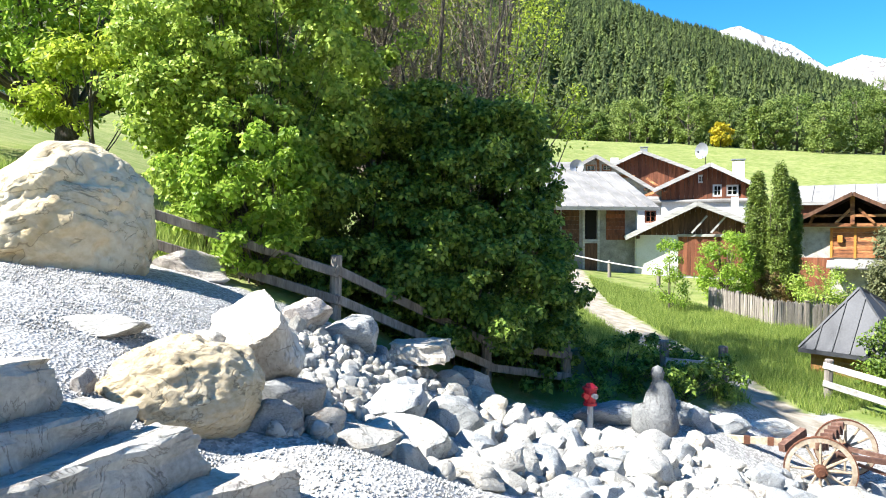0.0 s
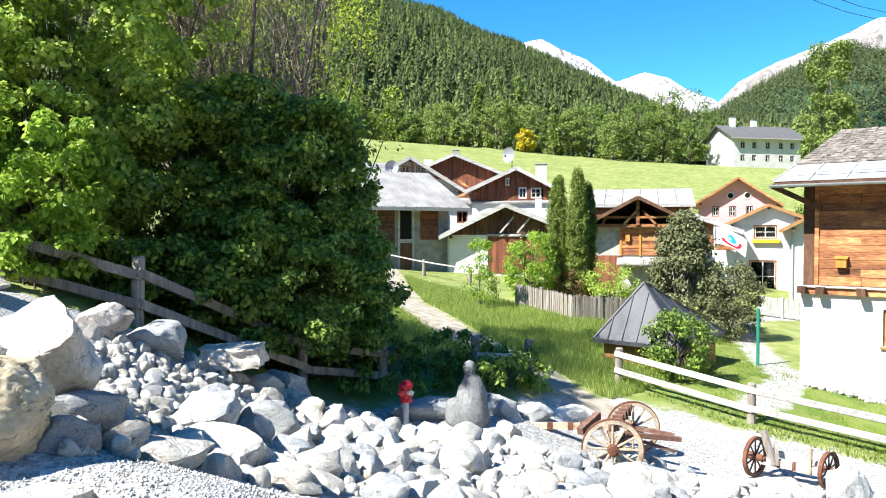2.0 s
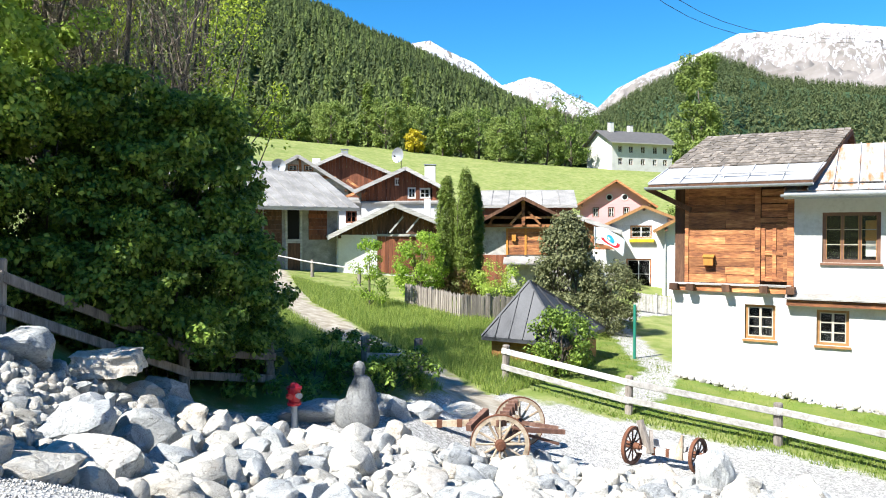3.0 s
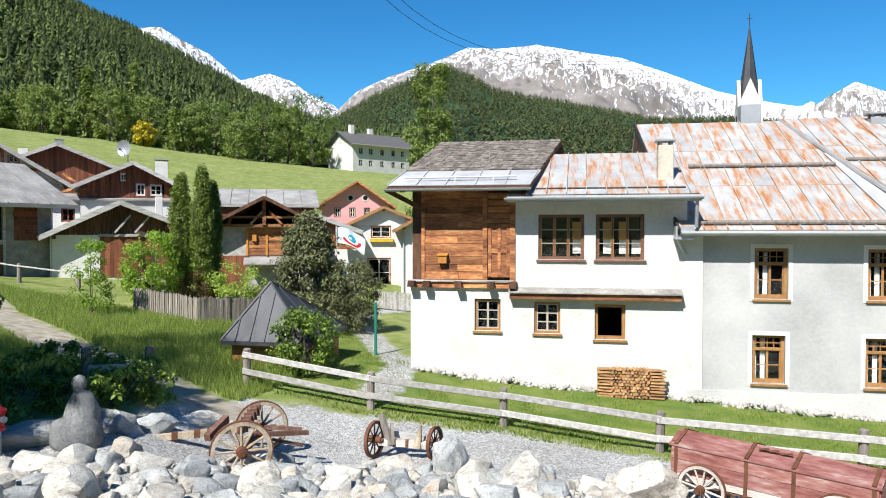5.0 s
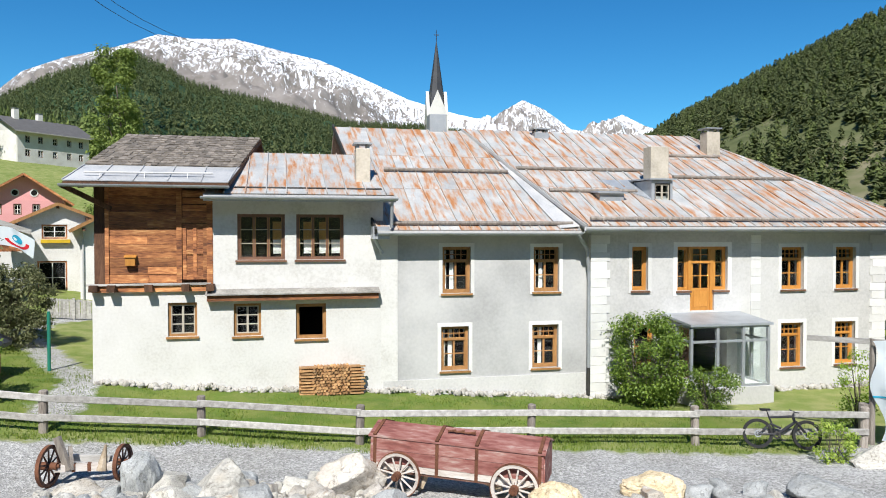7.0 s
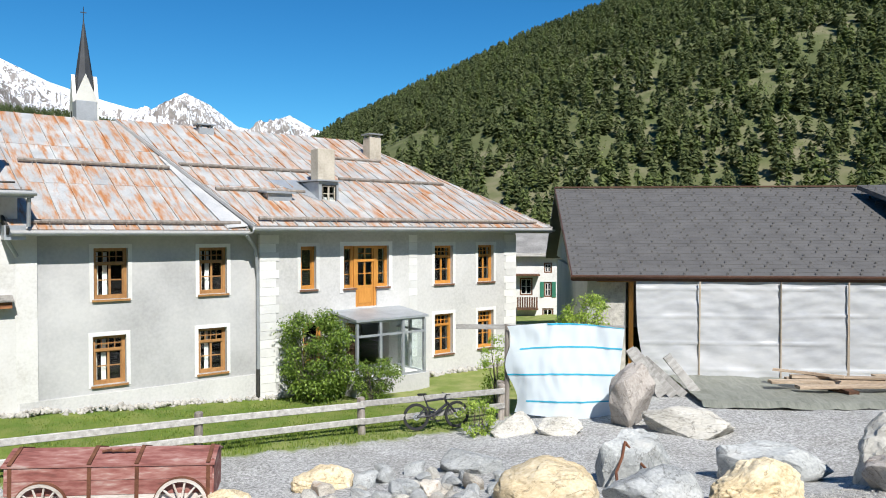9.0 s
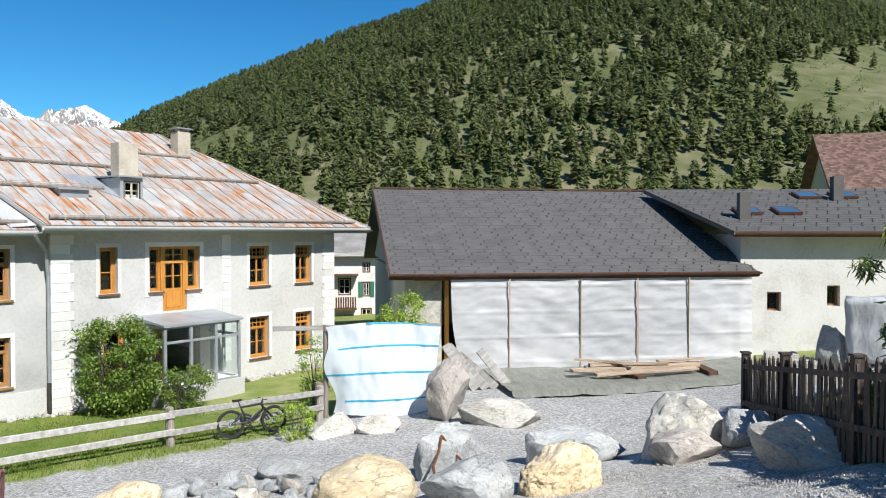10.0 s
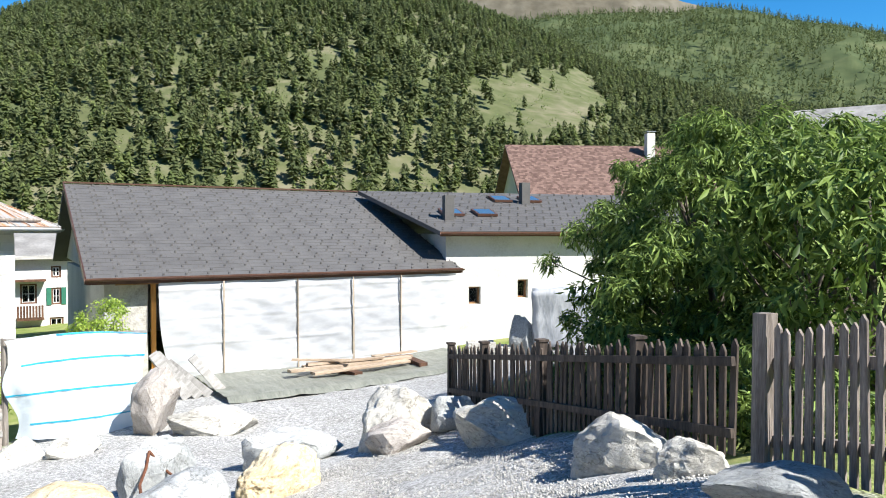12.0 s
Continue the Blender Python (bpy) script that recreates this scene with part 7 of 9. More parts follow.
POST = post_mesh(0.1, 0.92)
POST_TALL = post_mesh(0.1, 1.0)


def rail_fence(label, posts, heights=(0.34, 0.76), rail_h=0.15, skip=(), post_me=None, ends=(0.0, 0.0), wood=None):
    """posts: (bearing, d). Half-round rails nailed to round posts."""
    pts = [gp(b, d) for b, d in posts]
    f = thing("rail_fence", Matrix.Translation(pts[0]), label, "fence")
    o = pts[0]
    for p in pts:
        share("post", post_me or POST, f, Matrix.Translation(p - o) @ pose(0, 0, 0, random.uniform(-2, 2), random.uniform(-2, 2), random.uniform(0, 360)))
    for i, (a, b) in enumerate(zip(pts[:-1], pts[1:])):
        if i in skip:
            continue
        d = (b - a).normalized()
        side = Vector((-d.y, d.x, 0)).normalized() * (-0.11)
        if (a + side).length > a.length:
            side = -side
        for h in heights:
            bm = bmesh.new()
            beam(bm, a - o + Vector((0, 0, h + random.uniform(-0.02, 0.02))) + side - d * 0.06, b - o + Vector((0, 0, h + random.uniform(-0.02, 0.02))) + side + d * 0.06, 0.055, rail_h)
            bmesh.ops.bevel(bm, geom=list(bm.edges), offset=0.012, segments=1, affect="EDGES")
            part("rail", bm, wood or M_GREYWOOD, f)
    return f


rail_fence("two-rail fence of silvery weathered timber along the lawn", [(29.5, 19.3), (38.9, 18.1), (49.3, 17.4), (61.1, 16.6), (74.5, 17.1), (86.7, 18.0), (97.6, 19.6)])
rail_fence("two-rail timber fence running down the slope below the bushes", [(-33, 12.4), (-20.4, 11.9), (-6.7, 11.9), (5.1, 14.0), (11.3, 14.7)], (0.30, 0.74), post_me=POST_TALL, wood=M_POSTWOOD)
rail_fence("short piece of single-rail timber fence by the path", [(18.6, 15.6), (22.7, 16.3)], (0.5,))


# ---- wheels and carts ----
def ring(bm, r0, r1, y0, y1, n=32):
    vs = []
    for k in range(n):
        a = 2 * math.pi * k / n
        c, s = math.cos(a), math.sin(a)
        vs.append([bm.verts.new((c * r, y, s * r)) for r, y in ((r0, y0), (r1, y0), (r1, y1), (r0, y1))])
    for k in range(n):
        p, q = vs[k], vs[(k + 1) % n]
        for i in range(4):
            bm.faces.new((p[i], q[i], q[(i + 1) % 4], p[(i + 1) % 4]))


M_WHEELWOOD = mat("weathered_wheel_wood", [(0.20, 0.15, 0.10), (0.35, 0.275, 0.19), (0.50, 0.425, 0.33)], 3, 20, 0.8, 0.4)
M_REDPAINT = mat("faded_red_paint", [(0.13, 0.05, 0.04), (0.24, 0.085, 0.07), (0.33, 0.16, 0.135), (0.47, 0.37, 0.32)], 2.2, 9, 0.75, 0.3, stretch=(0.6, 2, 2.5))
M_BLEACHED = mat("bleached_cart_plank", [(0.34, 0.29, 0.24), (0.50, 0.45, 0.40), (0.62, 0.58, 0.53)], 3, 16, 0.85, 0.3, stretch=(0.6, 3, 3))
M_REDWOOD = mat("red_brown_cart_wood", [(0.07, 0.035, 0.025), (0.14, 0.07, 0.048), (0.26, 0.16, 0.115)], 3, 18, 0.8, 0.4)


def cart_wheel(parent, m, r, spokes=12, wood=None, tyre=None):
    wood = wood or M_WHEELWOOD
    bm = bmesh.new()
    ring(bm, r * 0.83, r * 0.965, -0.03, 0.03)
    w = part("wheel", bm, wood, parent, m=m)
    bm = bmesh.new()
    ring(bm, r * 0.968, r, -0.035, 0.035)
    part("tyre", bm, tyre or M_RUSTIRON, w, "rusty iron tyre")
    bm = bmesh.new()
    tube(bm, (0, -0.16, 0), (0, 0.14, 0), r * 0.17, r * 0.2, 14)
    tube(bm, (0, -0.2, 0), (0, -0.16, 0), r * 0.1, r * 0.1, 10)
    part("hub", bm, M_RUSTIRON, w)
    bm = bmesh.new()
    tube(bm, (0, 0, r * 0.15), (0, 0, r * 0.86), r * 0.05, r * 0.038, 6)
    sp = mesh_of("spoke", bm, wood)
    for k in range(spokes):
        share("spoke", sp, w, pose(0, 0, 0, 0, 360 * k / spokes))
    return w


def build_cart():
    near, far = gp(29.1, 13.1), gp(30.6, 14.4)
    m = pose(near.x, near.y, near.z + 0.33, 0, 0, -30)
    c = thing("cart", m, "old two-wheeled wooden timber cart with a long pole on the rubble", "cart")
    fy = (m.inverted() @ Vector((far.x, far.y, far.z + 0.45)))
    cart_wheel(c, pose(0, 0, 0.04, 0, 0, 6), 0.54)
    cart_wheel(c, pose(fy.x, fy.y, fy.z + 0.04, 0, 0, 6), 0.50)
    bm = bmesh.new()
    beam(bm, (0, 0.1, 0), (fy.x, fy.y - 0.1, fy.z), 0.12, 0.12)
    part("axle", bm, M_REDWOOD, c)
    bm = bmesh.new()
    mid = Vector((fy.x * 0.5, fy.y * 0.5, fy.z * 0.5))
    beam(bm, mid + Vector((-2.35, 0.1, 0.10)), mid + Vector((-0.1, 0, 0.24)), 0.09, 0.11)
    part("pole", bm, M_WHEELWOOD, c, "long pole with traces of red paint")
    bm = bmesh.new()
    for k in (0.25, 0.45, 0.62, 0.72):
        p = (mid + Vector((-2.35, 0.1, 0.10))).lerp(mid + Vector((-0.1, 0, 0.24)), k)
        box(bm, p.x - 0.05, p.x + 0.05, p.y - 0.055, p.y + 0.055, p.z - 0.065, p.z + 0.065)
    part("pole_band", bm, M_RUSTIRON, c)
    bm = bmesh.new()
    beam(bm, mid + Vector((-0.2, -0.5, 0.33)), mid + Vector((0.1, 0.5, 0.5)), 0.12, 0.13)
    for k in range(5):
        p = (mid + Vector((-0.2, -0.5, 0.33))).lerp(mid + Vector((0.1, 0.5, 0.5)), 0.15 + k * 0.17)
        box(bm, p.x - 0.09, p.x + 0.09, p.y - 0.03, p.y + 0.03, p.z - 0.1, p.z + 0.1)
    part("bolster", bm, M_REDWOOD, c, "red-brown cross beam with iron bands")
    bm = bmesh.new()
    beam(bm, mid + Vector((-0.75, -0.55, 0.25)), mid + Vector((-0.45, 0.05, 0.42)), 0.11, 0.13)
    part("cross_beam", bm, M_REDWOOD, c)
    bm = bmesh.new()
    beam(bm, mid + Vector((0.05, -0.35, 0.2)), mid + Vector((1.0, -0.15, 0.12)), 0.08, 0.08)
    beam(bm, mid + Vector((0.05, 0.2, 0.2)), mid + Vector((0.9, 0.1, 0.12)), 0.06, 0.07)
    beam(bm, mid + Vector((0.35, -0.2, 0.05)), mid + Vector((0.9, -0.1, -0.12)), 0.05, 0.05)
    part("tail_beam", bm, M_REDWOOD, c)


def build_small_cart():
    a, b = gp(39.2, 14.7), gp(43.9, 14.6)
    m = pose(a.x, a.y, a.z + 0.36, 0, 0, -48)
    c = thing("cart", m, "small broken wooden cart axle with two rusty wheels", "cart")
    e = m.inverted() @ Vector((b.x, b.y, b.z + 0.34))
    cart_wheel(c, pose(0, 0, 0, 0, 0, 68), 0.37, 10, M_REDWOOD)
    cart_wheel(c, pose(e.x, e.y, e.z, 0, 0, 68), 0.33, 10, M_REDWOOD)
    bm = bmesh.new()
    beam(bm, (0.1, 0, -0.05), (e.x - 0.1, e.y, e.z - 0.05), 0.12, 0.12)
    part("axle", bm, M_BLEACHED, c, "bleached wooden axle")
    bm = bmesh.new()
    beam(bm, (0.15, 0.3, 0.06), (e.x - 0.2, e.y + 0.25, e.z + 0.02), 0.10, 0.12)
    part("rear_beam", bm, M_GREYWOOD, c)
    for k in (0.3, 0.55, 0.75):
        bm = bmesh.new()
        q = Vector((0.1, 0, -0.05)).lerp(Vector((e.x - 0.1, e.y, e.z - 0.05)), k)
        box(bm, q.x - 0.03, q.x + 0.03, q.y - 0.068, q.y + 0.068, q.z - 0.068, q.z + 0.068)
        part("axle_band", bm, M_RUSTIRON, c)
    bm = bmesh.new()
    beam(bm, (0.32, -0.05, -0.1), (0.12, 0.1, 0.48), 0.07, 0.13)
    part("stake", bm, M_POSTWOOD, c)
    bm = bmesh.new()
    beam(bm, (0.38, -0.05, -0.1), (0.33, 0.1, 0.30), 0.06, 0.09)
    part("stake", bm, M_POSTWOOD, c)
    bm = bmesh.new()
    tube(bm, (e.x - 0.35, e.y - 0.05, e.z - 0.1), (e.x - 0.28, e.y, e.z + 0.35), 0.10, 0.02, 8)
    part("stake", bm, M_WHEELWOOD, c)


def build_wagon():
    a, b = gp(62.6, 13.3), gp(75.4, 12.5)
    heading = math.degrees(math.atan2((b - a).x, (b - a).y))
    L = 3.05
    m = pose(a.x, a.y, (a.z + b.z) / 2, 0, 1.5, 90 - heading)
    w = thing("wagon", m, "old faded red box wagon with iron bands on spoked wheels", "wagon")
    z0, z1, hw = 0.44, 1.02, 0.42
    for s, y in ((-1, -hw), (1, hw)):
        for k in range(3):
            bm = bmesh.new()
            za, zb = z0 + (z1 - z0) * (0, 0.2, 0.6)[k], z0 + (z1 - z0) * (0.2, 0.6, 1.0)[k]
            box(bm, 0.0, L, y - 0.02, y + 0.02, za + 0.004, zb - 0.004)
            part("side_plank", bm, M_BLEACHED if k == 0 else M_REDPAINT, w)
    bm = bmesh.new()
    box(bm, -0.02, 0.02, -hw + 0.02, hw - 0.02, z0, z1 + 0.05)
    part("end_board", bm, M_REDPAINT, w)
    bm = bmesh.new()
    box(bm, L - 0.02, L + 0.02, -hw + 0.02, hw - 0.02, z0, z1 + 0.05)
    part("end_board", bm, M_REDPAINT, w)
    bm = bmesh.new()
    box(bm, 0, L, -hw, hw, z0 - 0.04, z0)
    part("floor", bm, M_REDWOOD, w)
    for s in (-1, 1):
        bm = bmesh.new()
        slab(bm, [(-0.04, s * (hw + 0.04), z1 + 0.01), (L + 0.04, s * (hw + 0.04), z1 + 0.01), (L + 0.04, 0.01 * s, z1 + 0.16), (-0.04, 0.01 * s, z1 + 0.16)], 0.03)
        part("lid", bm, M_REDPAINT, w, "faded red plank lid")
    for x in (0.08, 1.22, 1.92, L - 0.06):
        bm = bmesh.new()
        for s in (-1, 1):
            box(bm, x - 0.03, x + 0.03, s * hw - 0.028 if s < 0 else hw, -hw if s < 0 else hw + 0.028, z0 - 0.03, z1 + 0.03)
            beam(bm, (x, s * (hw + 0.05), z1 + 0.03), (x, 0, z1 + 0.175), 0.06, 0.02)
        part("iron_band", bm, M_RUSTIRON, w)
    bm = bmesh.new()
    for x in (1.4, 1.55, 1.75):
        tube(bm, (x - 0.06, -0.2, z1 + 0.14), (x + 0.08, -0.18, z1 + 0.17), 0.02)
    tube(bm, (1.36, -0.2, z1 + 0.15), (1.84, -0.19, z1 + 0.14), 0.012)
    part("hasp", bm, M_RUSTIRON, w)
    for x, r in ((0.55, 0.40), (2.6, 0.42)):
        for y in (-0.52, 0.52):
            cart_wheel(w, pose(x, y, r, 0, 9), r, 12, M_BLEACHED)
        bm = bmesh.new()
        beam(bm, (x, -0.5, r), (x, 0.5, r), 0.10, 0.10)
        beam(bm, (x, -0.3, z0 - 0.06), (x, 0.3, z0 - 0.06), 0.12, 0.1)
        part("axle", bm, M_REDWOOD, w)
    bm = bmesh.new()
    beam(bm, (0.3, 0, 0.38), (2.8, 0, 0.38), 0.09, 0.09)
    beam(bm, (1.05, -0.2, 0.55), (0.9, -0.3, 0.15), 0.07, 0.07)
    beam(bm, (2.0, -0.2, 0.4), (2.35, -0.35, 0.35), 0.09, 0.12)
    part("undercarriage", bm, M_WHEELWOOD, w)


build_cart()
build_small_cart()
build_wagon()

# ---- hydrant, carved figure, bicycle ----
M_RED = plain("red_enamel", (0.50, 0.02, 0.03), 0.35)
p = gp(13.1, 12.95)
hyd = thing("hydrant", Matrix.Translation(p), "red pillar hydrant on a grey steel standpipe", "hydrant")
bm = bmesh.new()
tube(bm, (0, 0, -0.1), (0, 0, 0.45), 0.055, 0.055, 12)
part("standpipe", bm, M_ZINC, hyd)
bm = bmesh.new()
tube(bm, (0, 0, 0.42), (0, 0, 0.47), 0.12, 0.12, 14)
tube(bm, (0, 0, 0.47), (0, 0, 0.70), 0.10, 0.115, 14)
tube(bm, (0, 0, 0.70), (0, 0, 0.74), 0.14, 0.13, 14)
tube(bm, (0, 0, 0.74), (0, 0, 0.80), 0.11, 0.05, 14)
part("head", bm, M_RED, hyd)
for s, x in ((1, 0.03), (-1, -0.13)):
    bm = bmesh.new()
    tube(bm, (x, -0.08, 0.60), (x + 0.03, -0.17, 0.60), 0.045, 0.05, 10)
    part("outlet", bm, M_ZINC if s > 0 else M_RED, hyd)

p = gp(17.9, 13.1)
bm = bmesh.new()
prof = ((0.0, 0.37, 0.28), (0.15, 0.39, 0.29), (0.40, 0.385, 0.27), (0.46, 0.34, 0.24), (0.52, 0.28, 0.2), (0.70, 0.225, 0.17), (0.88, 0.15, 0.13), (0.94, 0.09, 0.085), (0.98, 0.10, 0.095), (1.06, 0.115, 0.105), (1.14, 0.09, 0.085), (1.18, 0.02, 0.02))
rings = []
for z, rx, ry in prof:
    rings.append([bm.verts.new((rx * math.cos(a) * (1 + 0.12 * noise.noise((math.cos(a) * 2, math.sin(a) * 2, z * 4))) + (0.08 if 0.5 < z < 0.9 else 0.04 if z >= 0.9 else 0), ry * math.sin(a), z)) for a in [2 * math.pi * k / 20 for k in range(20)]])
for r0, r1 in zip(rings[:-1], rings[1:]):
    for k in range(20):
        bm.faces.new((r0[k], r0[(k + 1) % 20], r1[(k + 1) % 20], r1[k]))
bm.faces.new(rings[0][::-1])
bm.faces.new(rings[-1])
fig = new("stone_statue", mesh_of("stone_statue", bm, stone_mat("dull_grey_stone", [(0.16, 0.165, 0.165), (0.24, 0.245, 0.24), (0.34, 0.34, 0.33)], (0.32, 0.31, 0.29)), True))
fig.matrix_basis = Matrix.Translation(p - Vector((0, 0, 0.06))) @ pose(0, 0, 0, 0, 0, -18)
tagged(fig, "rough grey carved stone figure standing on the gravel", "statue")


def build_bicycle():
    a, b = gp(91.0, 18.3), gp(94.2, 18.6)
    d = (b - a)
    L = 1.15
    heading = math.degrees(math.atan2(d.x, d.y))
    c = thing("bicycle", pose(a.x, a.y, a.z + 0.06, -7, 0, 90 - heading) @ Matrix.Scale(0.93, 4), "black full-suspension mountain bike leaning on the fence", "bicycle")
    r = 0.36
    M_TYRE = plain("black_rubber", (0.02, 0.02, 0.02), 0.8)
    M_BLACK = plain("black_frame_paint", (0.025, 0.025, 0.03), 0.35)
    for x in (0, L):
        bm = bmesh.new()
        ring(bm, r - 0.055, r, -0.028, 0.028, 36)
        w = part("wheel", bm, M_TYRE, c, m=pose(x, 0, r, 0, 0, 0 if x == 0 else 8))
        bm = bmesh.new()
        ring(bm, r - 0.075, r - 0.053, -0.014, 0.014, 36)
        for k in range(14):
            aa = 2 * math.pi * k / 14
            tube(bm, (0, 0.02 * (-1) ** k, 0), (math.cos(aa) * (r - 0.06), 0, math.sin(aa) * (r - 0.06)), 0.003, 0.003, 4)
        part("rim", bm, M_BLACK, w)
        bm = bmesh.new()
        tube(bm, (0, -0.05, 0), (0, 0.05, 0), 0.035, 0.035, 10)
        ring(bm, 0.06, 0.09, -0.042, -0.038, 20)
        part("hub", bm, M_ZINC, w)
    bb, seat_t, head_lo, head_hi = Vector((0.44, 0, 0.34)), Vector((0.28, 0, 0.76)), Vector((0.88, 0, 0.66)), Vector((0.83, 0, 0.80))
    bm = bmesh.new()
    tube(bm, bb, head_lo, 0.042, 0.038, 10)
    tube(bm, seat_t, head_hi, 0.026, 0.032, 10)
    tube(bm, bb, seat_t, 0.026, 0.022, 10)
    tube(bm, head_lo, head_hi, 0.034, 0.034, 10)
    for y in (-0.06, 0.06):
        tube(bm, (0, y, r), bb + Vector((0, y * 0.6, 0.02)), 0.017, 0.02, 8)
        tube(bm, (0, y, r), (0.33, y * 0.4, 0.62), 0.013, 0.015, 8)
    tube(bm, (0.33, 0, 0.6), (0.55, 0, 0.5), 0.028, 0.028, 8)
    part("bike_frame", bm, M_BLACK, c)
    bm = bmesh.new()
    for y in (-0.065, 0.065):
        tube(bm, (L, y, r), (0.92, y, 0.66), 0.024, 0.02, 8)
    tube(bm, (0.9, -0.07, 0.68), (0.9, 0.07, 0.68), 0.025, 0.025, 8)
    part("fork", bm, M_BLACK, c)
    bm = bmesh.new()
    tube(bm, head_hi, head_hi + Vector((0.02, 0, 0.08)), 0.02, 0.02, 8)
    tube(bm, (0.86, -0.36, 0.93), (0.9, 0, 0.90), 0.014, 0.016, 8)
    tube(bm, (0.86, 0.36, 0.93), (0.9, 0, 0.90), 0.014, 0.016, 8)
    part("handlebar", bm, M_BLACK, c)
    bm = bmesh.new()
    tube(bm, seat_t, (0.22, 0, 0.93), 0.015, 0.015, 8)
    part("seat_post", bm, M_BLACK, c)
    bm = bmesh.new()
    box(bm, 0.06, 0.32, -0.05, 0.05, 0.93, 0.975)
    for v in bm.verts:
        if v.co.x > 0.3:
            v.co.y *= 0.3
        elif v.co.x < 0.1:
            v.co.y *= 1.3
    bmesh.ops.bevel(bm, geom=list(bm.edges), offset=0.012, segments=2, affect="EDGES")
    part("saddle", bm, M_TYRE, c)
    bm = bmesh.new()
    ring(bm, 0.05, 0.095, -0.055, -0.05, 24)
    tube(bm, (0.0, -0.06, 0.0), (0.13, -0.07, -0.11), 0.012, 0.012, 6)
    box(bm, 0.08, 0.18, -0.16, -0.07, -0.12, -0.10)
    part("crankset", bm, M_IRON, c, m=Matrix.Translation(bb))


build_bicycle()

# ---- striped sheet on a timber frame ----
M_SHEET = leaf_mat("pale_blue_sheet", (0.72, 0.79, 0.83), (0.76, 0.82, 0.85), 0.25, 0.45)
M_STRIPE = plain("blue_stripe", (0.03, 0.40, 0.60), 0.5)
a, b = gp(98.0, 19.9), gp(107.0, 19.6)
heading = math.degrees(math.atan2((b - a).x, (b - a).y))
SHEET_M = pose(a.x, a.y, (a.z + b.z) / 2, 0, 0, 90 - heading)
SHEET_L = (b - a).length


def sheet_at(u, t):
    top = 2.32 + 0.12 * math.sin(u * math.pi) + 0.04 * u
    left = 0.12 * math.sin(t * 9) * (1 - u) + (0.25 * (1 - u) * (1 - t))
    x = u * SHEET_L + left - 0.25 * u * (1 - t)
    y = -0.12 - 0.35 * math.sin(math.pi * u) * (1 - t) + 0.06 * noise.noise((x * 2, t * 3, 0)) + 0.03 * noise.noise((x * 6, t * 7, 3))
    return Vector((x, y, 0.02 + (top - 0.02) * t))


nx, nz = 40, 26
vs = [sheet_at(i / nx, k / nz) for i in range(nx + 1) for k in range(nz + 1)]
fs = [(i * (nz + 1) + k, (i + 1) * (nz + 1) + k, (i + 1) * (nz + 1) + k + 1, i * (nz + 1) + k + 1) for i in range(nx) for k in range(nz)]
sh = thing("striped_sheet", SHEET_M, "pale blue plastic sheet with darker blue stripes on a timber frame", "sheet")
ob = new("cloth", raw_mesh("cloth", vs, fs, M_SHEET, True))
ob.parent = sh
for t0, ua in ((0.16, 0.1), (0.45, 0.0), (0.74, 0.1), (0.985, 0.35)):
    vs, fs = [], []
    for i in range(nx + 1):
        u = ua + (1 - ua) * i / nx
        tt = t0 + 0.05 * (u - 0.5) + (0 if t0 < 0.9 else -0.03 * (u - 0.5))
        for w in (0, 0.016):
            vs.append(sheet_at(u, min(1, tt + w)) + Vector((0, -0.012, 0)))
    fs = [(2 * i, 2 * i + 2, 2 * i + 3, 2 * i + 1) for i in range(nx)]
    ob = new("stripe", raw_mesh("stripe", vs, fs, M_STRIPE))
    ob.parent = sh
for x, h, r in ((0.02, 2.35, 0.07), (-0.15, 0.8, 0.12)):
    bm = bmesh.new()
    tube(bm, (x, 0.05, -0.3), (x, 0.05, h), r, r, 8)
    part("post", bm, M_POSTWOOD, sh)
bm = bmesh.new()
beam(bm, (-1.4, 0.02, 2.25), (SHEET_L, 0.05, 2.36), 0.05, 0.13)
part("top_rail", bm, M_GREYWOOD, sh)

# ---- stacked timber and rubble by the repair ----
M_PILE = mat("brown_site_timber", [(0.14, 0.10, 0.07), (0.32, 0.245, 0.175), (0.48, 0.385, 0.285)], 2, 14, 0.85, 0.4, stretch=(0.5, 4, 4), vary=0.35)
for i, (x, y, z, l, w, h, rz, mt) in enumerate(((7.2, -2.6, 0.42, 4.4, 0.28, 0.08, 4, M_PILE), (7.6, -2.25, 0.44, 4.0, 0.25, 0.07, 2, M_PILE), (7.4, -2.95, 0.34, 3.6, 0.3, 0.07, 7, M_PILE), (7.0, -2.5, 0.52, 2.6, 0.2, 0.07, -3, M_PILE), (6.9, -2.7, 0.22, 0.3, 1.6, 0.16, 8, M_DARKWOOD), (9.6, -2.4, 0.22, 0.3, 1.6, 0.16, -5, M_DARKWOOD), (6.2, -2.4, 0.60, 1.9, 0.14, 0.07, -32, M_PILE), (9.0, -2.1, 0.53, 1.8, 0.22, 0.06, 9, M_PILE))):
    bm = bmesh.new()
    box(bm, -l / 2, l / 2, -w / 2, w / 2, -h / 2, h / 2, jit=0.012)
    ob = new("timber_plank", mesh_of("timber_plank", bm, mt))
    g = NEW_M @ Vector((x, y, 0))
    ob.matrix_basis = Matrix.Translation((0, 0, max(gz(g.x, g.y), 0) + 0.1)) @ NEW_M @ pose(x, y, z - 0.1, 0, 0, rz)
    tagged(ob, "loose old timber plank stacked on the tarpaulin", "plank", "stack of planks")
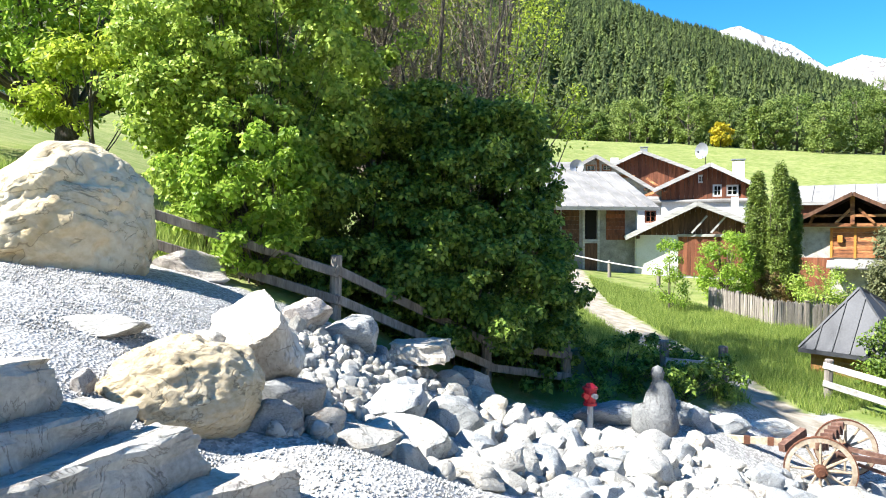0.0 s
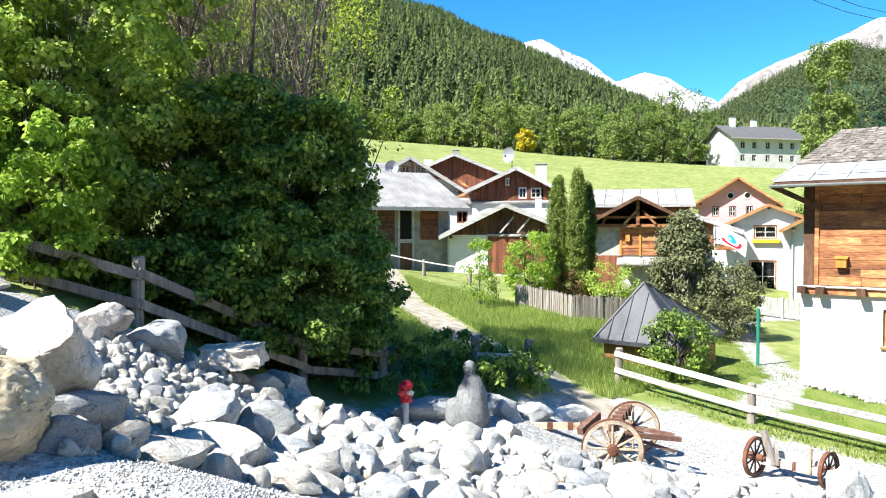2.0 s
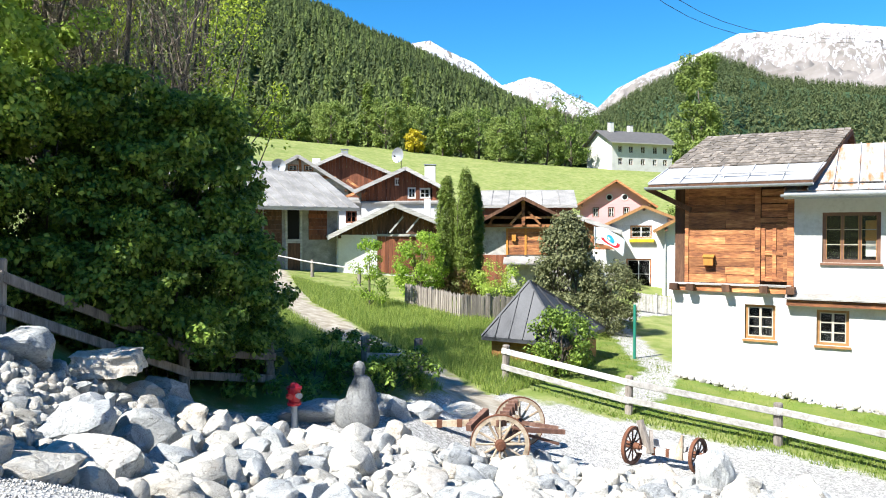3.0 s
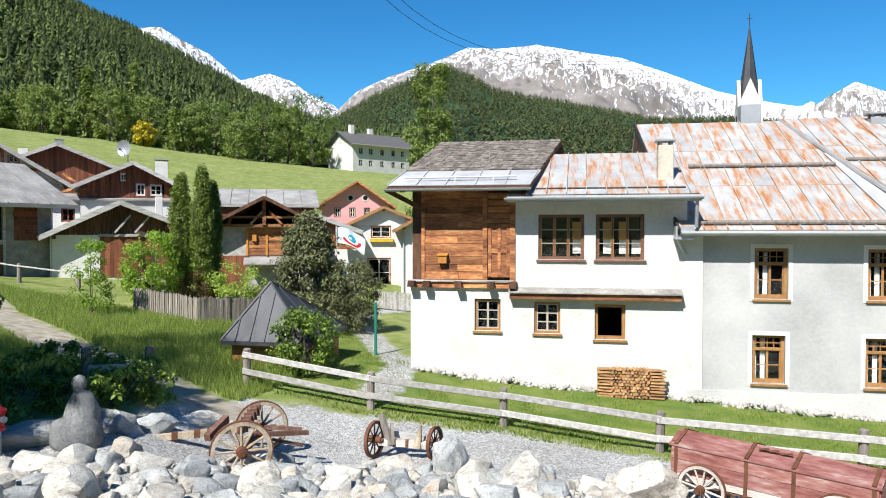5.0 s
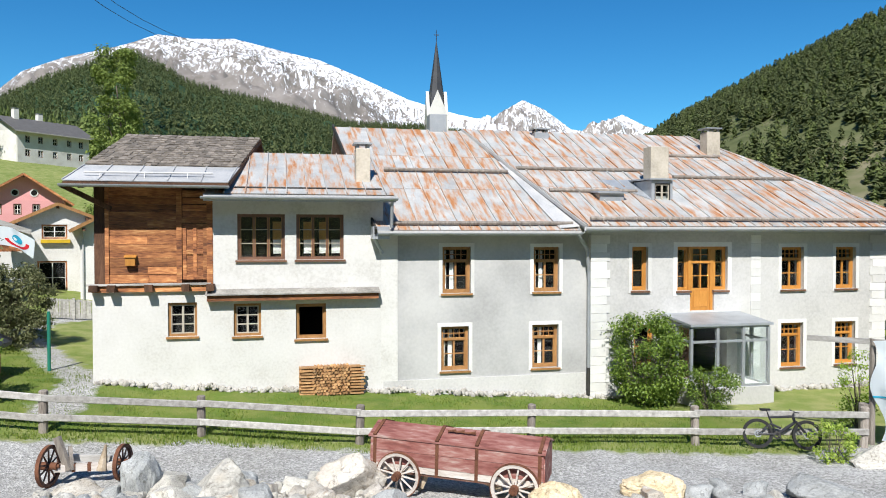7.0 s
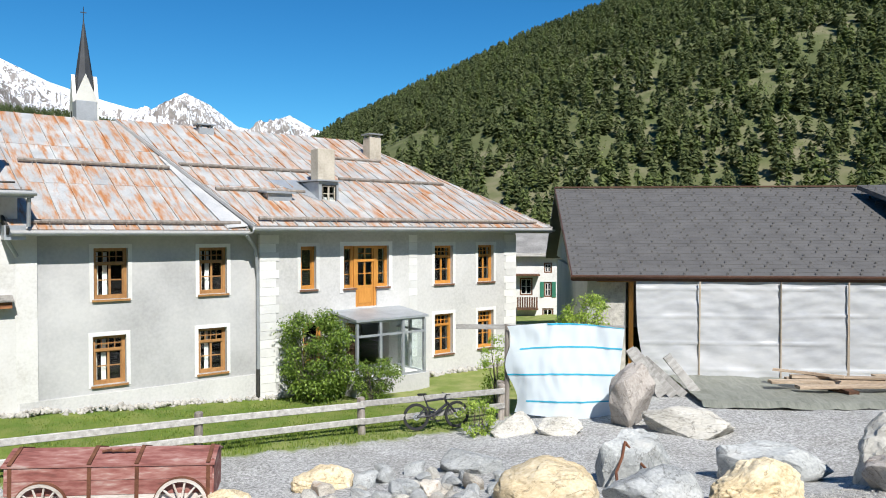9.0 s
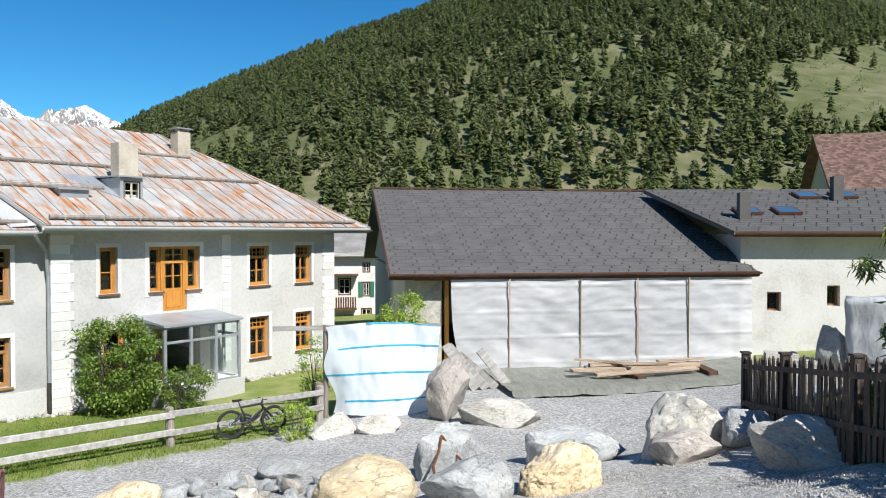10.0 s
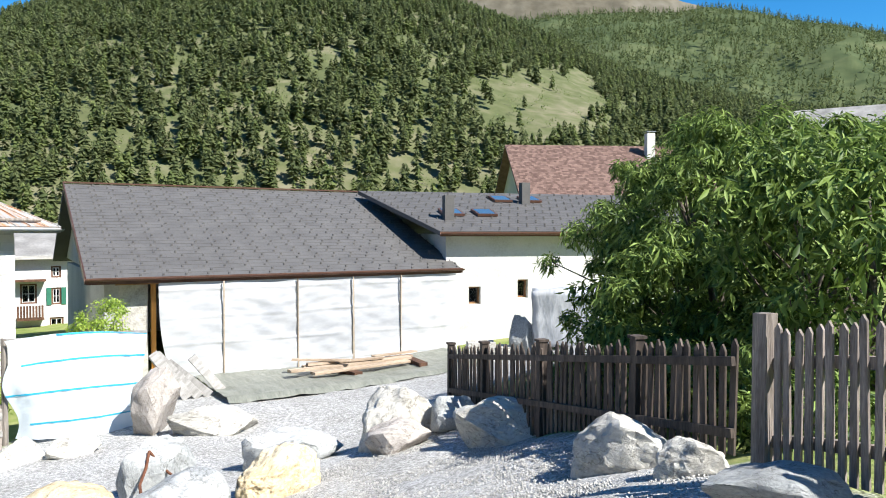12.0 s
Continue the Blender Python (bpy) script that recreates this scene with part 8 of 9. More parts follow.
for i, (x, l, a) in enumerate(((1.9, 1.6, 35), (2.2, 1.7, 42), (2.5, 1.5, 48), (1.5, 1.2, 60), (2.9, 1.4, 38))):
    bm = bmesh.new()
    box(bm, -0.13, 0.13, -0.04, 0.04, 0, l, jit=0.02)
    ob = new("stone_slab", mesh_of("stone_slab", bm, M_GREYWOOD))
    g = NEW_M @ Vector((x, -3.2, 0))
    ob.matrix_basis = Matrix.Translation((g.x, g.y, gz(g.x, g.y) + 0.02)) @ pose(0, 0, 0, 0, 0, -98) @ pose(0, 0, 0, -12, -a, 0)
    tagged(ob, "leaning grey board beside the upright boulder", "board", "leaning boards")

# ---- rusty chain on the mauve boulder, wrapped goods behind the fence ----
bm = bmesh.new()
c0 = gp(106.6, 11.9) + Vector((0, 0, 0.12))
pts = [c0, c0 + Vector((0.45, -0.1, 0.10)), c0 + Vector((0.62, -0.25, 0.30)), c0 + Vector((0.78, -0.35, 0.52)), c0 + Vector((0.75, -0.55, 0.22)), c0 + Vector((0.1, -0.7, 0.05))]
for q0, q1 in zip(pts[:-1], pts[1:]):
    tube(bm, q0, q1, 0.025, 0.025, 6)
ch = new("iron_chain", mesh_of("iron_chain", bm, M_RUSTIRON))
tagged(ch, "rusty iron chain hanging over a boulder", "chain")
M_WRAP = mat("grey_pallet_film", [(0.36, 0.37, 0.38), (0.50, 0.51, 0.52), (0.60, 0.61, 0.62)], 1.5, 6, 0.35, 0.8, stretch=(2, 2, 0.7), warp=1.0)
for b, d, w, h, seed in ((138.6, 24.5, 2.3, 1.9, 3),):
    bm = bmesh.new()
    bmesh.ops.create_cube(bm, size=1.0)
    bmesh.ops.subdivide_edges(bm, edges=bm.edges, cuts=9, use_grid_fill=True)
    for v in bm.verts:
        c = v.co.copy()
        v.co = Vector((c.x * w, c.y * w * 0.7, c.z * h)) * (1 + 0.12 * noise.noise(c * 3 + Vector((seed, 0, 0)))) * (1 - 0.12 * (c.x * c.x + c.y * c.y))
    p = gp(b, d)
    ob = new("wrapped_pallet", mesh_of("wrapped_pallet", bm, M_WRAP, True))
    ob.matrix_basis = pose(p.x, p.y, p.z + h * 0.5, 0, 0, -b)
    tagged(ob, "building goods wrapped in grey-white plastic film", "pallet", "wrapped goods")
boulder(135.6, 24.0, 1.2, 1.3, B_GREEN[0], "grey boulder set beside the wrapped goods", 0.9)
for b, d, w, h in ((132.0, 24.5, 0.9, 0.7), (133.4, 24.3, 0.7, 0.45)):
    p = gp(b, d)
    for k in range(5):
        bm = bmesh.new()
        box(bm, -w / 2, w / 2, -0.4, 0.4, k * h / 5, (k + 0.9) * h / 5, jit=0.02)
        ob = new("paving_slab", mesh_of("paving_slab", bm, M_ROCK))
        ob.matrix_basis = pose(p.x, p.y, p.z, 0, 0, -b + 2 * k)
        tagged(ob, "grey slab in a low stack behind the fence", "slab", "stacked slabs")

# ---- picket fences ----
def picket_mesh(w, h, t, material):
    bm = bmesh.new()
    vs = [bm.verts.new((x, y, z)) for y in (-t / 2, t / 2) for x, z in ((-w / 2, 0), (w / 2, 0), (w / 2, h - w * 0.8), (0, h), (-w / 2, h - w * 0.8))]
    bm.faces.new(vs[:5])
    bm.faces.new(vs[5:][::-1])
    for k in range(5):
        bm.faces.new((vs[k], vs[5 + k], vs[5 + (k + 1) % 5], vs[(k + 1) % 5]))
    return mesh_of("picket", bm, material)


def picket_fence(label, a, b, count, w, h, material, posts=(), post_w=0.14, post_h=1.25, rails=(0.25, 0.85), rails_out=False, cap=True, straight=False):
    """a, b: (bearing, d) of the ends."""
    A, B = gp(*a), gp(*b)
    f = thing("picket_fence", Matrix.Translation(A), label, "fence")
    level = (lambda x, y, k: A.z + (B.z - A.z) * k) if straight else (lambda x, y, k: gz(x, y))
    me = picket_mesh(w, h, 0.025, material)
    turn = math.degrees(math.atan2((B - A).y, (B - A).x))
    for i in range(count):
        q = A.lerp(B, (i + 0.5) / count)
        z, top = gz(q.x, q.y), level(q.x, q.y, (i + 0.5) / count) + h
        share("picket", me, f, Matrix.Translation(Vector((q.x, q.y, z + 0.04)) - A) @ pose(0, 0, 0, random.uniform(-1.5, 1.5), random.uniform(-1.5, 1.5), turn) @ Matrix.Diagonal((1, 1, (top - z) / h * random.uniform(0.96, 1.03), 1)))
    n = (B - A).normalized()
    back = Vector((-n.y, n.x, 0)) * 0.045
    if ((A + back).length < A.length) != rails_out:
        back = -back
    for r in rails:
        m = 6
        for k in range(m):
            bm = bmesh.new()
            q0, q1 = A.lerp(B, k / m), A.lerp(B, (k + 1) / m)
            beam(bm, Vector((q0.x, q0.y, level(q0.x, q0.y, k / m) + r)) - A + back, Vector((q1.x, q1.y, level(q1.x, q1.y, (k + 1) / m) + r)) - A + back, 0.05, 0.09)
            part("rail", bm, material, f)
    for k in posts:
        q = A.lerp(B, k)
        bm = bmesh.new()
        box(bm, -post_w / 2, post_w / 2, -post_w / 2, post_w / 2, -0.9 if straight else -0.3, post_h, pose(0, 0, 0, 0, 0, turn), 0.006)
        if cap:
            box(bm, -post_w * 0.65, post_w * 0.65, -post_w * 0.65, post_w * 0.65, post_h, post_h + 0.035, pose(0, 0, 0, 0, 0, turn))
        part("post", bm, material, f, m=Matrix.Translation(Vector((q.x, q.y, level(q.x, q.y, k))) - A))
    return f


M_FENCEDARK = mat("dark_stained_fence", [(0.03, 0.023, 0.019), (0.07, 0.053, 0.043), (0.14, 0.11, 0.09)], 2, 16, 0.85, 0.4, stretch=(5, 5, 0.6), vary=0.3)
M_FENCEGREY = mat("grey_brown_fence", [(0.10, 0.082, 0.07), (0.21, 0.175, 0.15), (0.36, 0.31, 0.27)], 2, 16, 0.85, 0.5, stretch=(6, 6, 0.6), vary=0.25)
picket_fence("dark stained picket fence along the garden", (129.7, 15.2), (151.0, 7.6), 62, 0.085, 1.12, M_FENCEDARK, (0, 0.22, 0.5, 0.8), 0.13, 1.2, (0.25, 0.95), True, True, True)
picket_fence("weathered grey-brown picket fence by the garden gate", (152.8, 6.2), (166, 5.3), 18, 0.055, 1.16, M_FENCEGREY, (0.0,), 0.13, 1.3, (0.3, 0.9), False, False)
picket_fence("grey-brown picket fence round a village garden", (21.6, 31.5), (26.0, 29.0), 30, 0.09, 0.95, M_POSTWOOD, (0.5,), 0.12, 1.0)
picket_fence("grey-brown picket fence round a village garden", (26.0, 29.0), (30.2, 30.0), 26, 0.09, 0.95, M_POSTWOOD, (0.5,), 0.12, 1.0)
picket_fence("short grey picket fence before the white house", (39.2, 37.4), (42.5, 37.4), 24, 0.08, 0.9, M_GREYWOOD, (0.5,), 0.1, 0.95)
rail_fence("thin white handrail along the village lane", [(11.5, 42), (14.5, 40), (18.1, 38)], (0.8,), 0.07)

# ---- garden hut ----
HUT_L, HUT_F, HUT_R, HUT_A = Vector((10.21, 19.49, 1.7)), Vector((11.67, 17.22, 1.7)), Vector((14.78, 19.57, 1.7)), Vector((11.6, 19.05, 3.34))
HUT_B = HUT_L + HUT_R - HUT_F
hut = thing("garden_hut", Matrix.Translation(Vector((HUT_A.x, HUT_A.y, 0.7))), "small wooden hut with a dark hipped metal roof", "hut")
_o = Vector((HUT_A.x, HUT_A.y, 0.7))
_mid = (HUT_L + HUT_R) / 2
_rim = [HUT_L, HUT_F, HUT_R, HUT_B]
for k in range(4):
    a, b = _rim[k], _rim[(k + 1) % 4]
    bm = bmesh.new()
    slab(bm, [a - _o, b - _o, HUT_A - _o], 0.05)
    rf = part("roof", bm, M_HUTROOF, hut)
    bm = bmesh.new()
    up = (b - a).cross(HUT_A - a).normalized()
    along = (b - a).normalized()
    foot = (HUT_A - a).dot(along) / (b - a).length
    n = 6
    for i in range(1, n):
        t = i / n
        top = (t / foot if t < foot else (1 - t) / (1 - foot)) if 0 < foot < 1 else 0.9
        rise = HUT_A - (a + (b - a) * foot)
        beam(bm, a.lerp(b, t) - _o + up * 0.015, a.lerp(b, t) + rise * min(0.97, top) - _o + up * 0.015, 0.03, 0.035, up)
    beam(bm, a - _o + up * 0.01, HUT_A - _o + up * 0.01, 0.06, 0.05, up)
    part("seam", bm, M_HUTROOF, rf)
    bm = bmesh.new()
    beam(bm, a - _o - Vector((0, 0, 0.06)), b - _o - Vector((0, 0, 0.06)), 0.03, 0.11)
    part("fascia", bm, M_HUTROOF, rf)
    wa, wb = a.lerp(_mid, 0.16) - _o, b.lerp(_mid, 0.16) - _o
    for i in range(12):
        bm = bmesh.new()
        z = 0.92 - 0.14 * (i + 1)
        beam(bm, Vector((wa.x, wa.y, z)), Vector((wb.x, wb.y, z)), 0.05, 0.132)
        part("board", bm, M_PALEWOOD, hut)

p = gp(39.3, 24.5)
bm = bmesh.new()
tube(bm, (0, 0, -0.2), (0, 0, 1.75), 0.05, 0.05, 10)
pole = new("green_pole", mesh_of("green_pole", bm, plain("green_paint", (0.015, 0.16, 0.11), 0.5)))
pole.matrix_basis = Matrix.Translation(p)
tagged(pole, "green painted metal pole on the lawn", "pole")
p = gp(11.6, 15.2)
bm = bmesh.new()
box(bm, -0.25, 0.25, -0.2, 0.2, -0.1, 0.45)
bmesh.ops.bevel(bm, geom=list(bm.edges), offset=0.04, segments=2, affect="EDGES")
bn = new("grit_bin", mesh_of("grit_bin", bm, plain("dark_green_plastic", (0.02, 0.10, 0.07), 0.4)))
bn.matrix_basis = Matrix.Translation(p + Vector((0, 0, 0.25)))
tagged(bn, "dark green plastic box under the bushes", "box")

# ---- flag on a pole by the white house ----
FLAG_AT = gp(36.3, 44)
flag = thing("flag", Matrix.Translation(FLAG_AT), "limp white flag with a plain coloured ring on a thin pole", "flag")
bm = bmesh.new()
tube(bm, (0, 0, -0.3), (0, 0, 5.2 - FLAG_AT.z), 0.03, 0.025, 8)
part("pole", bm, M_PALEZINC, flag)


def flag_at(u, t):
    """A point of the hanging cloth: u away from the pole, t from the lower to the upper edge."""
    x, z = 1.65 * u, 5.15 - FLAG_AT.z - 0.95 * (1 - t) - 0.75 * u * u
    return Vector((x * 0.79, -x * 0.61 + 0.09 * math.sin(u * 9 + t * 2), z))


vs = [flag_at(i / 16, k / 8) for i in range(17) for k in range(9)]
fs = [(i * 9 + k, i * 9 + 9 + k, i * 9 + 10 + k, i * 9 + k + 1) for i in range(16) for k in range(8)]
ob = new("cloth", raw_mesh("cloth", vs, fs, M_SHEET, True))
ob.parent = flag
for name, mt, r0, r1, a0, a1 in (("red_arc", M_RED, 0.26, 0.34, 3.4, 6.4), ("blue_patch", M_STRIPE, 0.0, 0.17, 0.0, 6.28)):
    vs, fs = [], []
    for i in range(17):
        a = a0 + (a1 - a0) * i / 16
        for r in (r0, r1):
            vs.append(flag_at(0.55 + r * math.cos(a), 0.5 + r * 1.3 * math.sin(a)) + Vector((-0.006, -0.008, 0)))
    fs = [(2 * i, 2 * i + 1, 2 * i + 3, 2 * i + 2) for i in range(16)]
    ob = new(name, raw_mesh(name, vs, fs, mt))
    ob.parent = flag

# ---- stacked firewood against the house ----
wp = thing("woodpile", HOUSE_M, "neat stack of split firewood against the house wall", "woodpile")
M_LOG = mat("split_log", [(0.24, 0.11, 0.045), (0.42, 0.23, 0.10), (0.55, 0.35, 0.18)], 5, 30, 0.85, 0.3, vary=0.35)
logs = []
for k in range(4):
    bm = bmesh.new()
    n = (3, 4, 5, 6)[k]
    vs = [[bm.verts.new((0.05 * math.cos(2 * math.pi * i / n + k), y, 0.045 * math.sin(2 * math.pi * i / n + k))) for i in range(n)] for y in (-0.3, 0.0)]
    bm.faces.new(vs[0])
    bm.faces.new(vs[1][::-1])
    for i in range(n):
        bm.faces.new((vs[0][i], vs[0][(i + 1) % n], vs[1][(i + 1) % n], vs[1][i]))
    logs.append(mesh_of("log", bm, M_LOG))
z = 0.18
r = 0
while z < 0.98:
    x = 0.55 + (0.04 if r % 2 else 0)
    while x < 2.28:
        if 0.95 < x < 1.95:
            share("log", logs[random.randrange(4)], wp, pose(x, -0.12 - random.uniform(0, 0.05), z + 0.04, random.uniform(-3, 3), random.uniform(0, 360), random.uniform(-3, 3)))
            x += 0.092
        else:
            bm = bmesh.new()
            box(bm, x, x + 0.4, -0.42, -0.33, z, z + 0.035 + random.uniform(0, 0.02), jit=0.01)
            part("log", bm, M_LOG, wp)
            x += 0.41 if x < 0.9 else 0.6
    z += 0.085
    r += 1
bm = bmesh.new()
box(bm, 0.55, 2.3, -0.31, -0.02, 0.1, 0.96)
part("log_core", bm, M_LOG, wp)

# ---- overhead cables ----
for k in range(2):
    bm = bmesh.new()
    pts = [Vector((*polar(38 + 20 * t + k * 0.8, 90 + 120 * t), 36.5 + k * 0.6 + 15 * t - 3 * math.sin(math.pi * t))) for t in [i / 12 for i in range(13)]]
    for q0, q1 in zip(pts[:-1], pts[1:]):
        tube(bm, q0, q1, 0.045, 0.045, 5, False)
    cb = new("power_cable", mesh_of("power_cable", bm, M_IRON))
    tagged(cb, "thin black overhead power cable against the sky", "cable", "overhead cables")
# ---- leaves ----
def leaf_cloud(rng, centres, radii, per, size, narrow=0.55, shell=0.55, droop=0.2, long=1.0, up=0.5):
    """Arrays of folded leaves spread through ellipsoid clumps. centres (k, 3), radii (k, 3)."""
    k = len(centres)
    idx = rng.integers(0, k, per) if np.ndim(per) == 0 else np.repeat(np.arange(k), per)
    n = len(idx)
    v = rng.normal(size=(n, 3))
    v /= np.linalg.norm(v, axis=1)[:, None]
    r = shell + (1 - shell) * rng.random(n) ** 0.7
    pos = centres[idx] + v * radii[idx] * r[:, None]
    nrm = v * 0.8 + rng.normal(size=(n, 3)) * 0.65 + np.array([0, 0, up])
    nrm /= np.linalg.norm(nrm, axis=1)[:, None]
    t = np.cross(nrm, rng.normal(size=(n, 3)))
    t /= np.linalg.norm(t, axis=1)[:, None]
    t[:, 2] -= droop
    b = np.cross(nrm, t)
    s = size * rng.uniform(0.6, 1.25, n)[:, None]
    half = s * narrow * 0.5
    lift = nrm * s * 0.10
    p0, p1 = pos, pos + t * s * long
    mid = pos + t * s * long * 0.45
    V = np.stack([p0, mid + b * half + lift, p1, mid - b * half + lift], 1).reshape(-1, 3)
    q = np.arange(n)[:, None] * 4
    F = np.concatenate([q + np.array([0, 1, 2]), q + np.array([0, 2, 3])])
    return V, F


def limb(bm, a, b, r0, r1, bend, rng, seg=5, n=7):
    """A bent tapering branch."""
    a, b = Vector(a), Vector(b)
    pts = []
    off = Vector((rng.uniform(-1, 1), rng.uniform(-1, 1), rng.uniform(-0.4, 0.4))) * bend * (b - a).length
    for k in range(seg + 1):
        t = k / seg
        pts.append(a.lerp(b, t) + off * math.sin(math.pi * t))
    x = (pts[-1] - pts[0]).normalized()
    y = x.orthogonal().normalized()
    z = x.cross(y)
    rings = []
    for k, q in enumerate(pts):
        r = r0 + (r1 - r0) * k / seg
        rings.append([bm.verts.new(q + (y * math.cos(i * 2 * math.pi / n) + z * math.sin(i * 2 * math.pi / n)) * r) for i in range(n)])
    for u, w in zip(rings[:-1], rings[1:]):
        for i in range(n):
            bm.faces.new((u[i], u[(i + 1) % n], w[(i + 1) % n], w[i]))
    bm.faces.new(rings[-1])
    return pts


M_BARK = mat("grey_brown_bark", [(0.045, 0.034, 0.026), (0.10, 0.08, 0.062), (0.17, 0.145, 0.115)], 4, 24, 0.9, 0.8, stretch=(4, 4, 0.7))
M_TWIG = mat("brown_twig", [(0.17, 0.135, 0.10), (0.33, 0.275, 0.21)], 4, 24, 0.9, 0.2)
M_LEAFLIGHT = leaf_mat("light_green_leaf", (0.18, 0.29, 0.04), (0.52, 0.63, 0.13), 0.45, 0.42)
M_LEAFDARK = leaf_mat("dark_green_leaf", (0.04, 0.095, 0.013), (0.31, 0.43, 0.075), 0.34, 0.42)
M_LEAFMID = leaf_mat("mid_green_leaf", (0.15, 0.27, 0.03), (0.44, 0.59, 0.09), 0.58)
M_LEAFYELLOW = leaf_mat("yellow_green_leaf", (0.26, 0.36, 0.03), (0.52, 0.60, 0.08), 0.55)
M_THUJA = leaf_mat("thuja_green", (0.08, 0.13, 0.02), (0.24, 0.31, 0.06), 0.3)
M_LARCH = leaf_mat("larch_green", (0.13, 0.19, 0.04), (0.27, 0.34, 0.09), 0.35, 0.8)
M_GREYLEAF = leaf_mat("grey_green_leaf", (0.07, 0.085, 0.035), (0.24, 0.25, 0.12), 0.25, 0.7)
M_GARDEN = leaf_mat("narrow_garden_leaf", (0.03, 0.065, 0.012), (0.30, 0.41, 0.10), 0.32, 0.55)
M_SHRUB = leaf_mat("dark_rose_leaf", (0.05, 0.10, 0.016), (0.24, 0.34, 0.055), 0.3, 0.45)
M_FARLEAF = leaf_mat("far_green_leaf", (0.07, 0.12, 0.025), (0.21, 0.29, 0.065), 0.35, 0.85)
M_BLOSSOM = leaf_mat("yellow_blossom", (0.45, 0.36, 0.02), (0.65, 0.55, 0.05), 0.3)


def tree(bearing, d, label, height, spread, clumps, per, size, leaf, seed, base=None, trunk_r=0.12, fork=0.35, narrow=0.55, z_lo=0.25, category="tree", name="tree", shape=None, stems=1, clump=0.22, droop=0.2, long=1.0, tilt=0.5, squash=0.8, limbs=9):
    """A tree or bush: stems and limbs, and a crown of many single leaves in uneven clumps."""
    rng, nr = random.Random(seed), np.random.default_rng(seed)
    p = gp(bearing, d)
    if base is not None:
        p.z = base
    t = thing(name, Matrix.Translation(p), label, category)
    cs, rs = [], []
    for _ in range(clumps):
        z = z_lo + (1 - z_lo) * rng.random()
        f = shape(z) if shape else math.sqrt(max(0.02, 1 - ((z - 0.5) / 0.56) ** 2))
        a = rng.uniform(0, 2 * math.pi)
        r = spread * f * math.sqrt(rng.uniform(0.3, 1)) * rng.uniform(0.8, 1.1)
        cs.append((math.cos(a) * r, math.sin(a) * r, z * height))
        k = clump * min(spread, height * 0.5) * rng.uniform(0.6, 1.3)
        rs.append((k, k, k * squash))
    cs, rs = np.array(cs), np.array(rs)
    bm = bmesh.new()
    tops = []
    for s in range(stems):
        a = rng.uniform(0, 2 * math.pi)
        o = Vector((math.cos(a), math.sin(a), 0)) * (spread * 0.25 if stems > 1 else 0)
        pts = limb(bm, o * 0.4 + Vector((0, 0, -0.3)), o * 1.6 + Vector((0, 0, height * (0.82 if stems == 1 else rng.uniform(0.6, 0.9)))), trunk_r, trunk_r * 0.25, 0.05, rng, 6, 8)
        tops.append(pts)
        part("trunk", bm, M_BARK, t, smooth=True)
        bm = bmesh.new()
    bm.free()
    order = list(range(clumps))
    rng.shuffle(order)
    bm = bmesh.new()
    for i in order[: limbs * stems]:
        pts = tops[i % stems]
        c = Vector(cs[i])
        k = min(5, max(1, int(c.z / height * 5 * 0.7)))
        limb(bm, pts[k], c, trunk_r * 0.35, trunk_r * 0.08, 0.10, rng, 3, 5)
    part("branchwork", bm, M_BARK, t, smooth=True)
    V, F = leaf_cloud(nr, cs, rs, per, size, narrow, 0.25, droop, long, tilt)
    ob = new("crown", raw_mesh("crown", V, F, leaf))
    ob.parent = t
    return t


# ---- the thicket left of the path ----
tree(-12.2, 13.6, "tall light green hazel bush behind the timber fence", 6.6, 2.15, 520, 92000, 0.10, M_LEAFLIGHT, 1, trunk_r=0.028, stems=9, z_lo=0.12, narrow=0.75, category="bush", name="bush", shape=lambda z: 0.45 + 0.75 * math.sin(min(1, z * 1.25) * 1.6), clump=0.15, squash=0.6)
tree(-15.2, 14.8, "light green bush behind the timber fence", 6.4, 1.3, 240, 32000, 0.10, M_LEAFLIGHT, 2, trunk_r=0.028, stems=5, z_lo=0.12, narrow=0.75, category="bush", name="bush", clump=0.14, squash=0.6)
tree(-4.5, 14.3, "dense dark green shrub above the rubble slope", 4.4, 2.4, 430, 72000, 0.10, M_LEAFDARK, 3, trunk_r=0.03, stems=4, z_lo=0.02, narrow=0.7, category="bush", name="bush", shape=lambda z: min(1, 0.5 + 1.5 * z) * (1.12 - 0.4 * z ** 1.5), clump=0.13, squash=0.6)
tree(3.0, 14.5, "dense dark green shrub above the rubble slope", 5.2, 2.35, 470, 80000, 0.10, M_LEAFDARK, 4, trunk_r=0.03, stems=4, z_lo=0.08, narrow=0.7, category="bush", name="bush", shape=lambda z: min(1, 0.6 + 1.5 * z) * (1.12 - 0.55 * z ** 1.5), clump=0.13, squash=0.6)
tree(7.3, 15.3, "dark green shrub at the edge of the meadow path", 5.4, 1.45, 300, 40000, 0.10, M_LEAFDARK, 5, trunk_r=0.03, stems=3, z_lo=0.0, narrow=0.7, category="bush", name="bush", shape=lambda z: 1.1 - 0.75 * z, clump=0.14, squash=0.6)
tree(-13.0, 12.0, "leafy low growth hanging over the timber fence", 2.4, 1.15, 130, 13000, 0.10, M_LEAFMID, 11, trunk_r=0.02, stems=7, z_lo=0.1, narrow=0.7, category="bush", name="bush", shape=lambda z: 0.5 + 0.6 * z, clump=0.2, squash=0.6)
tree(8.5, 15.6, "low dark green shrub under the fence", 1.6, 1.3, 40, 7000, 0.10, M_LEAFDARK, 6, trunk_r=0.03, stems=4, z_lo=0.0, narrow=0.6, category="bush", name="bush", shape=lambda z: 1.1 - 0.5 * z, clump=0.4)
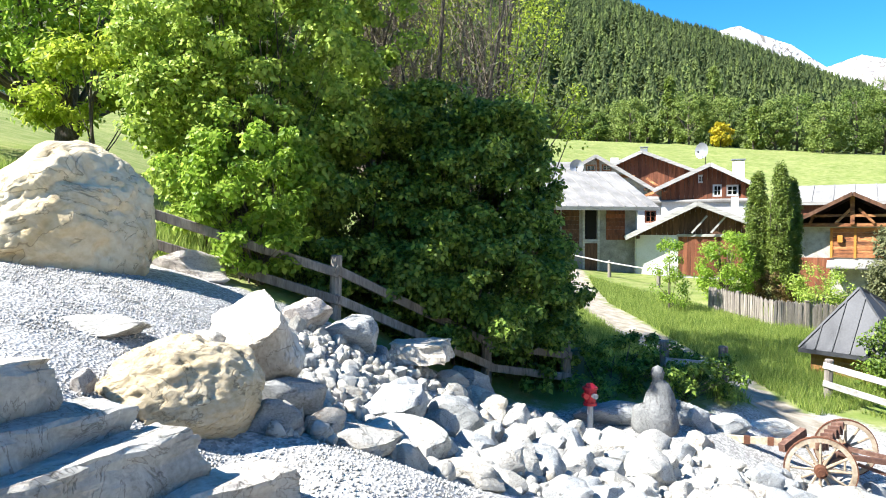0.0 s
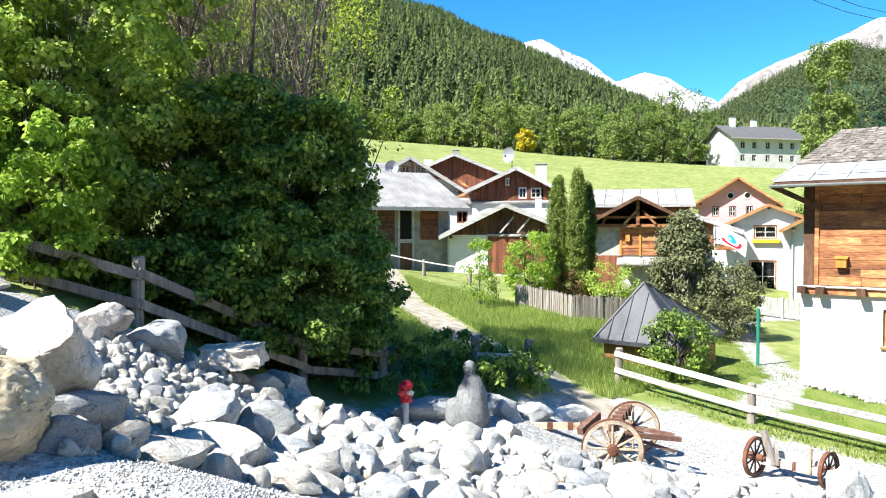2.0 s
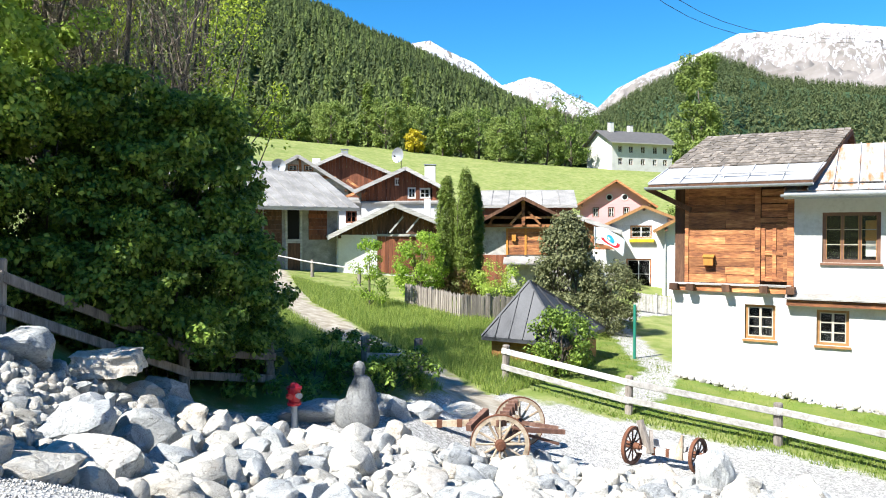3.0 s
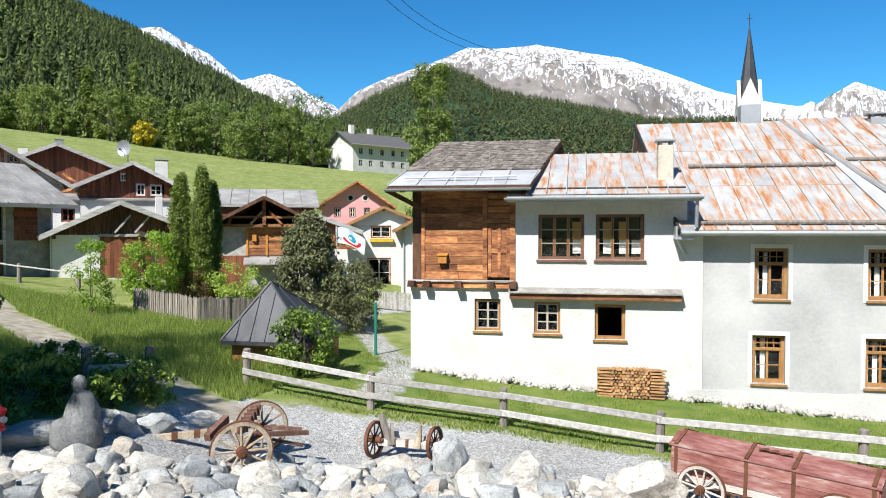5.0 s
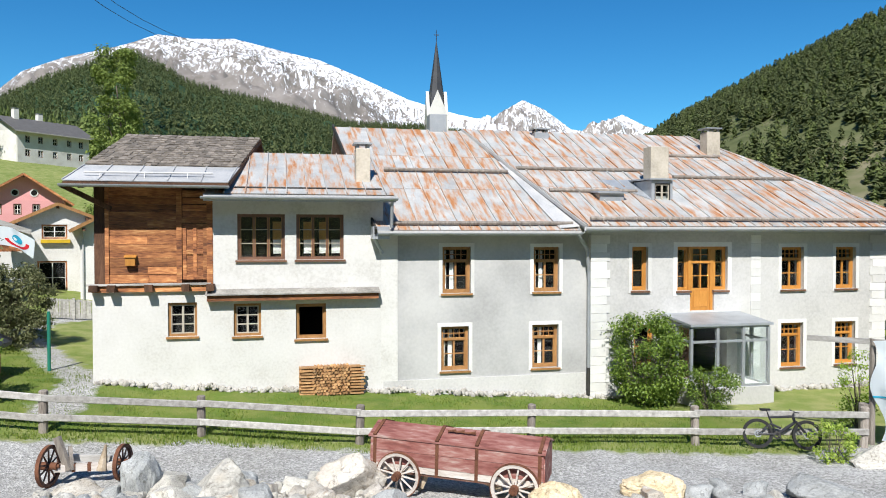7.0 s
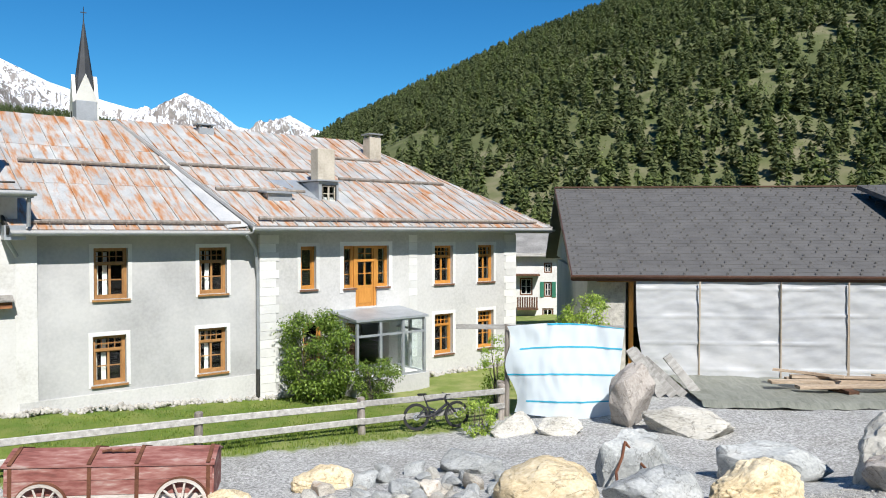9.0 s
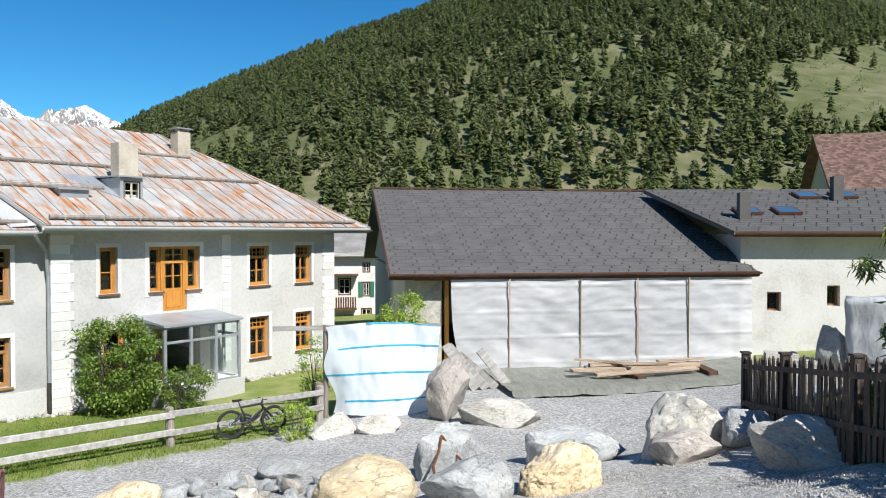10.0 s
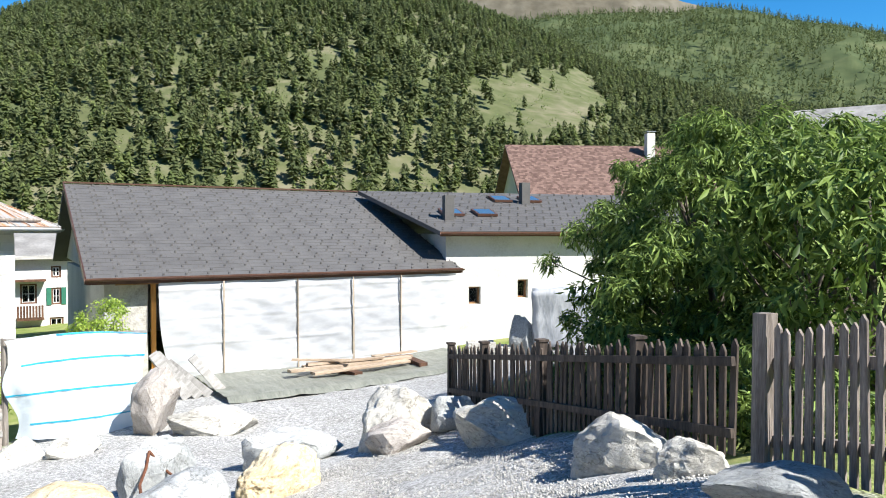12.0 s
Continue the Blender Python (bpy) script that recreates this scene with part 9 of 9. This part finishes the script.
tree(14.5, 15.4, "low dark herbs behind the hydrant", 0.9, 1.5, 40, 6000, 0.10, M_LEAFDARK, 7, trunk_r=0.02, stems=4, z_lo=0.0, narrow=0.5, category="bush", name="bush", shape=lambda z: 1.1 - 0.3 * z, clump=0.5)
tree(19.5, 15.2, "low dark herbs beside the carved figure", 0.7, 1.3, 40, 5000, 0.10, M_LEAFDARK, 8, trunk_r=0.02, stems=4, z_lo=0.0, narrow=0.5, category="bush", name="bush", shape=lambda z: 1.1 - 0.3 * z, clump=0.5)
tree(4.0, 19.5, "half-bare grey-brown tree behind the shrubs", 10.5, 2.8, 110, 9000, 0.10, M_LEAFYELLOW, 9, trunk_r=0.12, stems=3, z_lo=0.45, narrow=0.6, clump=0.2, limbs=20)
tree(-3.5, 19.0, "half-bare grey-brown tree behind the shrubs", 10.5, 2.6, 100, 6000, 0.10, M_LEAFYELLOW, 10, trunk_r=0.12, stems=3, z_lo=0.45, narrow=0.6, clump=0.2, limbs=20)


def bare_twigs(bearing, d, z0, height, spread, count, seed, label):
    rng = random.Random(seed)
    p = gp(bearing, d)
    t = thing("bare_tree", Matrix.Translation(p), label, "tree")
    bm = bmesh.new()
    limb(bm, (0, 0, -0.2), (0.2, 0, z0 + height * 0.8), 0.09, 0.03, 0.04, rng, 5, 7)
    limb(bm, (0.1, 0, z0 * 0.5), (-spread * 0.4, 0.3, z0 + height * 0.8), 0.06, 0.02, 0.05, rng, 5, 6)
    limb(bm, (0.1, 0, z0 * 0.6), (spread * 0.5, -0.2, z0 + height * 0.7), 0.06, 0.02, 0.05, rng, 5, 6)
    part("trunk", bm, M_BARK, t, smooth=True)
    V, F, at = [], [], 0
    for _ in range(count):
        a = rng.uniform(0, 2 * math.pi)
        r = spread * math.sqrt(rng.random())
        s = Vector((math.cos(a) * r * 0.6, math.sin(a) * r * 0.6, z0 + rng.random() * height * 0.8))
        g = rng.uniform(0, 2 * math.pi)
        e = s + Vector((math.cos(g) * rng.uniform(0.2, 0.8), math.sin(g) * rng.uniform(0.2, 0.8), rng.uniform(0.0, 1.0)))
        q = Vector((rng.uniform(-1, 1), rng.uniform(-1, 1), rng.uniform(-1, 1))).normalized() * 0.007
        m = (s + e) / 2 + q * 14
        for u, w in ((s, m), (m, e)):
            for off in (q, q.orthogonal().normalized() * 0.007):
                V += [u - off, u + off, w + off * 0.6, w - off * 0.6]
                F.append((at, at + 1, at + 2, at + 3))
                at += 4
    ob = tagged(new("twig_mass", raw_mesh("twig_mass", V, F, M_TWIG)), kind="stuff")
    ob.parent = t


bare_twigs(1.5, 16.2, 3.8, 6.5, 3.0, 1900, 4, "bare twiggy tree top with few leaves")
bare_twigs(-4.5, 16.4, 3.2, 7.0, 2.4, 1600, 5, "bare twiggy tree top with few leaves")

# old fruit tree on the bank
t = tree(-25.6, 24, "old fruit tree with a thick forked trunk and fresh leaves", 9.0, 4.4, 190, 42000, 0.2, M_LEAFMID, 21, trunk_r=0.34, z_lo=0.2, narrow=0.5, clump=0.20, limbs=40, base=7.0)
tree(-23.2, 19.5, "bright hanging branch of young yellow-green leaves", 5.0, 1.7, 40, 6000, 0.17, M_LEAFYELLOW, 22, trunk_r=0.06, z_lo=0.3, narrow=0.5, clump=0.25, base=6.0)
bm = bmesh.new()
limb(bm, (0.2, 0, 0.6), (2.4, -1.0, 2.6), 0.22, 0.12, 0.08, random.Random(3), 6, 9)
part("branch", bm, M_BARK, t, smooth=True)

# ---- village greenery ----
M_BROWNTHUJA = leaf_mat("browned_thuja", (0.10, 0.065, 0.025), (0.22, 0.15, 0.06), 0.2)
for b, d, h, r in ((24.9, 35.5, 5.6, 0.52), (26.4, 35.0, 5.9, 0.50), (27.15, 35.8, 5.4, 0.38)):
    t = tree(b, d, "slim columnar thuja with a browned foot", h, r, 420, 26000, 0.10, M_THUJA, int(b * 10), trunk_r=0.08, z_lo=0.14, narrow=0.4, category="conifer", name="thuja", shape=lambda z: 0.95 * min(1, (1.02 - z) * 3.4) ** 0.6, clump=0.34, squash=1.8, tilt=1.0, base=1.75)
    nr = np.random.default_rng(int(b))
    cs = np.stack([nr.normal(0, r * 0.55, 60), nr.normal(0, r * 0.55, 60), nr.uniform(0.1, 1.25, 60)], -1)
    V, F = leaf_cloud(nr, cs, np.full((60, 3), 0.2), 4200, 0.10, 0.4, 0.3)
    ob = new("browned_foot", raw_mesh("browned_foot", V, F, M_BROWNTHUJA))
    ob.parent = t
    ob["label"] = "dry brown lower growth"
tree(22.8, 34.5, "round light green garden bush", 2.9, 1.25, 60, 9000, 0.12, M_LEAFMID, 31, trunk_r=0.05, stems=4, z_lo=0.05, category="bush", name="bush", clump=0.3)
tree(18.9, 30.0, "small young tree on the meadow", 2.7, 0.75, 34, 2600, 0.10, M_LEAFMID, 32, trunk_r=0.04, z_lo=0.15, clump=0.35)
tree(34.2, 30.0, "grey-green conical bush behind the hut", 4.5, 2.1, 170, 26000, 0.13, M_GREYLEAF, 33, trunk_r=0.07, stems=5, z_lo=0.05, category="bush", name="bush", shape=lambda z: 1.05 - 0.95 * z ** 1.2, clump=0.2)
tree(37.2, 29.6, "grey-green juniper-like bush near the drive", 2.7, 1.2, 80, 11000, 0.10, M_GREYLEAF, 34, trunk_r=0.06, stems=4, z_lo=0.02, category="bush", name="bush", clump=0.28)
tree(33.9, 20.6, "small round shrub beside the hut", 1.75, 0.95, 50, 5000, 0.10, M_SHRUB, 35, trunk_r=0.06, stems=2, z_lo=0.15, category="bush", name="bush", clump=0.35)
tree(29.0, 34.0, "low bright green bush with white blossom", 1.9, 1.2, 40, 4500, 0.10, M_LEAFLIGHT, 36, trunk_r=0.03, stems=4, z_lo=0.0, category="bush", name="bush", clump=0.4)
# shrubs at the porch
q = HOUSE_M @ Vector((10.75, -1.3, 0))
tree(math.degrees(math.atan2(q.x, q.y)), math.hypot(q.x, q.y), "dense green rose shrub at the porch", 2.6, 1.15, 80, 15000, 0.09, M_SHRUB, 41, trunk_r=0.04, stems=4, z_lo=0.02, category="bush", name="bush", clump=0.35)
q = HOUSE_M @ Vector((12.1, -2.7, 0))
tree(math.degrees(math.atan2(q.x, q.y)), math.hypot(q.x, q.y), "low green shrub before the porch", 1.25, 0.75, 40, 5000, 0.07, M_SHRUB, 42, trunk_r=0.03, stems=4, z_lo=0.0, category="bush", name="bush", clump=0.4)
q = NEW_M @ Vector((-0.2, -1.6, 0))
tree(math.degrees(math.atan2(q.x, q.y)), math.hypot(q.x, q.y), "green bush behind the striped sheet", 2.9, 0.8, 40, 4500, 0.09, M_LEAFLIGHT, 43, trunk_r=0.04, stems=3, z_lo=0.1, category="bush", name="bush", clump=0.4)
tree(97.2, 21.5, "climbing shrub on the fence post", 1.9, 0.45, 24, 1500, 0.07, M_LEAFMID, 44, trunk_r=0.03, stems=2, z_lo=0.05, category="bush", name="bush", clump=0.5)
tree(95.8, 18.1, "white flowering herbs by the fence", 0.75, 0.55, 24, 1500, 0.07, M_LEAFLIGHT, 45, trunk_r=0.015, stems=4, z_lo=0.0, category="flowers", name="flowers", clump=0.5)

# garden tree with long narrow leaves
tree(152.5, 14.5, "broad garden tree with long narrow drooping leaves", 4.6, 3.8, 380, 72000, 0.165, M_GARDEN, 51, trunk_r=0.12, stems=4, z_lo=0.04, narrow=0.2, clump=0.15, droop=0.5, shape=lambda z: math.sqrt(max(0.03, 1 - ((z - 0.42) / 0.62) ** 2)), base=2.15)
tree(158.5, 10.2, "dark garden shrub behind the fence", 3.2, 1.7, 140, 12000, 0.19, M_GARDEN, 52, trunk_r=0.08, stems=3, z_lo=0.05, narrow=0.25, clump=0.28, droop=0.5, base=2.7)
tree(147.5, 12.6, "low dark garden growth behind the fence", 2.7, 1.8, 150, 15000, 0.19, M_GARDEN, 53, trunk_r=0.04, stems=3, z_lo=0.0, narrow=0.22, clump=0.24, droop=0.4, base=2.2)
for k, (b, d, h) in enumerate(((139, 13.0, 0.9), (143, 11.6, 0.9), (146.5, 10.3, 1.0), (149.5, 9.9, 0.9), (155.5, 8.4, 0.9))):
    tree(b, d, "low dark undergrowth behind the picket fence", h, 0.8, 40, 3200, 0.12, M_GARDEN, 300 + k, trunk_r=0.02, stems=3, z_lo=0.0, narrow=0.3, category="bush", name="bush", clump=0.4, droop=0.4, shape=lambda z: 1.1 - 0.3 * z)


# ---- trees along the upper meadow ----
def conifer_arrays(rng, h, r, fins, round_top=0.0):
    """A conifer of single drooping boughs round a bare axis; round_top: 0 pointed spruce, 1 blunt pine."""
    V, F = [], []
    for k in range(fins):
        z = 0.10 + 0.86 * (k + rng.random()) / fins
        wide = (1 - z) ** 0.75 * (1 - round_top) + round_top * math.sqrt(max(0.02, 1 - ((z - 0.48) / 0.56) ** 2))
        a, q = rng.uniform(0, 6.28), r * wide * rng.uniform(0.65, 1.3)
        half = rng.uniform(0.28, 0.6)
        at = len(V)
        V.append((math.cos(a + half) * q, math.sin(a + half) * q, h * (z - rng.uniform(0.02, 0.07))))
        V.append((math.cos(a - half) * q, math.sin(a - half) * q, h * (z - rng.uniform(0.02, 0.07))))
        V.append((rng.uniform(-0.15, 0.15) * r, rng.uniform(-0.15, 0.15) * r, h * min(1.02, z + rng.uniform(0.04, 0.11))))
        F.append((at, at + 1, at + 2))
    return np.array(V), np.array(F)


def round_arrays(rng, h, r, leaves):
    nr = np.random.default_rng(rng.randrange(10 ** 6))
    cs = np.array([(rng.gauss(0, r * 0.38), rng.gauss(0, r * 0.38), h * rng.uniform(0.3, 0.88)) for _ in range(14)])
    rs = np.full((14, 3), r * 0.45)
    return leaf_cloud(nr, cs, rs, leaves, r * 0.33, 0.8, 0.3)


def forest(name, slope, count, kinds, material, label, size, seed, mask=None, b_range=None, s_power=1.0):
    """Trees planted over a mountainside, joined."""
    rng = random.Random(seed)
    V, F, at = [], [], 0
    lo, hi = b_range or (slope.c[0, 0], slope.c[-1, 0])
    made = 0
    while made < count:
        b, s = rng.uniform(lo, hi), rng.random() ** s_power
        if mask and rng.random() > mask(b, s):
            made += 0.2
            continue
        x, y, z = (float(q) for q in slope.at(b, s))
        v, f = rng.choice(kinds)
        k = size * rng.uniform(0.65, 1.3)
        a = rng.uniform(0, 6.28)
        c, sn = math.cos(a), math.sin(a)
        w = np.stack([(v[:, 0] * c - v[:, 1] * sn) * k, (v[:, 0] * sn + v[:, 1] * c) * k, v[:, 2] * k], -1) + np.array([x, y, z - 1.0])
        V.append(w)
        F.append(f + at)
        at += len(v)
        made += 1
    ob = new(name, raw_mesh(name, np.concatenate(V), np.concatenate(F), material))
    return tagged(ob, label, "forest", kind="stuff")


_r = random.Random(77)
SPRUCE = [conifer_arrays(_r, 1.0, 0.22, 54) for _ in range(9)]
PINE = [conifer_arrays(_r, 1.0, 0.24, 62, 0.5) for _ in range(9)]
FAR_SPRUCE = [conifer_arrays(_r, 1.0, 0.27, 16) for _ in range(6)]
BROAD = [round_arrays(_r, 1.0, 0.45, 160) for _ in range(5)]
M_SPRUCE = leaf_mat("spruce_green", (0.052, 0.078, 0.032), (0.15, 0.19, 0.068), 0.42, 0.95)
M_PINE = leaf_mat("pine_green", (0.062, 0.083, 0.032), (0.155, 0.18, 0.07), 0.42, 0.95)
M_LARCHDIM = leaf_mat("dull_larch_green", (0.08, 0.11, 0.036), (0.175, 0.21, 0.07), 0.42, 0.95)
M_SPRUCELIGHT = leaf_mat("light_larch_green", (0.10, 0.145, 0.04), (0.20, 0.25, 0.075), 0.3, 0.9)


def glade(mask):
    """Keeps the open pasture on the valley side free of trees."""
    def f(b, s):
        x, y, z = (float(q) for q in SIDE_RIGHT.at(b, s))
        el = math.degrees(math.atan2(z - EYE_Z, math.hypot(x, y)))
        if ((b - 136.5) / 4.8) ** 2 + ((el - 9.6) / 2.7) ** 2 < 1 + 0.5 * noise.noise((b * 0.7, el * 0.9, 0)):
            return 0.05
        return mask(b, s)
    return f


def patchy(scale, lo, hi, seed):
    return lambda b, s: 1.0 if lo < noise.fractal(Vector((b * scale, s * scale * 40, seed)), 1, 2, 3) < hi else 0.06


forest("spruce_forest", SIDE_LEFT, 8000, SPRUCE, M_SPRUCE, "dense dark conifer forest on the mountainside", 9.5, 1, None, (-12, 44), 0.7)
forest("larch_forest", SIDE_LEFT, 3900, SPRUCE, M_SPRUCELIGHT, "lighter larches among the conifers", 9, 2, None, (-12, 44), 1.2)
forest("pine_forest", SIDE_RIGHT, 7400, PINE, M_PINE, "open conifer forest on the steep valley side", 8.8, 3, glade(patchy(0.16, -0.62, 9, 3)), (77, 165), 0.8)
forest("larch_forest", SIDE_RIGHT, 3000, PINE, M_LARCHDIM, "lighter larches on the steep valley side", 8.0, 4, glade(patchy(0.16, -0.5, 9, 3)), (77, 165), 0.9)
SHRUB = [round_arrays(_r, 1.0, 0.7, 18) for _ in range(5)]
forest("scrub", SIDE_RIGHT, 3800, SHRUB, M_SPRUCELIGHT, "olive scrub in the gaps of the valley forest", 3.0, 14, None, (77, 165), 0.8)
forest("spruce_forest", SIDE_DOME, 11000, FAR_SPRUCE, M_PINE, "far dark conifers on the dome", 14, 5, None, (34, 84), 0.7)
forest("spruce_forest", SIDE_BACK, 8000, FAR_SPRUCE, M_PINE, "far conifers between pastures", 17, 6, patchy(0.2, -0.3, 9, 8), (120, 170), 0.7)

for i, (b, d, h, kind) in enumerate(((10.5, 152, 10, 0), (13.5, 150, 7, 0), (16, 150, 9, 0), (18.8, 152, 15, 1), (20.2, 148, 12, 0), (21.8, 155, 18, 2), (23, 152, 12, 0), (24.6, 146, 9, 1), (26, 150, 13, 0), (27.4, 152, 12, 0), (29, 146, 14, 0), (31, 150, 15, 0), (32.6, 152, 13, 0), (34.5, 150, 12, 0), (17.2, 147, 6, 0), (12, 158, 13, 0), (8.5, 150, 11, 0), (34.0, 158, 16, 0), (15, 158, 12, 0))):
    z = float(ground_at(*polar(b, d))[0])
    h *= 0.85 if kind else 0.60 + 0.32 * ((i * 7) % 5) / 4
    if kind == 2 or kind == 1:
        tree(b, d, "tall light green larch at the edge of the upper meadow" if kind == 2 else "dark blue-green spruce by the meadow", h, h * 0.22, 60, 3500, 0.7, M_LARCH if kind == 2 else M_THUJA, 200 + i, trunk_r=0.2, z_lo=0.05, narrow=0.4, category="conifer", name="conifer", shape=lambda z: 1.05 * (1.03 - z), clump=0.3, base=z)
    else:
        tree(b, d, "broad green deciduous tree at the edge of the upper meadow", h, h * (0.36 + 0.12 * ((i * 3) % 4) / 3), 70, 5200, 0.34, (M_LARCH, M_FARLEAF, M_LARCH, M_FARLEAF)[i % 4], 200 + i, trunk_r=0.25, z_lo=0.12, narrow=0.8, clump=0.26, base=z)
tree(22.4, 146, "yellow blossoming shrub by the meadow", 4, 1.9, 24, 1300, 0.5, M_BLOSSOM, 260, trunk_r=0.1, z_lo=0.1, narrow=0.8, category="bush", name="bush", clump=0.35, base=21)
tree(43.7, 80, "tall light green larch behind the timber house", 20.0, 3.1, 200, 16000, 0.36, M_LARCH, 261, trunk_r=0.2, z_lo=0.08, narrow=0.4, category="conifer", name="conifer", shape=lambda z: 0.5 + 0.6 * (1.03 - z), clump=0.22, base=3)
for i, (b, d, h) in enumerate(((58, 75, 9), (61, 80, 10.5), (56, 70, 8.5))):
    tree(b, d, "dark conifer behind the houses", h, h * 0.2, 40, 2200, 0.45, M_SPRUCELIGHT, 270 + i, trunk_r=0.15, z_lo=0.05, narrow=0.4, category="conifer", name="conifer", shape=lambda z: 1.05 * (1.03 - z), clump=0.3)


# ---- grass ----
def grass(name, poly, count, h, label, material, seed, tries, wide=0.012, keep=None):
    rng = np.random.default_rng(seed)
    P = np.array(poly)
    c = rng.uniform(P.min(0), P.max(0), (tries, 2))
    c = c[inside(poly, c[:, 0], c[:, 1]) > 0]
    if keep is not None:
        c = c[keep(c[:, 0], c[:, 1])]
    c = c[:count]
    z = ground_at(c[:, 0], c[:, 1])
    n = len(c)
    a = rng.uniform(0, 2 * np.pi, n)
    hh = h * rng.uniform(0.5, 1.3, n)
    lean = rng.uniform(0.1, 0.6, n) * hh
    la = rng.uniform(0, 2 * np.pi, n)
    base = np.stack([c[:, 0], c[:, 1], z - 0.02], -1)
    side = np.stack([np.cos(a), np.sin(a), np.zeros(n)], -1) * wide * rng.uniform(0.7, 1.5, n)[:, None]
    tip = base + np.stack([np.cos(la) * lean, np.sin(la) * lean, hh], -1)
    V = np.stack([base - side, base + side, tip], 1).reshape(-1, 3)
    F = np.arange(3 * n).reshape(-1, 3)
    ob = new(name, raw_mesh(name, V, F, material))
    return tagged(ob, label, "grass", kind="stuff")


M_BLADE = leaf_mat("meadow_grass", (0.11, 0.20, 0.03), (0.46, 0.53, 0.14), 0.55, 0.6)
M_BLADELAWN = leaf_mat("lawn_grass", (0.11, 0.19, 0.03), (0.28, 0.34, 0.07), 0.5)
_mead = [polar(b, d) for b, d in ((9, 17), (22, 15.2), (28, 17.5), (33, 19.8), (34, 24), (30, 29), (24, 30), (20, 33), (10, 42), (8, 30))]
off_path = lambda x, y: near_line(PATH_LINE, x, y) > 1.0
grass("meadow_grass", _mead, 90000, 0.25, "tall tufted meadow grass beside the path", M_BLADE, 1, 260000, 0.010, off_path)
_lawn = [polar(b, d) for b, d in ((30, 19.0), (38.9, 17.5), (49.3, 16.7), (61, 15.9), (75, 16.5), (88, 17.3), (96, 19.2), (93, 20.3), (86, 19), (74.5, 17.9), (61, 17.4), (49, 18.2), (39, 19))]
grass("fence_grass", _lawn, 26000, 0.10, "rough grass growing under the rail fence", M_BLADELAWN, 2, 70000, 0.012)
grass("lawn_grass", LAWN, 40000, 0.06, "short mown lawn before the house", M_BLADELAWN, 3, 90000, 0.012)
_bank = [polar(b, d) for b, d in ((-40, 12.8), (-22, 12.6), (-8, 12.6), (4, 14.6), (8, 17), (-10, 18), (-25, 22), (-40, 20))]
grass("bank_grass", _bank, 30000, 0.35, "long grass on the bank under the bushes", M_BLADE, 4, 60000, 0.014)
